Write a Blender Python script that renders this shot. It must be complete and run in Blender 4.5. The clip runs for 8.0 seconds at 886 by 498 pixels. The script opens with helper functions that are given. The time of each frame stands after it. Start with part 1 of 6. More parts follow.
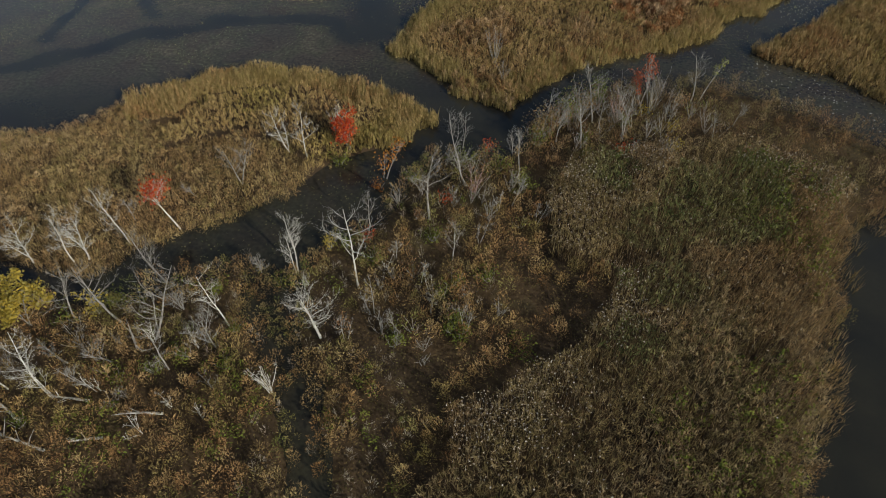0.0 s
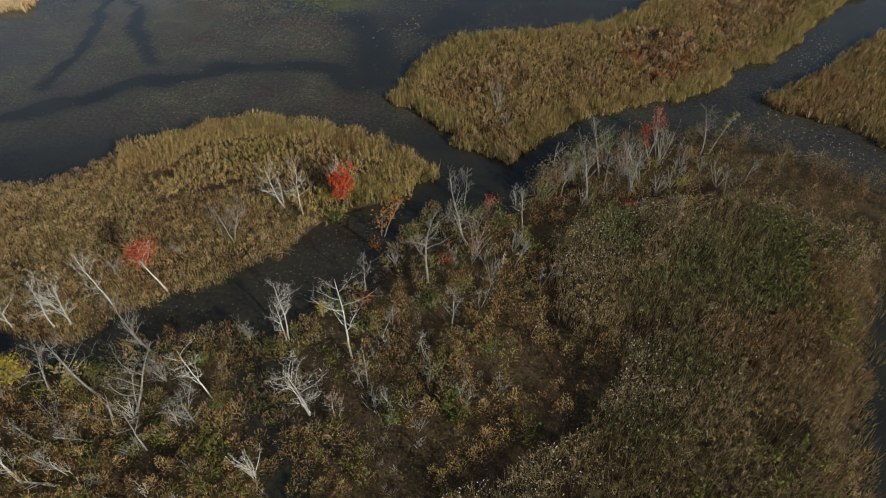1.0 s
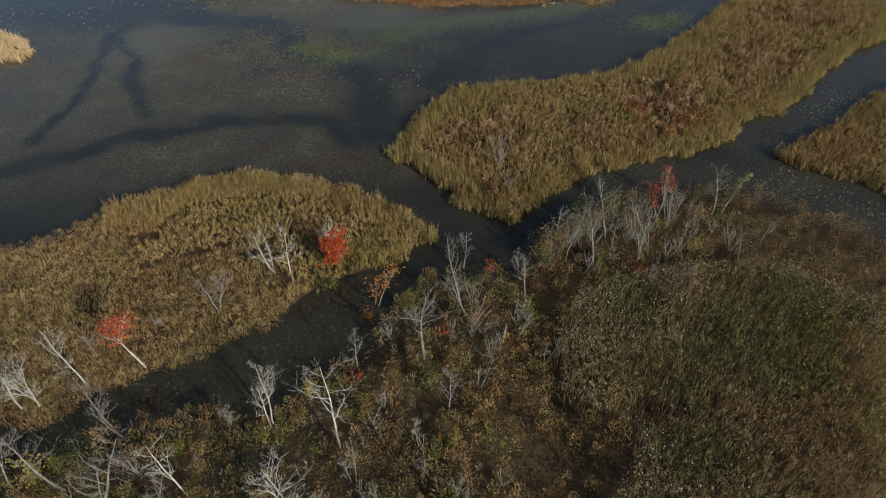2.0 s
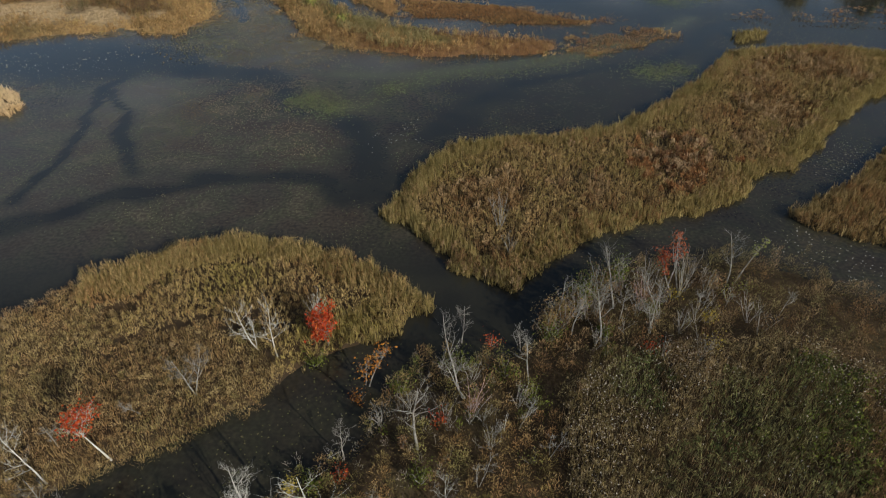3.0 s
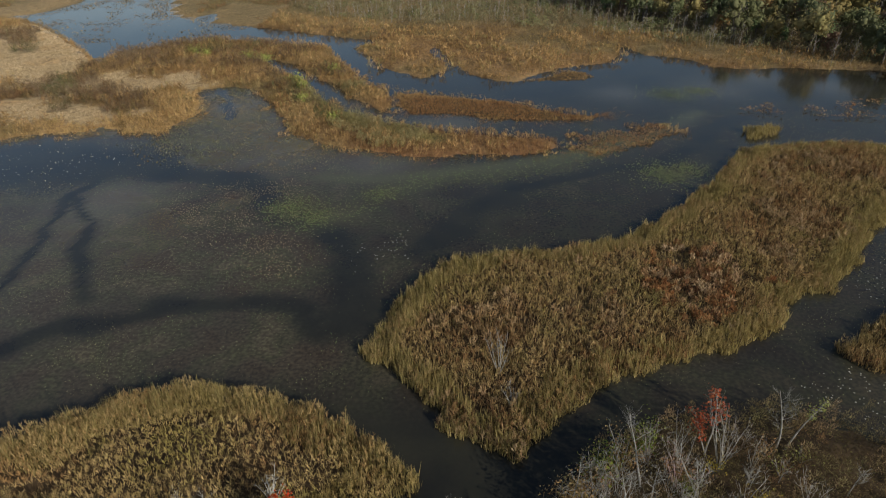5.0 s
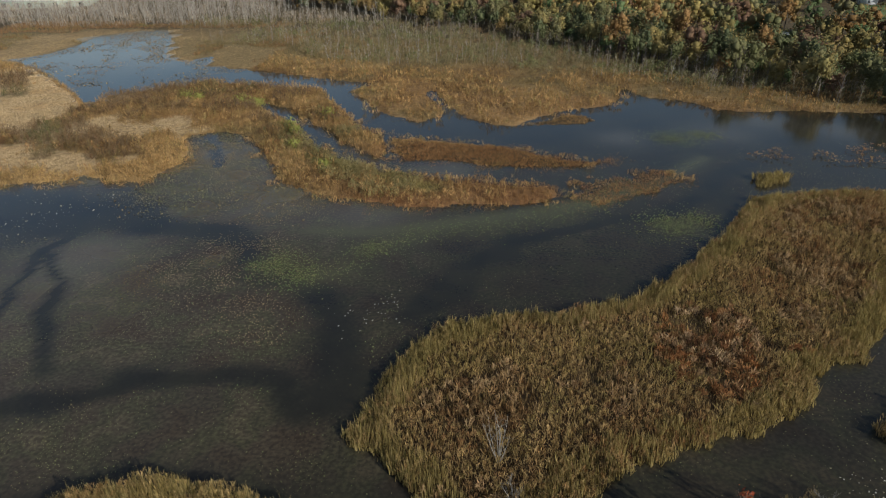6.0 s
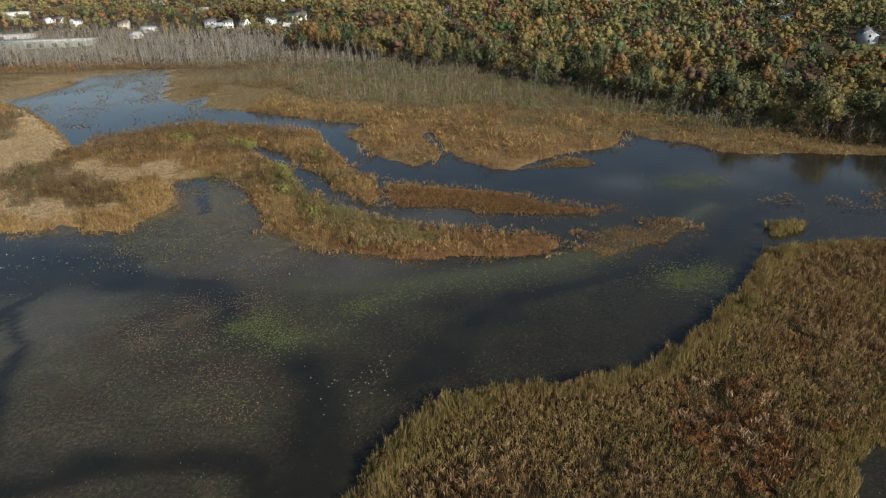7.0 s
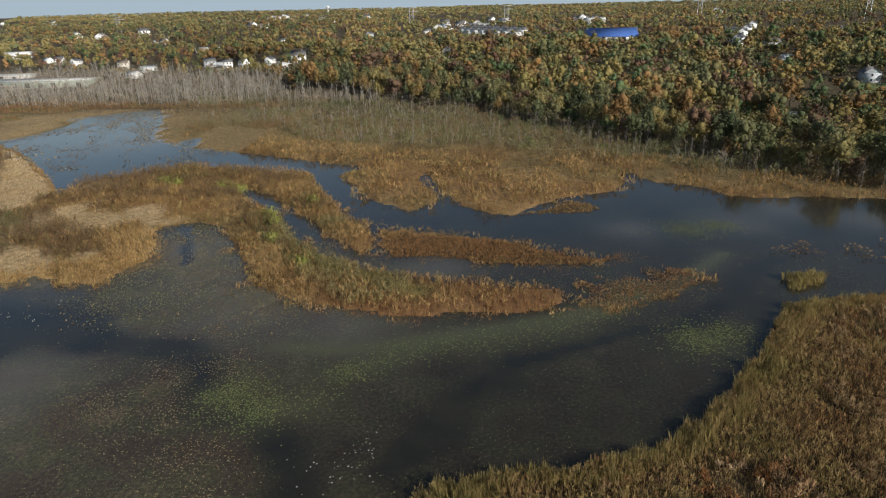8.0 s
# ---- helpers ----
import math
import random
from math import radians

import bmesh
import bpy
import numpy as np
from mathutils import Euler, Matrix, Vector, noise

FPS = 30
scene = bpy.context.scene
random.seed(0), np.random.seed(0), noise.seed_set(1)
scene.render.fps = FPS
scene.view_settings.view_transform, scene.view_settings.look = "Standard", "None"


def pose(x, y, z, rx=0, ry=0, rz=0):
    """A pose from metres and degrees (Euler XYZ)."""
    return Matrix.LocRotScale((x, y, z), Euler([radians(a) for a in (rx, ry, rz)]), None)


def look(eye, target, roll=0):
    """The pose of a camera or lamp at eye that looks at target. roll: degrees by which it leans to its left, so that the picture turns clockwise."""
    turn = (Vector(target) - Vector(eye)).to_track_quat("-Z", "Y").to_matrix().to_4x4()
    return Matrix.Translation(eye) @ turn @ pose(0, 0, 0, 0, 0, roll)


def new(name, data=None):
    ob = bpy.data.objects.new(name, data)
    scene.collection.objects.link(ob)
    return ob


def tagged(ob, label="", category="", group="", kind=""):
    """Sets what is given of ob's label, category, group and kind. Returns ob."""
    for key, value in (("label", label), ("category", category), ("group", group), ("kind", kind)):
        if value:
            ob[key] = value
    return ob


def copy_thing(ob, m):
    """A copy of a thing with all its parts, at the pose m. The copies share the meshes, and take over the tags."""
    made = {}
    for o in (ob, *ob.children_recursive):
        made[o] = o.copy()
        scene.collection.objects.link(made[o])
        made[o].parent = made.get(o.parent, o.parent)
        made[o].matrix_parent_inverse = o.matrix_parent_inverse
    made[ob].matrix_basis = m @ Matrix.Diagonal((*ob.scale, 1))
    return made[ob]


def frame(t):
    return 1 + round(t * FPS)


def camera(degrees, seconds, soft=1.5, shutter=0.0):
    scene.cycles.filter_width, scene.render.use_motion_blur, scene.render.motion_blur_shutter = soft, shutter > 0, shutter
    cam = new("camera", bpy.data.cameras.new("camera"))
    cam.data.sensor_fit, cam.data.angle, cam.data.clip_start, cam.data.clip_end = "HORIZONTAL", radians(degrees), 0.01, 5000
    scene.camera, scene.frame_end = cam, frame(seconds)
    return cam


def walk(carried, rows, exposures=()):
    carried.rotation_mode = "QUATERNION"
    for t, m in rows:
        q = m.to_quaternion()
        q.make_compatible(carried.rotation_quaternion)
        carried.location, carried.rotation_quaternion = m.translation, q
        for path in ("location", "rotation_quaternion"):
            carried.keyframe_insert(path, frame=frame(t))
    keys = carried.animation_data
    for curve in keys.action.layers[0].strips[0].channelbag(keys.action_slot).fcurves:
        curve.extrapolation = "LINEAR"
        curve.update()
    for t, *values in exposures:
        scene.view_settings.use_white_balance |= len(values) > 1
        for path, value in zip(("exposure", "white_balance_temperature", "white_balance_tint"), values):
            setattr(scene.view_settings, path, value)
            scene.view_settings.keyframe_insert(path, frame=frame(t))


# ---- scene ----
# Camera: a drone flying north over a marsh while it tilts up.
cam = camera(70.9, 8.0, soft=1.1)
PATH = [
    (0.0, 1.01, -0.38, 49.31, 2.93, -46.26, 0.64),
    (0.5, 1.26, 2.09, 49.52, 3.41, -45.07, 0.43),
    (1.0, 1.48, 4.72, 49.68, 3.81, -43.71, 0.23),
    (1.5, 1.68, 7.51, 49.79, 4.14, -42.23, 0.04),
    (2.0, 1.85, 10.45, 49.87, 4.40, -40.66, -0.13),
    (2.5, 2.00, 13.54, 49.91, 4.60, -39.04, -0.29),
    (3.0, 2.14, 16.79, 49.92, 4.75, -37.38, -0.43),
    (3.5, 2.27, 20.19, 49.92, 4.85, -35.71, -0.56),
    (4.0, 2.38, 23.73, 49.90, 4.92, -34.04, -0.68),
    (4.5, 2.49, 27.41, 49.87, 4.95, -32.39, -0.79),
    (5.0, 2.60, 31.22, 49.83, 4.96, -30.76, -0.89),
    (5.5, 2.71, 35.16, 49.80, 4.94, -29.16, -0.97),
    (6.0, 2.83, 39.22, 49.78, 4.92, -27.58, -1.05),
    (6.5, 2.95, 43.37, 49.77, 4.89, -26.01, -1.11),
    (7.0, 3.09, 47.62, 49.79, 4.87, -24.46, -1.16),
    (7.5, 3.23, 51.95, 49.83, 4.85, -22.89, -1.21),
    (8.0, 3.40, 56.34, 49.91, 4.85, -21.29, -1.24),
]
walk(cam, [(t, pose(x, y, z, 90 + pitch, 0, yaw) @ pose(0, 0, 0, 0, 0, roll)) for t, x, y, z, yaw, pitch, roll in PATH],
     exposures=[(0.0, 0.03), (8.0, 0.03)])

# ---- light ----
SUN_AZIMUTH, SUN_HEIGHT = 131.0, 23.0   # clockwise from north (+y), degrees above the horizon
world = bpy.data.worlds.new("sky")
scene.world = world
world.use_nodes = True
sky = world.node_tree.nodes.new("ShaderNodeTexSky")
sky.sky_type, sky.sun_disc = "NISHITA", False
sky.sun_elevation, sky.sun_rotation = radians(SUN_HEIGHT), radians(SUN_AZIMUTH)
sky.altitude, sky.air_density, sky.dust_density, sky.ozone_density = 60, 1.0, 1.2, 1.5
world.node_tree.nodes["Background"].inputs["Strength"].default_value = 0.09
world.node_tree.links.new(sky.outputs[0], world.node_tree.nodes["Background"].inputs["Color"])
sun = new("sun", bpy.data.lights.new("sun", "SUN"))
sun.data.energy, sun.data.angle, sun.data.color = 4.6, radians(0.5), (1.0, 0.965, 0.89)
a, e = radians(SUN_AZIMUTH), radians(SUN_HEIGHT)
sun.matrix_world = look((300 * math.sin(a) * math.cos(e), 300 * math.cos(a) * math.cos(e), 300 * math.sin(e)), (0, 0, 0))

# ---- plan ----
RNG = np.random.default_rng(7)
LATTICE = RNG.random((256, 256))


def vnoise(x, y, size, shift=0.0):
    """Smooth value noise, 0 to 1, with cells of that many metres."""
    u, v = x / size + shift, y / size + 1.7 * shift
    i, j = np.floor(u).astype(int), np.floor(v).astype(int)
    f, g = u - i, v - j
    f, g = f * f * (3 - 2 * f), g * g * (3 - 2 * g)
    at = lambda a, b: LATTICE[a % 256, b % 256]
    return (at(i, j) * (1 - f) + at(i + 1, j) * f) * (1 - g) + (at(i, j + 1) * (1 - f) + at(i + 1, j + 1) * f) * g


def fnoise(x, y, size, shift=0.0):
    return 0.55 * vnoise(x, y, size, shift) + 0.3 * vnoise(x, y, size / 2.1, shift + 9) + 0.15 * vnoise(x, y, size / 4.3, shift + 21)


def smooth(a):
    a = np.clip(a, 0, 1)
    return a * a * (3 - 2 * a)


def away(x, y, line, closed=True):
    """Distance to a line, and whether the point lies inside it."""
    best, inside = np.full(x.shape, 1e9), np.zeros(x.shape, bool)
    n = len(line)
    for k in range(n if closed else n - 1):
        (ax, ay), (bx, by) = line[k], line[(k + 1) % n]
        dx, dy = bx - ax, by - ay
        t = np.clip(((x - ax) * dx + (y - ay) * dy) / (dx * dx + dy * dy + 1e-9), 0, 1)
        best = np.minimum(best, np.hypot(x - ax - t * dx, y - ay - t * dy))
        if closed and ay != by:
            inside ^= ((ay > y) != (by > y)) & (x < ax + (y - ay) * dx / dy)
    return best, inside


def inner(x, y, line):
    """Metres inside an outline; negative outside."""
    d, inside = away(x, y, line)
    return np.where(inside, d, -d)


# Outlines of the land, in metres.
ISLE_WEST = [(-100, 52), (-72, 63), (-57.8, 64.4), (-53.6, 64.8), (-51, 67), (-47, 72.8), (-41, 77.6), (-34.5, 80.7), (-28.4, 82.2),
             (-21.7, 81.6), (-15, 79.5), (-9.6, 75.6), (-5.9, 72.7), (-3.3, 70.4), (-5.3, 68.8), (-8.2, 65.3), (-12.5, 61.8),
             (-15.2, 60.5), (-17.5, 58.4), (-19.5, 54.8), (-22.6, 52.2), (-26.2, 49), (-31, 46), (-34.6, 43.2), (-37, 40.8), (-39.5, 39.4),
             (-44, 40.5), (-50, 41), (-70, 36), (-100, 36)]
ISLE_MID = [(-12.2, 89.2), (-10.3, 98.3), (-7.8, 104.4), (-3.2, 110.4), (5.5, 114), (12.6, 115), (20, 116.7), (26, 120.5), (32.8, 127),
            (39.4, 134.5), (45, 143), (51, 152), (55, 159), (62, 160), (72, 163), (79, 163), (92, 158), (84, 141), (71, 131), (63.7, 124),
            (58.4, 116), (54.4, 111), (49, 105.3), (44.5, 104), (41.6, 101.3), (39.8, 97.3), (37.3, 95.3), (32.6, 92.6), (28.7, 91),
            (22.6, 88.6), (18.3, 86.7), (15.4, 85.3), (13.2, 83.2), (10.3, 80.3), (8.3, 76.7), (5.2, 74), (2.8, 75), (-0.7, 76.5),
            (-4.7, 82.7), (-9.5, 87)]
ISLE_EAST = [(43.9, 93.9), (47.3, 95.7), (52, 99), (57, 102.5), (62, 107.5), (66, 112), (80, 124), (110, 126), (110, 66), (70, 70),
             (59.5, 78.7), (56.8, 83.2), (53.2, 87), (48.8, 89), (45.8, 90.5)]
MARSH_MAIN = [(10.2, 70), (14, 75), (18.4, 79), (25.3, 81.8), (31, 82.2), (36, 82.6), (41.3, 80.7), (46, 77.4), (51, 74.3), (55.5, 69.5),
              (62, 62), (56, 57), (49.6, 55.5), (45, 53.3), (42.4, 48.7), (38.8, 42), (36.2, 37), (33.6, 30.7), (31.2, 25.2), (29.2, 21.2),
              (26, 5), (22, -45), (0, -45), (-5, 5), (-8.4, 18.9), (-9.9, 21.6), (-11, 24), (-12, 27.8), (-13.4, 30.6), (-14.8, 33.7),
              (-15.3, 37.5), (-16.7, 41.5), (-15.9, 44.8), (-13.9, 47.1), (-11.6, 48.6), (-9.2, 49.8), (-7.9, 53.1), (-7, 57.7), (-4.9, 60.4),
              (-2, 63.6), (2.4, 62.8), (6, 64.3)]
MARSH_SOUTH = [(-8, 5), (-11.3, 18.7), (-12.6, 23.4), (-14.3, 27.6), (-15.5, 30.2), (-17.7, 32), (-19.8, 35.4), (-21.2, 40.4), (-22, 43.4),
               (-24.2, 42.6), (-26.7, 40.8), (-29.2, 39.5), (-32.8, 38), (-38.5, 37.8), (-42.7, 38), (-50, 38.5), (-100, 40), (-100, -45), (-3, -45)]
TALL_REEDS = [(-1.3, 19.4), (0.2, 23.8), (2.5, 27.4), (5.5, 29), (9.7, 30.4), (13.2, 35.7), (14.8, 40), (14.7, 43.8), (10, 46.7), (9.4, 51),
              (10.7, 58), (13.8, 62.7), (20.3, 63.2), (28, 66), (35, 65.3), (41.5, 63.5), (46.7, 60.6), (44, 51.6), (39, 42.3), (33.7, 30.8),
              (29.3, 21.3), (26, 5), (22, -45), (2, -45), (-2, 5)]
SPIT = [(-240, 150), (-125, 150), (-104, 160), (-94, 162), (-90, 166), (-82, 163), (-74, 162), (-73, 169), (-71, 176), (-73, 185), (-79, 193), (-78, 198),
        (-72, 200), (-63, 198), (-54, 182), (-47, 172), (-44, 163), (-33, 157), (-21, 153), (-13, 151), (-3, 153), (6, 153), (13, 154),
        (17, 158), (16, 164), (7, 165), (-4, 166), (-16, 170), (-23, 173), (-29, 177), (-35, 182), (-43, 190), (-49, 201), (-56, 211),
        (-65, 220), (-75, 238), (-99, 261), (-110, 252), (-127, 241), (-126, 227), (-152, 255), (-174, 277), (-200, 297), (-290, 330)]
HOOK = [(-80, 240), (-69, 230), (-60, 224), (-45, 205), (-36, 193), (-27, 181), (-23, 180), (-24, 190), (-27, 199), (-35, 206), (-40, 219),
        (-50, 237), (-57, 252), (-76, 254), (-99, 261)]
LONG_ISLE = [(-24, 196), (-17, 196), (-6, 192), (7, 189), (14, 184), (24, 179), (31, 181), (24, 176), (14, 175), (3, 176), (-9, 179), (-17, 179), (-21, 184)]
RUST_RAFT = [(20, 164), (28, 169), (40, 173), (44, 169), (37, 163), (26, 156), (20, 157)]
ISLET = [(59, 170), (64, 173), (68, 171), (66, 167), (58, 164)]
NORTH_RAFT = [(11, 209), (20, 216), (23, 221), (31, 218), (30, 211), (20, 209)]
WEST_ISLET = [(-110, 134), (-94, 128), (-89, 125), (-85.4, 119), (-86.5, 116), (-112, 110)]
NORTH = [(-420, 280), (-240, 292), (-204, 300), (-202, 332), (-205, 369), (-182, 393), (-167, 368), (-141, 308), (-123, 293), (-125, 316), (-119, 307), (-115, 289), (-90, 280),
         (-63, 268), (-40, 258), (-47, 247), (-39, 237), (-32, 222), (-24, 215), (-18, 210), (-11, 221), (-18, 241), (-18, 248), (-10, 226),
         (-6, 216), (3, 209), (8, 207), (21, 222), (37, 229), (42, 237), (45, 255), (50, 240), (63, 234), (68, 225), (78, 223),
         (91, 225), (112, 222), (170, 205), (5000, -800), (5000, 5200), (-5200, 5200), (-5200, 300)]
LANDS = [ISLE_WEST, ISLE_MID, ISLE_EAST, MARSH_MAIN, MARSH_SOUTH, SPIT, HOOK, LONG_ISLE, ISLET, NORTH_RAFT, WEST_ISLET, NORTH]
# Lanes of deep water between the beds of water plants.
LANES = [[(-75, 78), (-59, 84.4), (-54, 88.2), (-48.5, 92.3), (-42.2, 96), (-35, 98.7), (-27, 99.9), (-21.8, 98.8), (-17.4, 93.7)],
         [(-67.4, 90), (-67.2, 102), (-70.3, 112.4), (-71.3, 120.6), (-73.5, 130), (-73, 137)],
         [(-51.8, 97), (-59.2, 109.4), (-66.7, 121), (-71.3, 130)],
         [(-125, 146), (-103, 145), (-90, 144), (-77, 145), (-68, 147), (-59, 140), (-48, 138.6), (-40.8, 134), (-35.6, 125), (-27.4, 121),
          (-20, 113.5), (-16.2, 103.6), (-14, 96.5)],
         [(-7.4, 112.8), (-1.7, 124.8), (4.3, 131.7), (8.6, 139.5), (20, 145), (33, 148), (44, 158), (51, 168), (60, 180)],
         [(-74, 197), (-68, 190), (-64, 182), (-62, 174)]]
LANE_WIDTH = [1.5, 1.0, 0.9, 2.3, 1.3, 0.8]


def near(x, y, spots):
    s = np.zeros(x.shape)
    for sx, sy, r in spots:
        s = np.maximum(s, np.exp(-((x - sx) ** 2 + (y - sy) ** 2) / r ** 2))
    return s


def land(x, y):
    """Metres inside the land, with a ragged bank."""
    d = np.full(x.shape, -1e9)
    for line in LANDS:
        d = np.maximum(d, inner(x, y, line))
    return d + (vnoise(x, y, 2.0, 3.0) - 0.5) * 1.6 + (vnoise(x, y, 7.0, 8.0) - 0.5) * 0.9 - 0.15


def rise(x, y):
    """Height of the hills north of the marsh."""
    s = y + np.where(x > 0, 0.5, 0.35) * x - 335 + (fnoise(x, y, 160, 2.0) - 0.5) * 70
    h = 13 * smooth(s / 200) + 8 * smooth((s - 180) / 300) + 8 * smooth((s - 480) / 700) + 12 * smooth((s - 1300) / 2600)
    return h + smooth((s - 120) / 400) * (fnoise(x, y, 420, 5.0) - 0.5) * 14


def ground_height(x, y):
    d = land(x, y) - 0.3
    return np.where(d > 0, 0.35 * smooth(d / 2.5), -0.7 * smooth(-d / 1.5) - 0.02) + rise(x, y) * (d > 0)


def in_view(x, y):
    return np.abs(x - 1) < 36 + 0.62 * np.maximum(y, 0) + 0.12 * np.maximum(y - 150, 0)


# ---- materials ----
def material(name):
    m = bpy.data.materials.new(name)
    m.use_nodes = True
    m.node_tree.nodes.clear()
    return m, m.node_tree.nodes, m.node_tree.links


def ramp(nodes, links, source, stops):
    r = nodes.new("ShaderNodeValToRGB")
    while len(r.color_ramp.elements) < len(stops):
        r.color_ramp.elements.new(0.5)
    for el, (at, col) in zip(r.color_ramp.elements, stops):
        el.position, el.color = at, (*col, 1)
    links.new(source, r.inputs[0])
    return r.outputs[0]


def noise_tex(nodes, links, size, detail=3.0, coord="Object"):
    """Noise with features of about that many metres."""
    co, n = nodes.new("ShaderNodeTexCoord"), nodes.new("ShaderNodeTexNoise")
    n.inputs["Scale"].default_value, n.inputs["Detail"].default_value = 1.0 / size, detail
    links.new(co.outputs[coord], n.inputs["Vector"])
    return n.outputs["Fac"]


def blend(nodes, links, kind, fac, a, b):
    m = nodes.new("ShaderNodeMixRGB")
    m.blend_type = kind
    for k, v in enumerate((fac, a, b)):
        if isinstance(v, (int, float)):
            m.inputs[k].default_value = v
        elif isinstance(v, tuple):
            m.inputs[k].default_value = (*v, 1)
        else:
            links.new(v, m.inputs[k])
    return m.outputs[0]


def even(cols):
    return [((k + 0.5) / len(cols), c) for k, c in enumerate(cols)]


def plant(name, cols, patch, size=6.0, through_light=0.25, mix=0.55, tint=False, spread=0.4):
    """Leaves: each takes one of cols, and patches of that many metres lean to the colours of patch."""
    m, nodes, links = material(name)
    geo, out = nodes.new("ShaderNodeNewGeometry"), nodes.new("ShaderNodeOutputMaterial")
    if tint:
        at = nodes.new("ShaderNodeAttribute")
        at.attribute_name = "tint"
        c = blend(nodes, links, "MULTIPLY", 1.0, at.outputs["Color"], ramp(nodes, links, geo.outputs["Random Per Island"], even(cols)))
    else:
        c = ramp(nodes, links, geo.outputs["Random Per Island"], even(cols))
    if patch:
        n = noise_tex(nodes, links, size)
        c = blend(nodes, links, "MIX", mix, c, ramp(nodes, links, n, [(0.3 + 0.4 * k / max(1, len(patch) - 1), q) for k, q in enumerate(patch)]))
        fine = ramp(nodes, links, geo.outputs["Random Per Island"], [(0.0, (1 - spread,) * 3), (1.0, (1 + spread,) * 3)])
        c = blend(nodes, links, "MULTIPLY", 1.0, c, fine)
    d, t, s = nodes.new("ShaderNodeBsdfDiffuse"), nodes.new("ShaderNodeBsdfTranslucent"), nodes.new("ShaderNodeMixShader")
    links.new(c, d.inputs[0]), links.new(c, t.inputs[0])
    s.inputs[0].default_value = through_light
    links.new(d.outputs[0], s.inputs[1]), links.new(t.outputs[0], s.inputs[2]), links.new(s.outputs[0], out.inputs[0])
    return m


def solid(name, cols, size, rough=0.8, bump=0.0, metal=0.0, by_object=False, detail=4.0):
    """A surface whose colour wanders through cols over size metres."""
    m, nodes, links = material(name)
    b, out = nodes.new("ShaderNodeBsdfPrincipled"), nodes.new("ShaderNodeOutputMaterial")
    n = noise_tex(nodes, links, size, detail)
    c = ramp(nodes, links, n, [(0.25 + 0.5 * k / max(1, len(cols) - 1), q) for k, q in enumerate(cols)])
    if by_object:
        info = nodes.new("ShaderNodeObjectInfo")
        c = blend(nodes, links, "MULTIPLY", 1.0, c, ramp(nodes, links, info.outputs["Random"], [(0, (0.7, 0.7, 0.7)), (1, (1.2, 1.15, 1.1))]))
    links.new(c, b.inputs["Base Color"])
    b.inputs["Roughness"].default_value, b.inputs["Metallic"].default_value = rough, metal
    if bump:
        k = nodes.new("ShaderNodeBump")
        k.inputs["Strength"].default_value, k.inputs["Distance"].default_value = 0.6, bump
        links.new(noise_tex(nodes, links, size / 5), k.inputs["Height"]), links.new(k.outputs[0], b.inputs["Normal"])
    links.new(b.outputs[0], out.inputs[0])
    return m


def water_material():
    """Dark still water; the map "bed" holds water plants under the surface (red), silt and painted sky sheen (green)
    and green weed (blue).
    """
    m, nodes, links = material("water")
    b, out = nodes.new("ShaderNodeBsdfPrincipled"), nodes.new("ShaderNodeOutputMaterial")
    at, sep = nodes.new("ShaderNodeAttribute"), nodes.new("ShaderNodeSeparateColor")
    at.attribute_name = "bed"
    links.new(at.outputs["Color"], sep.inputs[0])
    weeds = ramp(nodes, links, noise_tex(nodes, links, 0.5, 6), [(0.38, (0.05, 0.041, 0.029)), (0.5, (0.078, 0.064, 0.044)), (0.64, (0.118, 0.101, 0.062))])
    wide = ramp(nodes, links, noise_tex(nodes, links, 7, 9), [(0.34, (0.72, 0.58, 0.52)), (0.46, (0.85, 0.78, 0.72)), (0.56, (0.8, 0.88, 0.66)), (0.66, (1.2, 1.14, 0.98))])
    weeds = blend(nodes, links, "MULTIPLY", 1.0, weeds, wide)
    deep = ramp(nodes, links, noise_tex(nodes, links, 8, 3), [(0.3, (0.015, 0.015, 0.012)), (0.7, (0.028, 0.026, 0.017))])
    c = blend(nodes, links, "MIX", sep.outputs[0], deep, weeds)
    c = blend(nodes, links, "MIX", sep.outputs[1], c, (0.17, 0.157, 0.128))
    c = blend(nodes, links, "MIX", sep.outputs[2], c, (0.085, 0.084, 0.042))
    links.new(c, b.inputs["Base Color"])
    b.inputs["Roughness"].default_value, b.inputs["IOR"].default_value = 0.12, 1.33
    rough = ramp(nodes, links, sep.outputs[0], [(0.0, (0.1,) * 3), (1.0, (0.3,) * 3)])
    links.new(rough, b.inputs["Roughness"])
    links.new(ramp(nodes, links, sep.outputs[0], [(0.0, (0.5,) * 3), (1.0, (0.34,) * 3)]), b.inputs["Specular IOR Level"])
    k = nodes.new("ShaderNodeBump")
    k.inputs["Strength"].default_value, k.inputs["Distance"].default_value = 0.05, 0.04
    links.new(noise_tex(nodes, links, 0.7, 3), k.inputs["Height"]), links.new(k.outputs[0], b.inputs["Normal"])
    links.new(b.outputs[0], out.inputs[0])
    return m


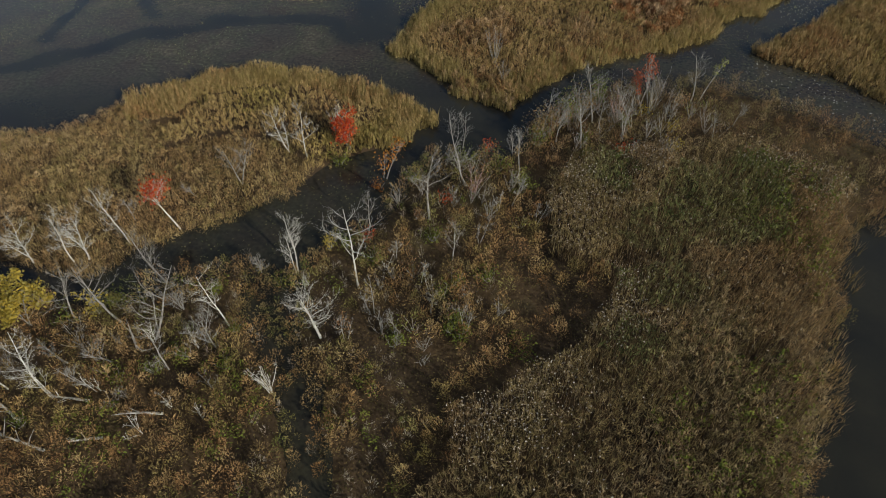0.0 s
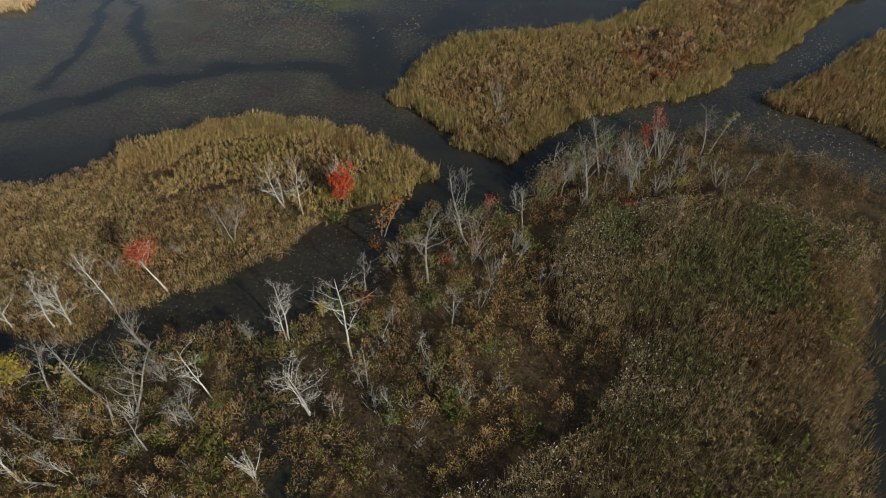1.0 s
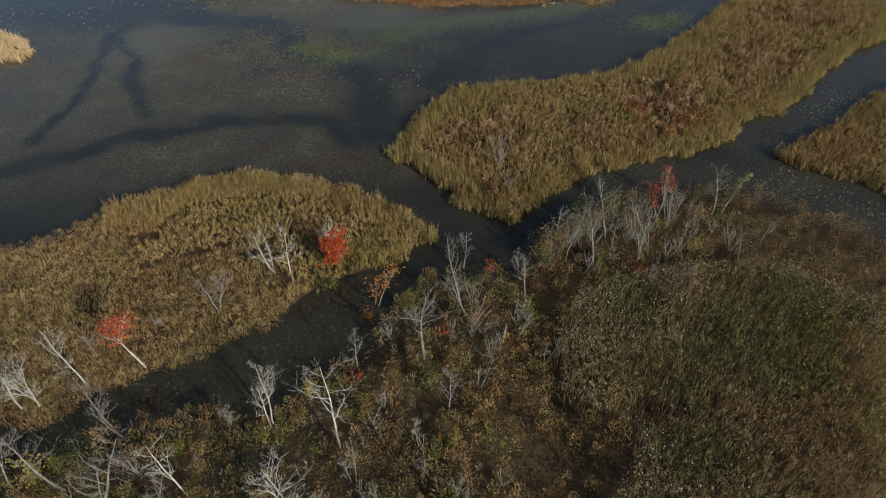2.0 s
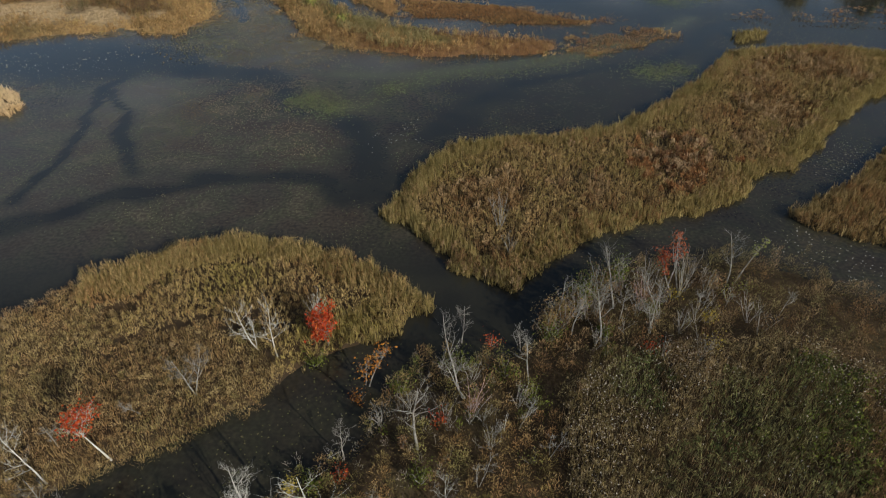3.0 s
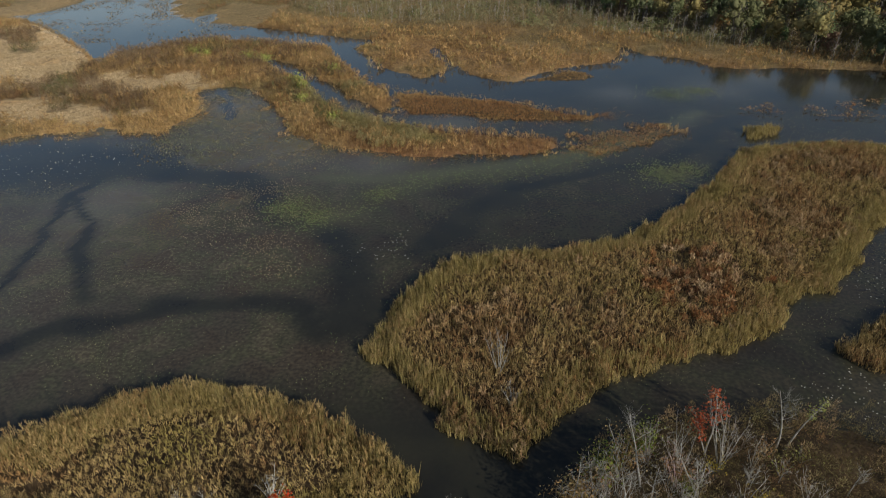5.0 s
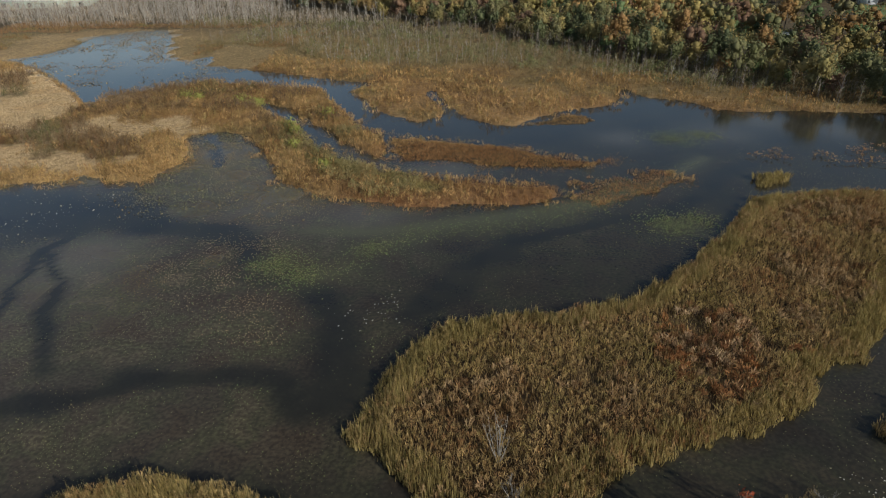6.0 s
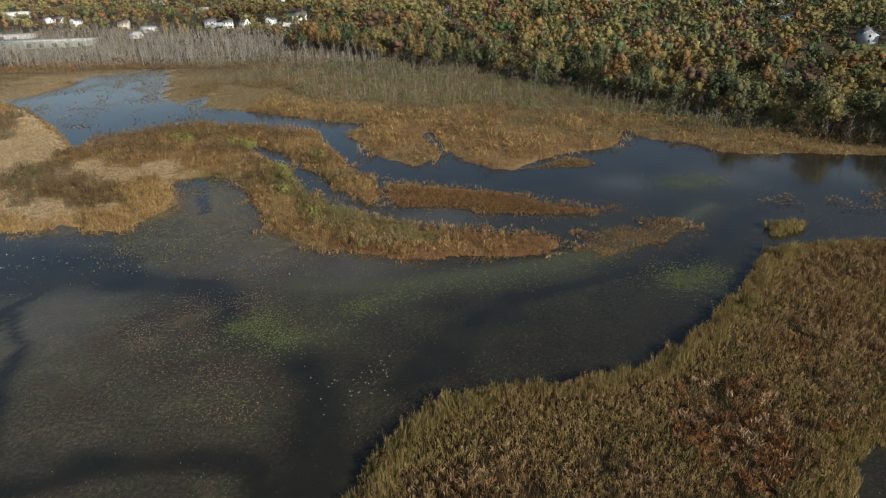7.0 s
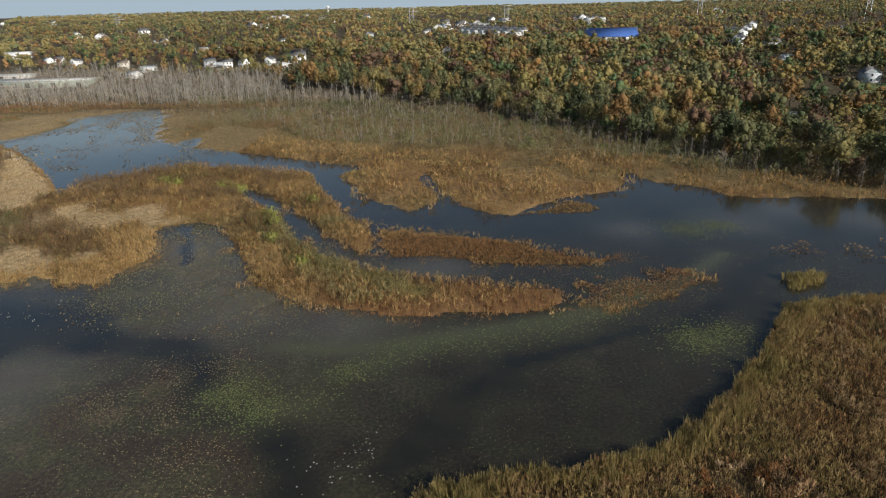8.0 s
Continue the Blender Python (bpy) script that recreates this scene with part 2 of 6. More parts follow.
def ground_material():
    """Marsh soil; where the map "cover" is set, matted dead growth of that colour lies on it."""
    m, nodes, links = material("marsh_ground")
    b, out, at = nodes.new("ShaderNodeBsdfPrincipled"), nodes.new("ShaderNodeOutputMaterial"), nodes.new("ShaderNodeAttribute")
    at.attribute_name = "cover"
    soil = ramp(nodes, links, noise_tex(nodes, links, 7.0, 8), [(0.25, (0.03, 0.021, 0.012)), (0.42, (0.055, 0.037, 0.02)), (0.58, (0.085, 0.055, 0.027)), (0.75, (0.066, 0.056, 0.026))])
    mat = blend(nodes, links, "MULTIPLY", 1.0, at.outputs["Color"], ramp(nodes, links, noise_tex(nodes, links, 1.6, 9), [(0.32, (0.62, 0.6, 0.58)), (0.5, (0.95, 0.94, 0.92)), (0.68, (1.25, 1.22, 1.18))]))
    links.new(blend(nodes, links, "MIX", at.outputs["Alpha"], soil, mat), b.inputs["Base Color"])
    b.inputs["Roughness"].default_value, b.inputs["Specular IOR Level"].default_value = 0.95, 0.2
    k = nodes.new("ShaderNodeBump")
    k.inputs["Strength"].default_value, k.inputs["Distance"].default_value = 0.6, 0.2
    links.new(noise_tex(nodes, links, 0.9, 6), k.inputs["Height"]), links.new(k.outputs[0], b.inputs["Normal"])
    links.new(b.outputs[0], out.inputs[0])
    return m


WATER = water_material()
MUD = ground_material()
REED = plant("reed", [(0.28, 0.19, 0.08), (0.35, 0.26, 0.12), (0.22, 0.16, 0.06), (0.48, 0.37, 0.21), (0.13, 0.085, 0.038)],
             [(0.25, 0.13, 0.055), (0.29, 0.20, 0.08), (0.26, 0.20, 0.075)], 9.0)
REED_EDGE = plant("reed_edge", [(0.31, 0.235, 0.09), (0.24, 0.20, 0.07), (0.42, 0.33, 0.16), (0.2, 0.165, 0.055)],
                  [(0.26, 0.20, 0.075), (0.33, 0.25, 0.10)], 5.0)
RUST_REED = plant("rust_reed", [(0.25, 0.12, 0.05), (0.32, 0.19, 0.09), (0.40, 0.28, 0.16), (0.19, 0.09, 0.04)],
                  [(0.28, 0.12, 0.05), (0.26, 0.16, 0.075), (0.34, 0.24, 0.12)], 3.0)
TALL = plant("tall_reed", [(0.22, 0.155, 0.08), (0.27, 0.205, 0.1), (0.17, 0.15, 0.058), (0.32, 0.25, 0.15)],
             [(0.18, 0.19, 0.065), (0.23, 0.15, 0.07), (0.29, 0.2, 0.1)], 10.0)
PLUME = plant("plume", [(0.38, 0.32, 0.24), (0.30, 0.24, 0.16), (0.46, 0.41, 0.33)], [], 5.0)
SCRUB = plant("scrub", [(0.18, 0.115, 0.048), (0.24, 0.17, 0.075), (0.15, 0.13, 0.045), (0.32, 0.24, 0.13), (0.10, 0.066, 0.03)],
              [(0.13, 0.15, 0.042), (0.23, 0.125, 0.055), (0.29, 0.21, 0.095), (0.18, 0.17, 0.055)], 2.2, mix=0.6)
TUFT = plant("tuft_leaf", [(0.7, 0.7, 0.7), (0.9, 0.89, 0.87), (1.05, 1.05, 1.03), (1.25, 1.23, 1.2), (0.95, 0.98, 0.9)], [], 2.0, 0.22, tint=True)
# Brown undergrowth, darkened to paint shade into the gaps between scrub clumps.
LITTER = plant("litter", [(0.11, 0.074, 0.034), (0.075, 0.051, 0.024), (0.135, 0.098, 0.044), (0.098, 0.086, 0.032)], [(0.075, 0.052, 0.026), (0.128, 0.086, 0.038), (0.09, 0.086, 0.032), (0.142, 0.094, 0.044)], 2.4, spread=0.3)
STRAW = plant("straw", [(0.57, 0.43, 0.24), (0.5, 0.35, 0.165), (0.62, 0.5, 0.31)], [(0.5, 0.31, 0.13), (0.6, 0.45, 0.265), (0.53, 0.385, 0.19)], 15.0, mix=0.85, spread=0.14)
BRUSH = plant("brush", [(0.22, 0.155, 0.09), (0.28, 0.2, 0.12), (0.18, 0.155, 0.075), (0.27, 0.14, 0.07)],
              [(0.19, 0.18, 0.075), (0.27, 0.145, 0.07), (0.24, 0.19, 0.11)], 12.0, mix=0.65, spread=0.3)
THICKET = plant("thicket", [(0.21, 0.19, 0.11), (0.28, 0.25, 0.165), (0.17, 0.175, 0.08), (0.25, 0.175, 0.095)],
                [(0.2, 0.22, 0.09), (0.3, 0.24, 0.155), (0.27, 0.18, 0.09)], 14.0, mix=0.6, spread=0.3)
MUDGRASS = plant("mud_grass", [(0.36, 0.255, 0.135), (0.43, 0.31, 0.17), (0.3, 0.205, 0.1)], [(0.31, 0.215, 0.11), (0.45, 0.335, 0.18)], 14.0, mix=0.7, spread=0.15)
GREEN = plant("green_leaf", [(0.11, 0.13, 0.025), (0.16, 0.17, 0.035), (0.08, 0.10, 0.02)], [(0.09, 0.12, 0.025), (0.17, 0.16, 0.04)], 2.0)
LIME = plant("lime_leaf", [(0.28, 0.29, 0.08), (0.21, 0.23, 0.06), (0.34, 0.32, 0.1)], [], 2.0)
RED = plant("red_leaf", [(0.5, 0.075, 0.028), (0.38, 0.045, 0.02), (0.55, 0.14, 0.04)], [], 2.0, 0.35)
DARK_RED = plant("dark_red_leaf", [(0.33, 0.085, 0.04), (0.25, 0.06, 0.032), (0.38, 0.13, 0.055)], [], 2.0, 0.3)
ORANGE = plant("orange_leaf", [(0.44, 0.18, 0.035), (0.36, 0.12, 0.028), (0.48, 0.25, 0.05)], [], 2.0, 0.35)
YELLOW = plant("yellow_leaf", [(0.42, 0.31, 0.055), (0.34, 0.26, 0.045), (0.3, 0.25, 0.07)], [], 2.0, 0.35)
PAD = plant("lily_pad", [(0.13, 0.13, 0.045), (0.16, 0.135, 0.06), (0.10, 0.115, 0.035), (0.18, 0.13, 0.07), (0.08, 0.08, 0.03)], [(0.10, 0.12, 0.04), (0.15, 0.115, 0.06)], 9.0, 0.0, 0.5)
PAD_GREEN = plant("green_pad", [(0.16, 0.2, 0.065), (0.12, 0.155, 0.05), (0.24, 0.24, 0.1), (0.15, 0.15, 0.06)], [], 9.0, 0.0)
PAD_TAN = plant("tan_pad", [(0.36, 0.25, 0.12), (0.44, 0.34, 0.19), (0.26, 0.2, 0.09), (0.3, 0.19, 0.1)], [], 9.0, 0.0)
PAD_PALE = plant("pale_pad", [(0.4, 0.37, 0.28), (0.55, 0.52, 0.44), (0.28, 0.25, 0.15)], [], 9.0, 0.0)
FOREST = plant("forest_leaf", [(0.8, 0.8, 0.8), (0.95, 0.95, 0.95), (1.15, 1.13, 1.1), (0.9, 0.92, 0.9)], [], 2.0, 0.32, tint=True)
BARK_PALE = solid("pale_bark", [(0.22, 0.205, 0.165), (0.46, 0.44, 0.37), (0.62, 0.6, 0.52)], 0.35, 0.85, 0.01)
BARK = solid("grey_bark", [(0.1, 0.09, 0.072), (0.22, 0.203, 0.17), (0.36, 0.338, 0.29)], 0.4, 0.9, 0.01)
# Pale grey wood, lightened further to paint haze over the far belt.
GREY_WOOD = solid("lightened_grey_wood", [(0.18, 0.155, 0.13), (0.33, 0.3, 0.255), (0.48, 0.445, 0.385)], 9.0, 0.9)
PINK_BARK = solid("pink_twigs", [(0.2, 0.12, 0.11), (0.33, 0.22, 0.2), (0.4, 0.29, 0.27)], 0.6, 0.9)
TWIG = solid("twig", [(0.16, 0.13, 0.11), (0.28, 0.24, 0.2)], 1.2, 0.9)
BARK_DARK = solid("dark_bark", [(0.06, 0.05, 0.04), (0.12, 0.10, 0.08)], 0.6, 0.9)


# ---- mesh tools ----
def mesh_of(name, verts, tris, mat, tint=None):
    me = bpy.data.meshes.new(name)
    verts, tris = np.asarray(verts, np.float32).reshape(-1, 3), np.asarray(tris, np.int32).reshape(-1, 3)
    me.vertices.add(len(verts))
    me.vertices.foreach_set("co", verts.ravel())
    me.loops.add(tris.size)
    me.loops.foreach_set("vertex_index", tris.ravel())
    me.polygons.add(len(tris))
    me.polygons.foreach_set("loop_start", np.arange(0, tris.size, 3, dtype=np.int32))
    me.update(calc_edges=True)
    if tint is not None:
        col = np.ones((len(verts), 4), np.float32)
        col[:, :tint.shape[1]] = tint
        me.attributes.new("tint", "FLOAT_COLOR", "POINT").data.foreach_set("color", col.ravel())
    me.materials.append(mat)
    return me


def link(name, verts, tris, mat, parent=None, label="", tint=None):
    ob = new(name, mesh_of(name, verts, tris, mat, tint))
    ob.parent = parent
    return tagged(ob, label)


def scatter(x0, x1, y0, y1, step, keep=None):
    """Points on a shaken grid."""
    gx, gy = np.meshgrid(np.arange(x0, x1, step), np.arange(y0, y1, step))
    x = gx.ravel() + RNG.uniform(-0.5, 0.5, gx.size) * step
    y = gy.ravel() + RNG.uniform(-0.5, 0.5, gx.size) * step
    if keep is not None:
        k = keep(x, y)
        x, y = x[k], y[k]
    return x, y


def blades(x, y, z, high, wide, lean, turn, bend=0.18):
    """Narrow leaves that rise, bend over and taper to both ends."""
    n = len(x)
    dx, dy = np.cos(turn), np.sin(turn)
    face = turn + np.pi / 2 + RNG.uniform(-1.2, 1.2, n)
    w = np.stack([np.cos(face) * wide / 2, np.sin(face) * wide / 2, np.zeros(n)], 1)
    base = np.stack([x, y, z], 1)
    mid = base + np.stack([dx * lean * high * 0.55, dy * lean * high * 0.55, high * 0.6], 1)
    tip = base + np.stack([dx * (lean + bend) * high, dy * (lean + bend) * high, high * (1 - 0.3 * (lean + bend))], 1)
    v = np.stack([base, mid + w, tip, mid - w], 1).astype(np.float32)
    k = np.arange(n)[:, None] * 4
    return v.reshape(-1, 3), np.concatenate([k + np.array([[0, 1, 3]]), k + np.array([[3, 1, 2]])])


def spears(x, y, z, high, wide, lean, turn):
    """Fine straight leaves, one triangle each."""
    n = len(x)
    face = turn + np.pi / 2 + RNG.uniform(-1.2, 1.2, n)
    w = np.stack([np.cos(face) * wide / 2, np.sin(face) * wide / 2, np.zeros(n)], 1)
    base = np.stack([x, y, z], 1)
    tip = base + np.stack([np.cos(turn) * lean * high, np.sin(turn) * lean * high, high], 1)
    v = np.stack([base - w, base + w, tip], 1).astype(np.float32)
    return v.reshape(-1, 3), np.arange(3 * n).reshape(-1, 3)


def tuft_blades(x, y, count, high, wide, spread, lean, wind=None, vary=0.3, relief=1.6, amp=0.6, fine=False):
    """Leaves in tufts round the points; each tuft has a height and a lean of its own."""
    n = len(x)
    h = high * RNG.uniform(1 - vary, 1 + vary, n) * (0.85 - amp / 2 + amp * vnoise(x, y, relief, 4.0) + 0.3 * vnoise(x, y, relief * 3, 14.0))
    turn = RNG.uniform(0, 2 * np.pi, n)
    if wind is not None:
        turn = np.where(RNG.random(n) < 0.6, wind + RNG.normal(0, 0.6, n), turn)
    r = np.repeat(np.arange(n), count)
    m = len(r)
    a, d = RNG.uniform(0, 2 * np.pi, m), spread * np.sqrt(RNG.random(m))
    bx, by = x[r] + np.cos(a) * d, y[r] + np.sin(a) * d
    t = np.where(RNG.random(m) < 0.55, turn[r] + RNG.normal(0, 0.5, m), a)
    bh = h[r] * RNG.uniform(0.65, 1.1, m)
    return (spears if fine else blades)(bx, by, np.maximum(ground_height(bx, by) - 0.1, -0.1), bh, wide * RNG.uniform(0.6, 1.4, m), np.abs(RNG.normal(lean, lean * 0.6, m)), t)


def flakes(cx, cy, cz, size, up=0.3, out=None):
    """Single leaf sprays: a bent four-cornered leaf of two triangles, turned any way."""
    n = len(cx)
    nrm = RNG.normal(0, 1, (n, 3))
    if out is None:
        nrm[:, 2] = np.abs(nrm[:, 2]) + up
    else:
        nrm = nrm * 0.45 + out / (np.linalg.norm(out, axis=1, keepdims=True) + 1e-6)
    nrm /= np.linalg.norm(nrm, axis=1, keepdims=True)
    u = np.cross(nrm, RNG.normal(0, 1, (n, 3)))
    u /= np.linalg.norm(u, axis=1, keepdims=True)
    w = np.cross(nrm, u)
    s = (size * RNG.uniform(0.6, 1.4, n))[:, None]
    c = np.stack([cx, cy, cz], 1)
    v = np.stack([c - u * s * 0.6, c - w * s * 0.35 + nrm * s * 0.12, c + u * s * 0.6, c + w * s * 0.35 - nrm * s * 0.1], 1)
    k = np.arange(n)[:, None] * 4
    return v.reshape(-1, 3), np.concatenate([k + np.array([[0, 1, 2]]), k + np.array([[0, 2, 3]])])


def join(*pieces):
    vs, fs, n = [], [], 0
    for v, f in pieces:
        vs.append(v), fs.append(f + n)
        n += len(v)
    return np.concatenate(vs), np.concatenate(fs)


# ---- ground and water ----
def spaced(lo, near_lo, near_hi, hi, step):
    """Grid lines: close together in the near part, wider and wider outside."""
    mid = list(np.arange(near_lo, near_hi + 0.01, step))
    up, d = [], step
    while (up[-1] if up else near_hi) < hi:
        d *= 1.12
        up.append((up[-1] if up else near_hi) + d)
    down, d = [], step
    while (down[-1] if down else near_lo) > lo:
        d *= 1.12
        down.append((down[-1] if down else near_lo) - d)
    return np.array(down[::-1] + mid + up)


def sheet(xs, ys, z):
    gx, gy = np.meshgrid(xs, ys)
    nx, ny = len(xs), len(ys)
    i = (np.arange(ny - 1)[:, None] * nx + np.arange(nx - 1)[None]).ravel()
    tris = np.concatenate([np.stack([i, i + 1, i + nx + 1], 1), np.stack([i, i + nx + 1, i + nx], 1)])
    return np.stack([gx.ravel(), gy.ravel(), z(gx.ravel(), gy.ravel())], 1), tris


v, f = sheet(spaced(-4800, -100, 100, 4800, 1.9), spaced(-2500, 0, 260, 5000, 1.9), ground_height)
tagged(link("ground", v, f, MUD), "brown marsh ground and hills reaching the horizon", "ground", kind="structure")
for p in bpy.data.objects["ground"].data.polygons:
    p.use_smooth = True

BAY = [(-72, 196, 9), (-68, 186, 9), (-63, 176, 11), (-55, 168, 11), (-50, 160, 10), (-62, 160, 9), (-42, 155, 9)]
# Silt; the four spots in the pond paint in reflected sky.
SILT_SHEEN = [(-50, 168, 16), (-62, 184, 10), (-40, 152, 11), (-66, 128, 10), (-8, 172, 8), (-20, 148, 9), (-150, 312, 32), (-122, 335, 24), (-185, 295, 26), (-165, 345, 24), (62, 203, 9), (78, 214, 8), (36, 198, 7), (95, 205, 8)]


def beds(x, y):
    """How thick the water plants stand, and how much silt and painted sky sheen there is."""
    zone = smooth((y - 79 + np.where(x < -30, 0.34, 0.16) * np.abs(x + 30)) / 11) * smooth((x + 250) / 50)
    zone = zone * (1 - smooth((y - 172) / 30) * 0.85)
    d = np.full(x.shape, 1e9)
    wx = x + (vnoise(x, y, 9.0, 41.0) - 0.5) * 4.5 + (vnoise(x, y, 3.0, 43.0) - 0.5) * 1.1
    wy = y + (vnoise(x, y, 9.0, 51.0) - 0.5) * 4.5 + (vnoise(x, y, 3.0, 53.0) - 0.5) * 1.1
    for k, (line, w) in enumerate(zip(LANES, LANE_WIDTH)):
        wide = w * (0.75 + 0.7 * vnoise(x, y, 14.0, 61.0)) + (6.0 * smooth((-58 - x) / 22) if k == 3 else 0.0)
        d = np.minimum(d, away(wx, wy, line, False)[0] / wide)
    weed = zone * smooth((d + (fnoise(x, y, 4.0, 6.0) - 0.5) * 1.3 - 0.3) / 2.1)
    weed = np.maximum(weed * (0.3 + 0.85 * fnoise(x, y, 13, 1.0)), 0.12 * fnoise(x, y, 7, 11.0)) * (1 - 0.62 * smooth((x + 38) / 45))
    weed = np.maximum(weed, 0.2 * smooth((68 - y) / 6) * smooth((4 - x) / 5) * (0.4 + fnoise(x, y, 5, 3.0)))    # murky creek
    weed = np.maximum(weed, 0.95 * near(x, y, BAY) * smooth((fnoise(x, y, 6, 19.0) - 0.28) / 0.25) * smooth((d - 0.4) / 1.0))
    silt_sheen = np.zeros(x.shape)
    for sx, sy, r in SILT_SHEEN:
        silt_sheen += np.exp(-((x - sx) ** 2 + (y - sy) ** 2) / r ** 2)
    # Western water lightened in place of a brighter sky reflection.
    silt_sheen += 0.3 * smooth((-48 - x) / 25) * smooth((y - 80) / 15) * smooth((205 - y) / 20)
    silt_sheen += 0.2 * smooth((-8 - x) / 30) * smooth((y - 66) / 10) * smooth((125 - y) / 15)    # painted sky sheen on the water off the west island
    silt_sheen += 0.9 * near(x, y, [(-160, 325, 26), (-140, 305, 20), (-180, 355, 22), (-185, 320, 18)])    # shallow pond, paled to stand in for the sky it mirrors
    return weed, np.clip(silt_sheen * 0.32 * smooth((d - 0.6) / 1.2), 0, 0.6)


v, f = sheet(spaced(-1600, -100, 70, 1200, 1.25), spaced(-2400, 76, 200, 460, 1.25), lambda x, y: np.zeros(x.shape))
water = tagged(link("water", v, f, WATER), "still dark marsh water over brown water plants and silt, with painted sky sheen", "water", kind="structure")
weed, silt_sheen = beds(v[:, 0], v[:, 1])
GREEN_BAND = [(-22, 126), (-18, 133), (-11.5, 138), (-4, 142), (6, 145), (17, 150), (24, 156), (30, 165)]
PALE_ARC = [(-30, 140.5), (-20, 140), (-7.5, 144), (6, 148.4), (16, 152.8), (26, 157.5), (39, 167.6), (52, 182.5)]    # silt in a curving shoal
green = (0.55 * np.exp(-(away(v[:, 0], v[:, 1], GREEN_BAND, False)[0] / 3.5) ** 2) + 0.85 * near(v[:, 0], v[:, 1], [(-32, 127, 5), (-28, 124, 4), (-35, 126, 3)])
         + 0.5 * near(v[:, 0], v[:, 1], [(37, 145, 5), (52, 199, 5)])) * (0.3 + 1.0 * fnoise(v[:, 0], v[:, 1], 6, 2.0)) + 0.7 * np.exp(-(away(v[:, 0], v[:, 1], PALE_ARC, False)[0] / 2.2) ** 2)
green = np.clip(green, 0, 0.75)
bed = np.stack([weed, silt_sheen, green, 0 * silt_sheen + 1], 1).astype(np.float32)
water.data.attributes.new("bed", "FLOAT_COLOR", "POINT").data.foreach_set("color", bed.ravel())


# ---- reed beds ----
def by_place(v, corners, colour):
    """A colour for every leaf, from where it stands."""
    if colour is None:
        return None
    c = colour(v[::corners, 0], v[::corners, 1])
    return np.repeat(c * RNG.uniform(0.75, 1.25, (len(c), 1)), corners, axis=0)


def bed_of(name, label, keep, box, step, count, high, wide, spread, lean, mat, wind=None, category="reeds", relief=1.6, amp=0.6, fine=False, colour=None):
    x, y = scatter(*box, step, lambda a, b: in_view(a, b) & keep(a, b))
    v, f = tuft_blades(x, y, count, high, wide, spread, lean, wind, relief=relief, amp=amp, fine=fine)
    return tagged(link(name, v, f, mat, tint=by_place(v, 3 if fine else 4, colour)), label, category, kind="stuff")


def ragged(line, margin=0.0):
    return lambda x, y: inner(x, y, line) + (vnoise(x, y, 2.0, 3.0) - 0.5) * 1.6 + (vnoise(x, y, 7.0, 8.0) - 0.5) * 0.9 - 0.15 - margin


def rusty(x, y):
    """Where the middle island is rust coloured and flattened."""
    return 0.8 * fnoise(x, y, 5, 3.3) + 0.55 * near(x, y, [(28, 104, 8), (34, 110, 6)]) > 0.68


def browned(x, y):
    return 0.8 * fnoise(x, y, 7, 13.3) + 0.4 * near(x, y, [(56, 132, 14), (66, 145, 14), (44, 118, 10), (3, 97, 8), (15, 98, 8), (2, 80, 7)]) > 0.68


def russet(x, y):
    """Russet patches of the west island, thickest at its west end."""
    return fnoise(x, y, 9, 23.0) + 0.3 * smooth((-42 - x) / 12) - 0.2 * (y > 58 - 0.28 * (x + 15)) * (x > -48) > 0.64


west, mid, east, main, south = ragged(ISLE_WEST), ragged(ISLE_MID), ragged(ISLE_EAST), ragged(MARSH_MAIN), ragged(MARSH_SOUTH)
fringe = lambda x, y, d: d < 2.2 + 3.0 * fnoise(x, y, 8, 14.0)
high_side = lambda x, y: y + (fnoise(x, y, 6, 95.0) - 0.5) * 16 > 60 - 0.28 * (x + 15)    # the reedy north half of the west island
WIND = 2.2
def pick(x, y, palette, cell, seed, loose=0.16):
    """A colour for every clump: patches of that many metres lean to one end of the palette."""
    pal = np.array(palette)
    p = np.clip((fnoise(x, y, cell, seed) - 0.5) * 1.5 + 0.5 + RNG.normal(0, loose, len(x)), 0, 0.999) * (len(pal) - 1)
    k = p.astype(int)
    w = (p - k)[:, None]
    return (pal[k] * (1 - w) + pal[k + 1] * w) * RNG.uniform(0.72, 1.3, (len(x), 1))


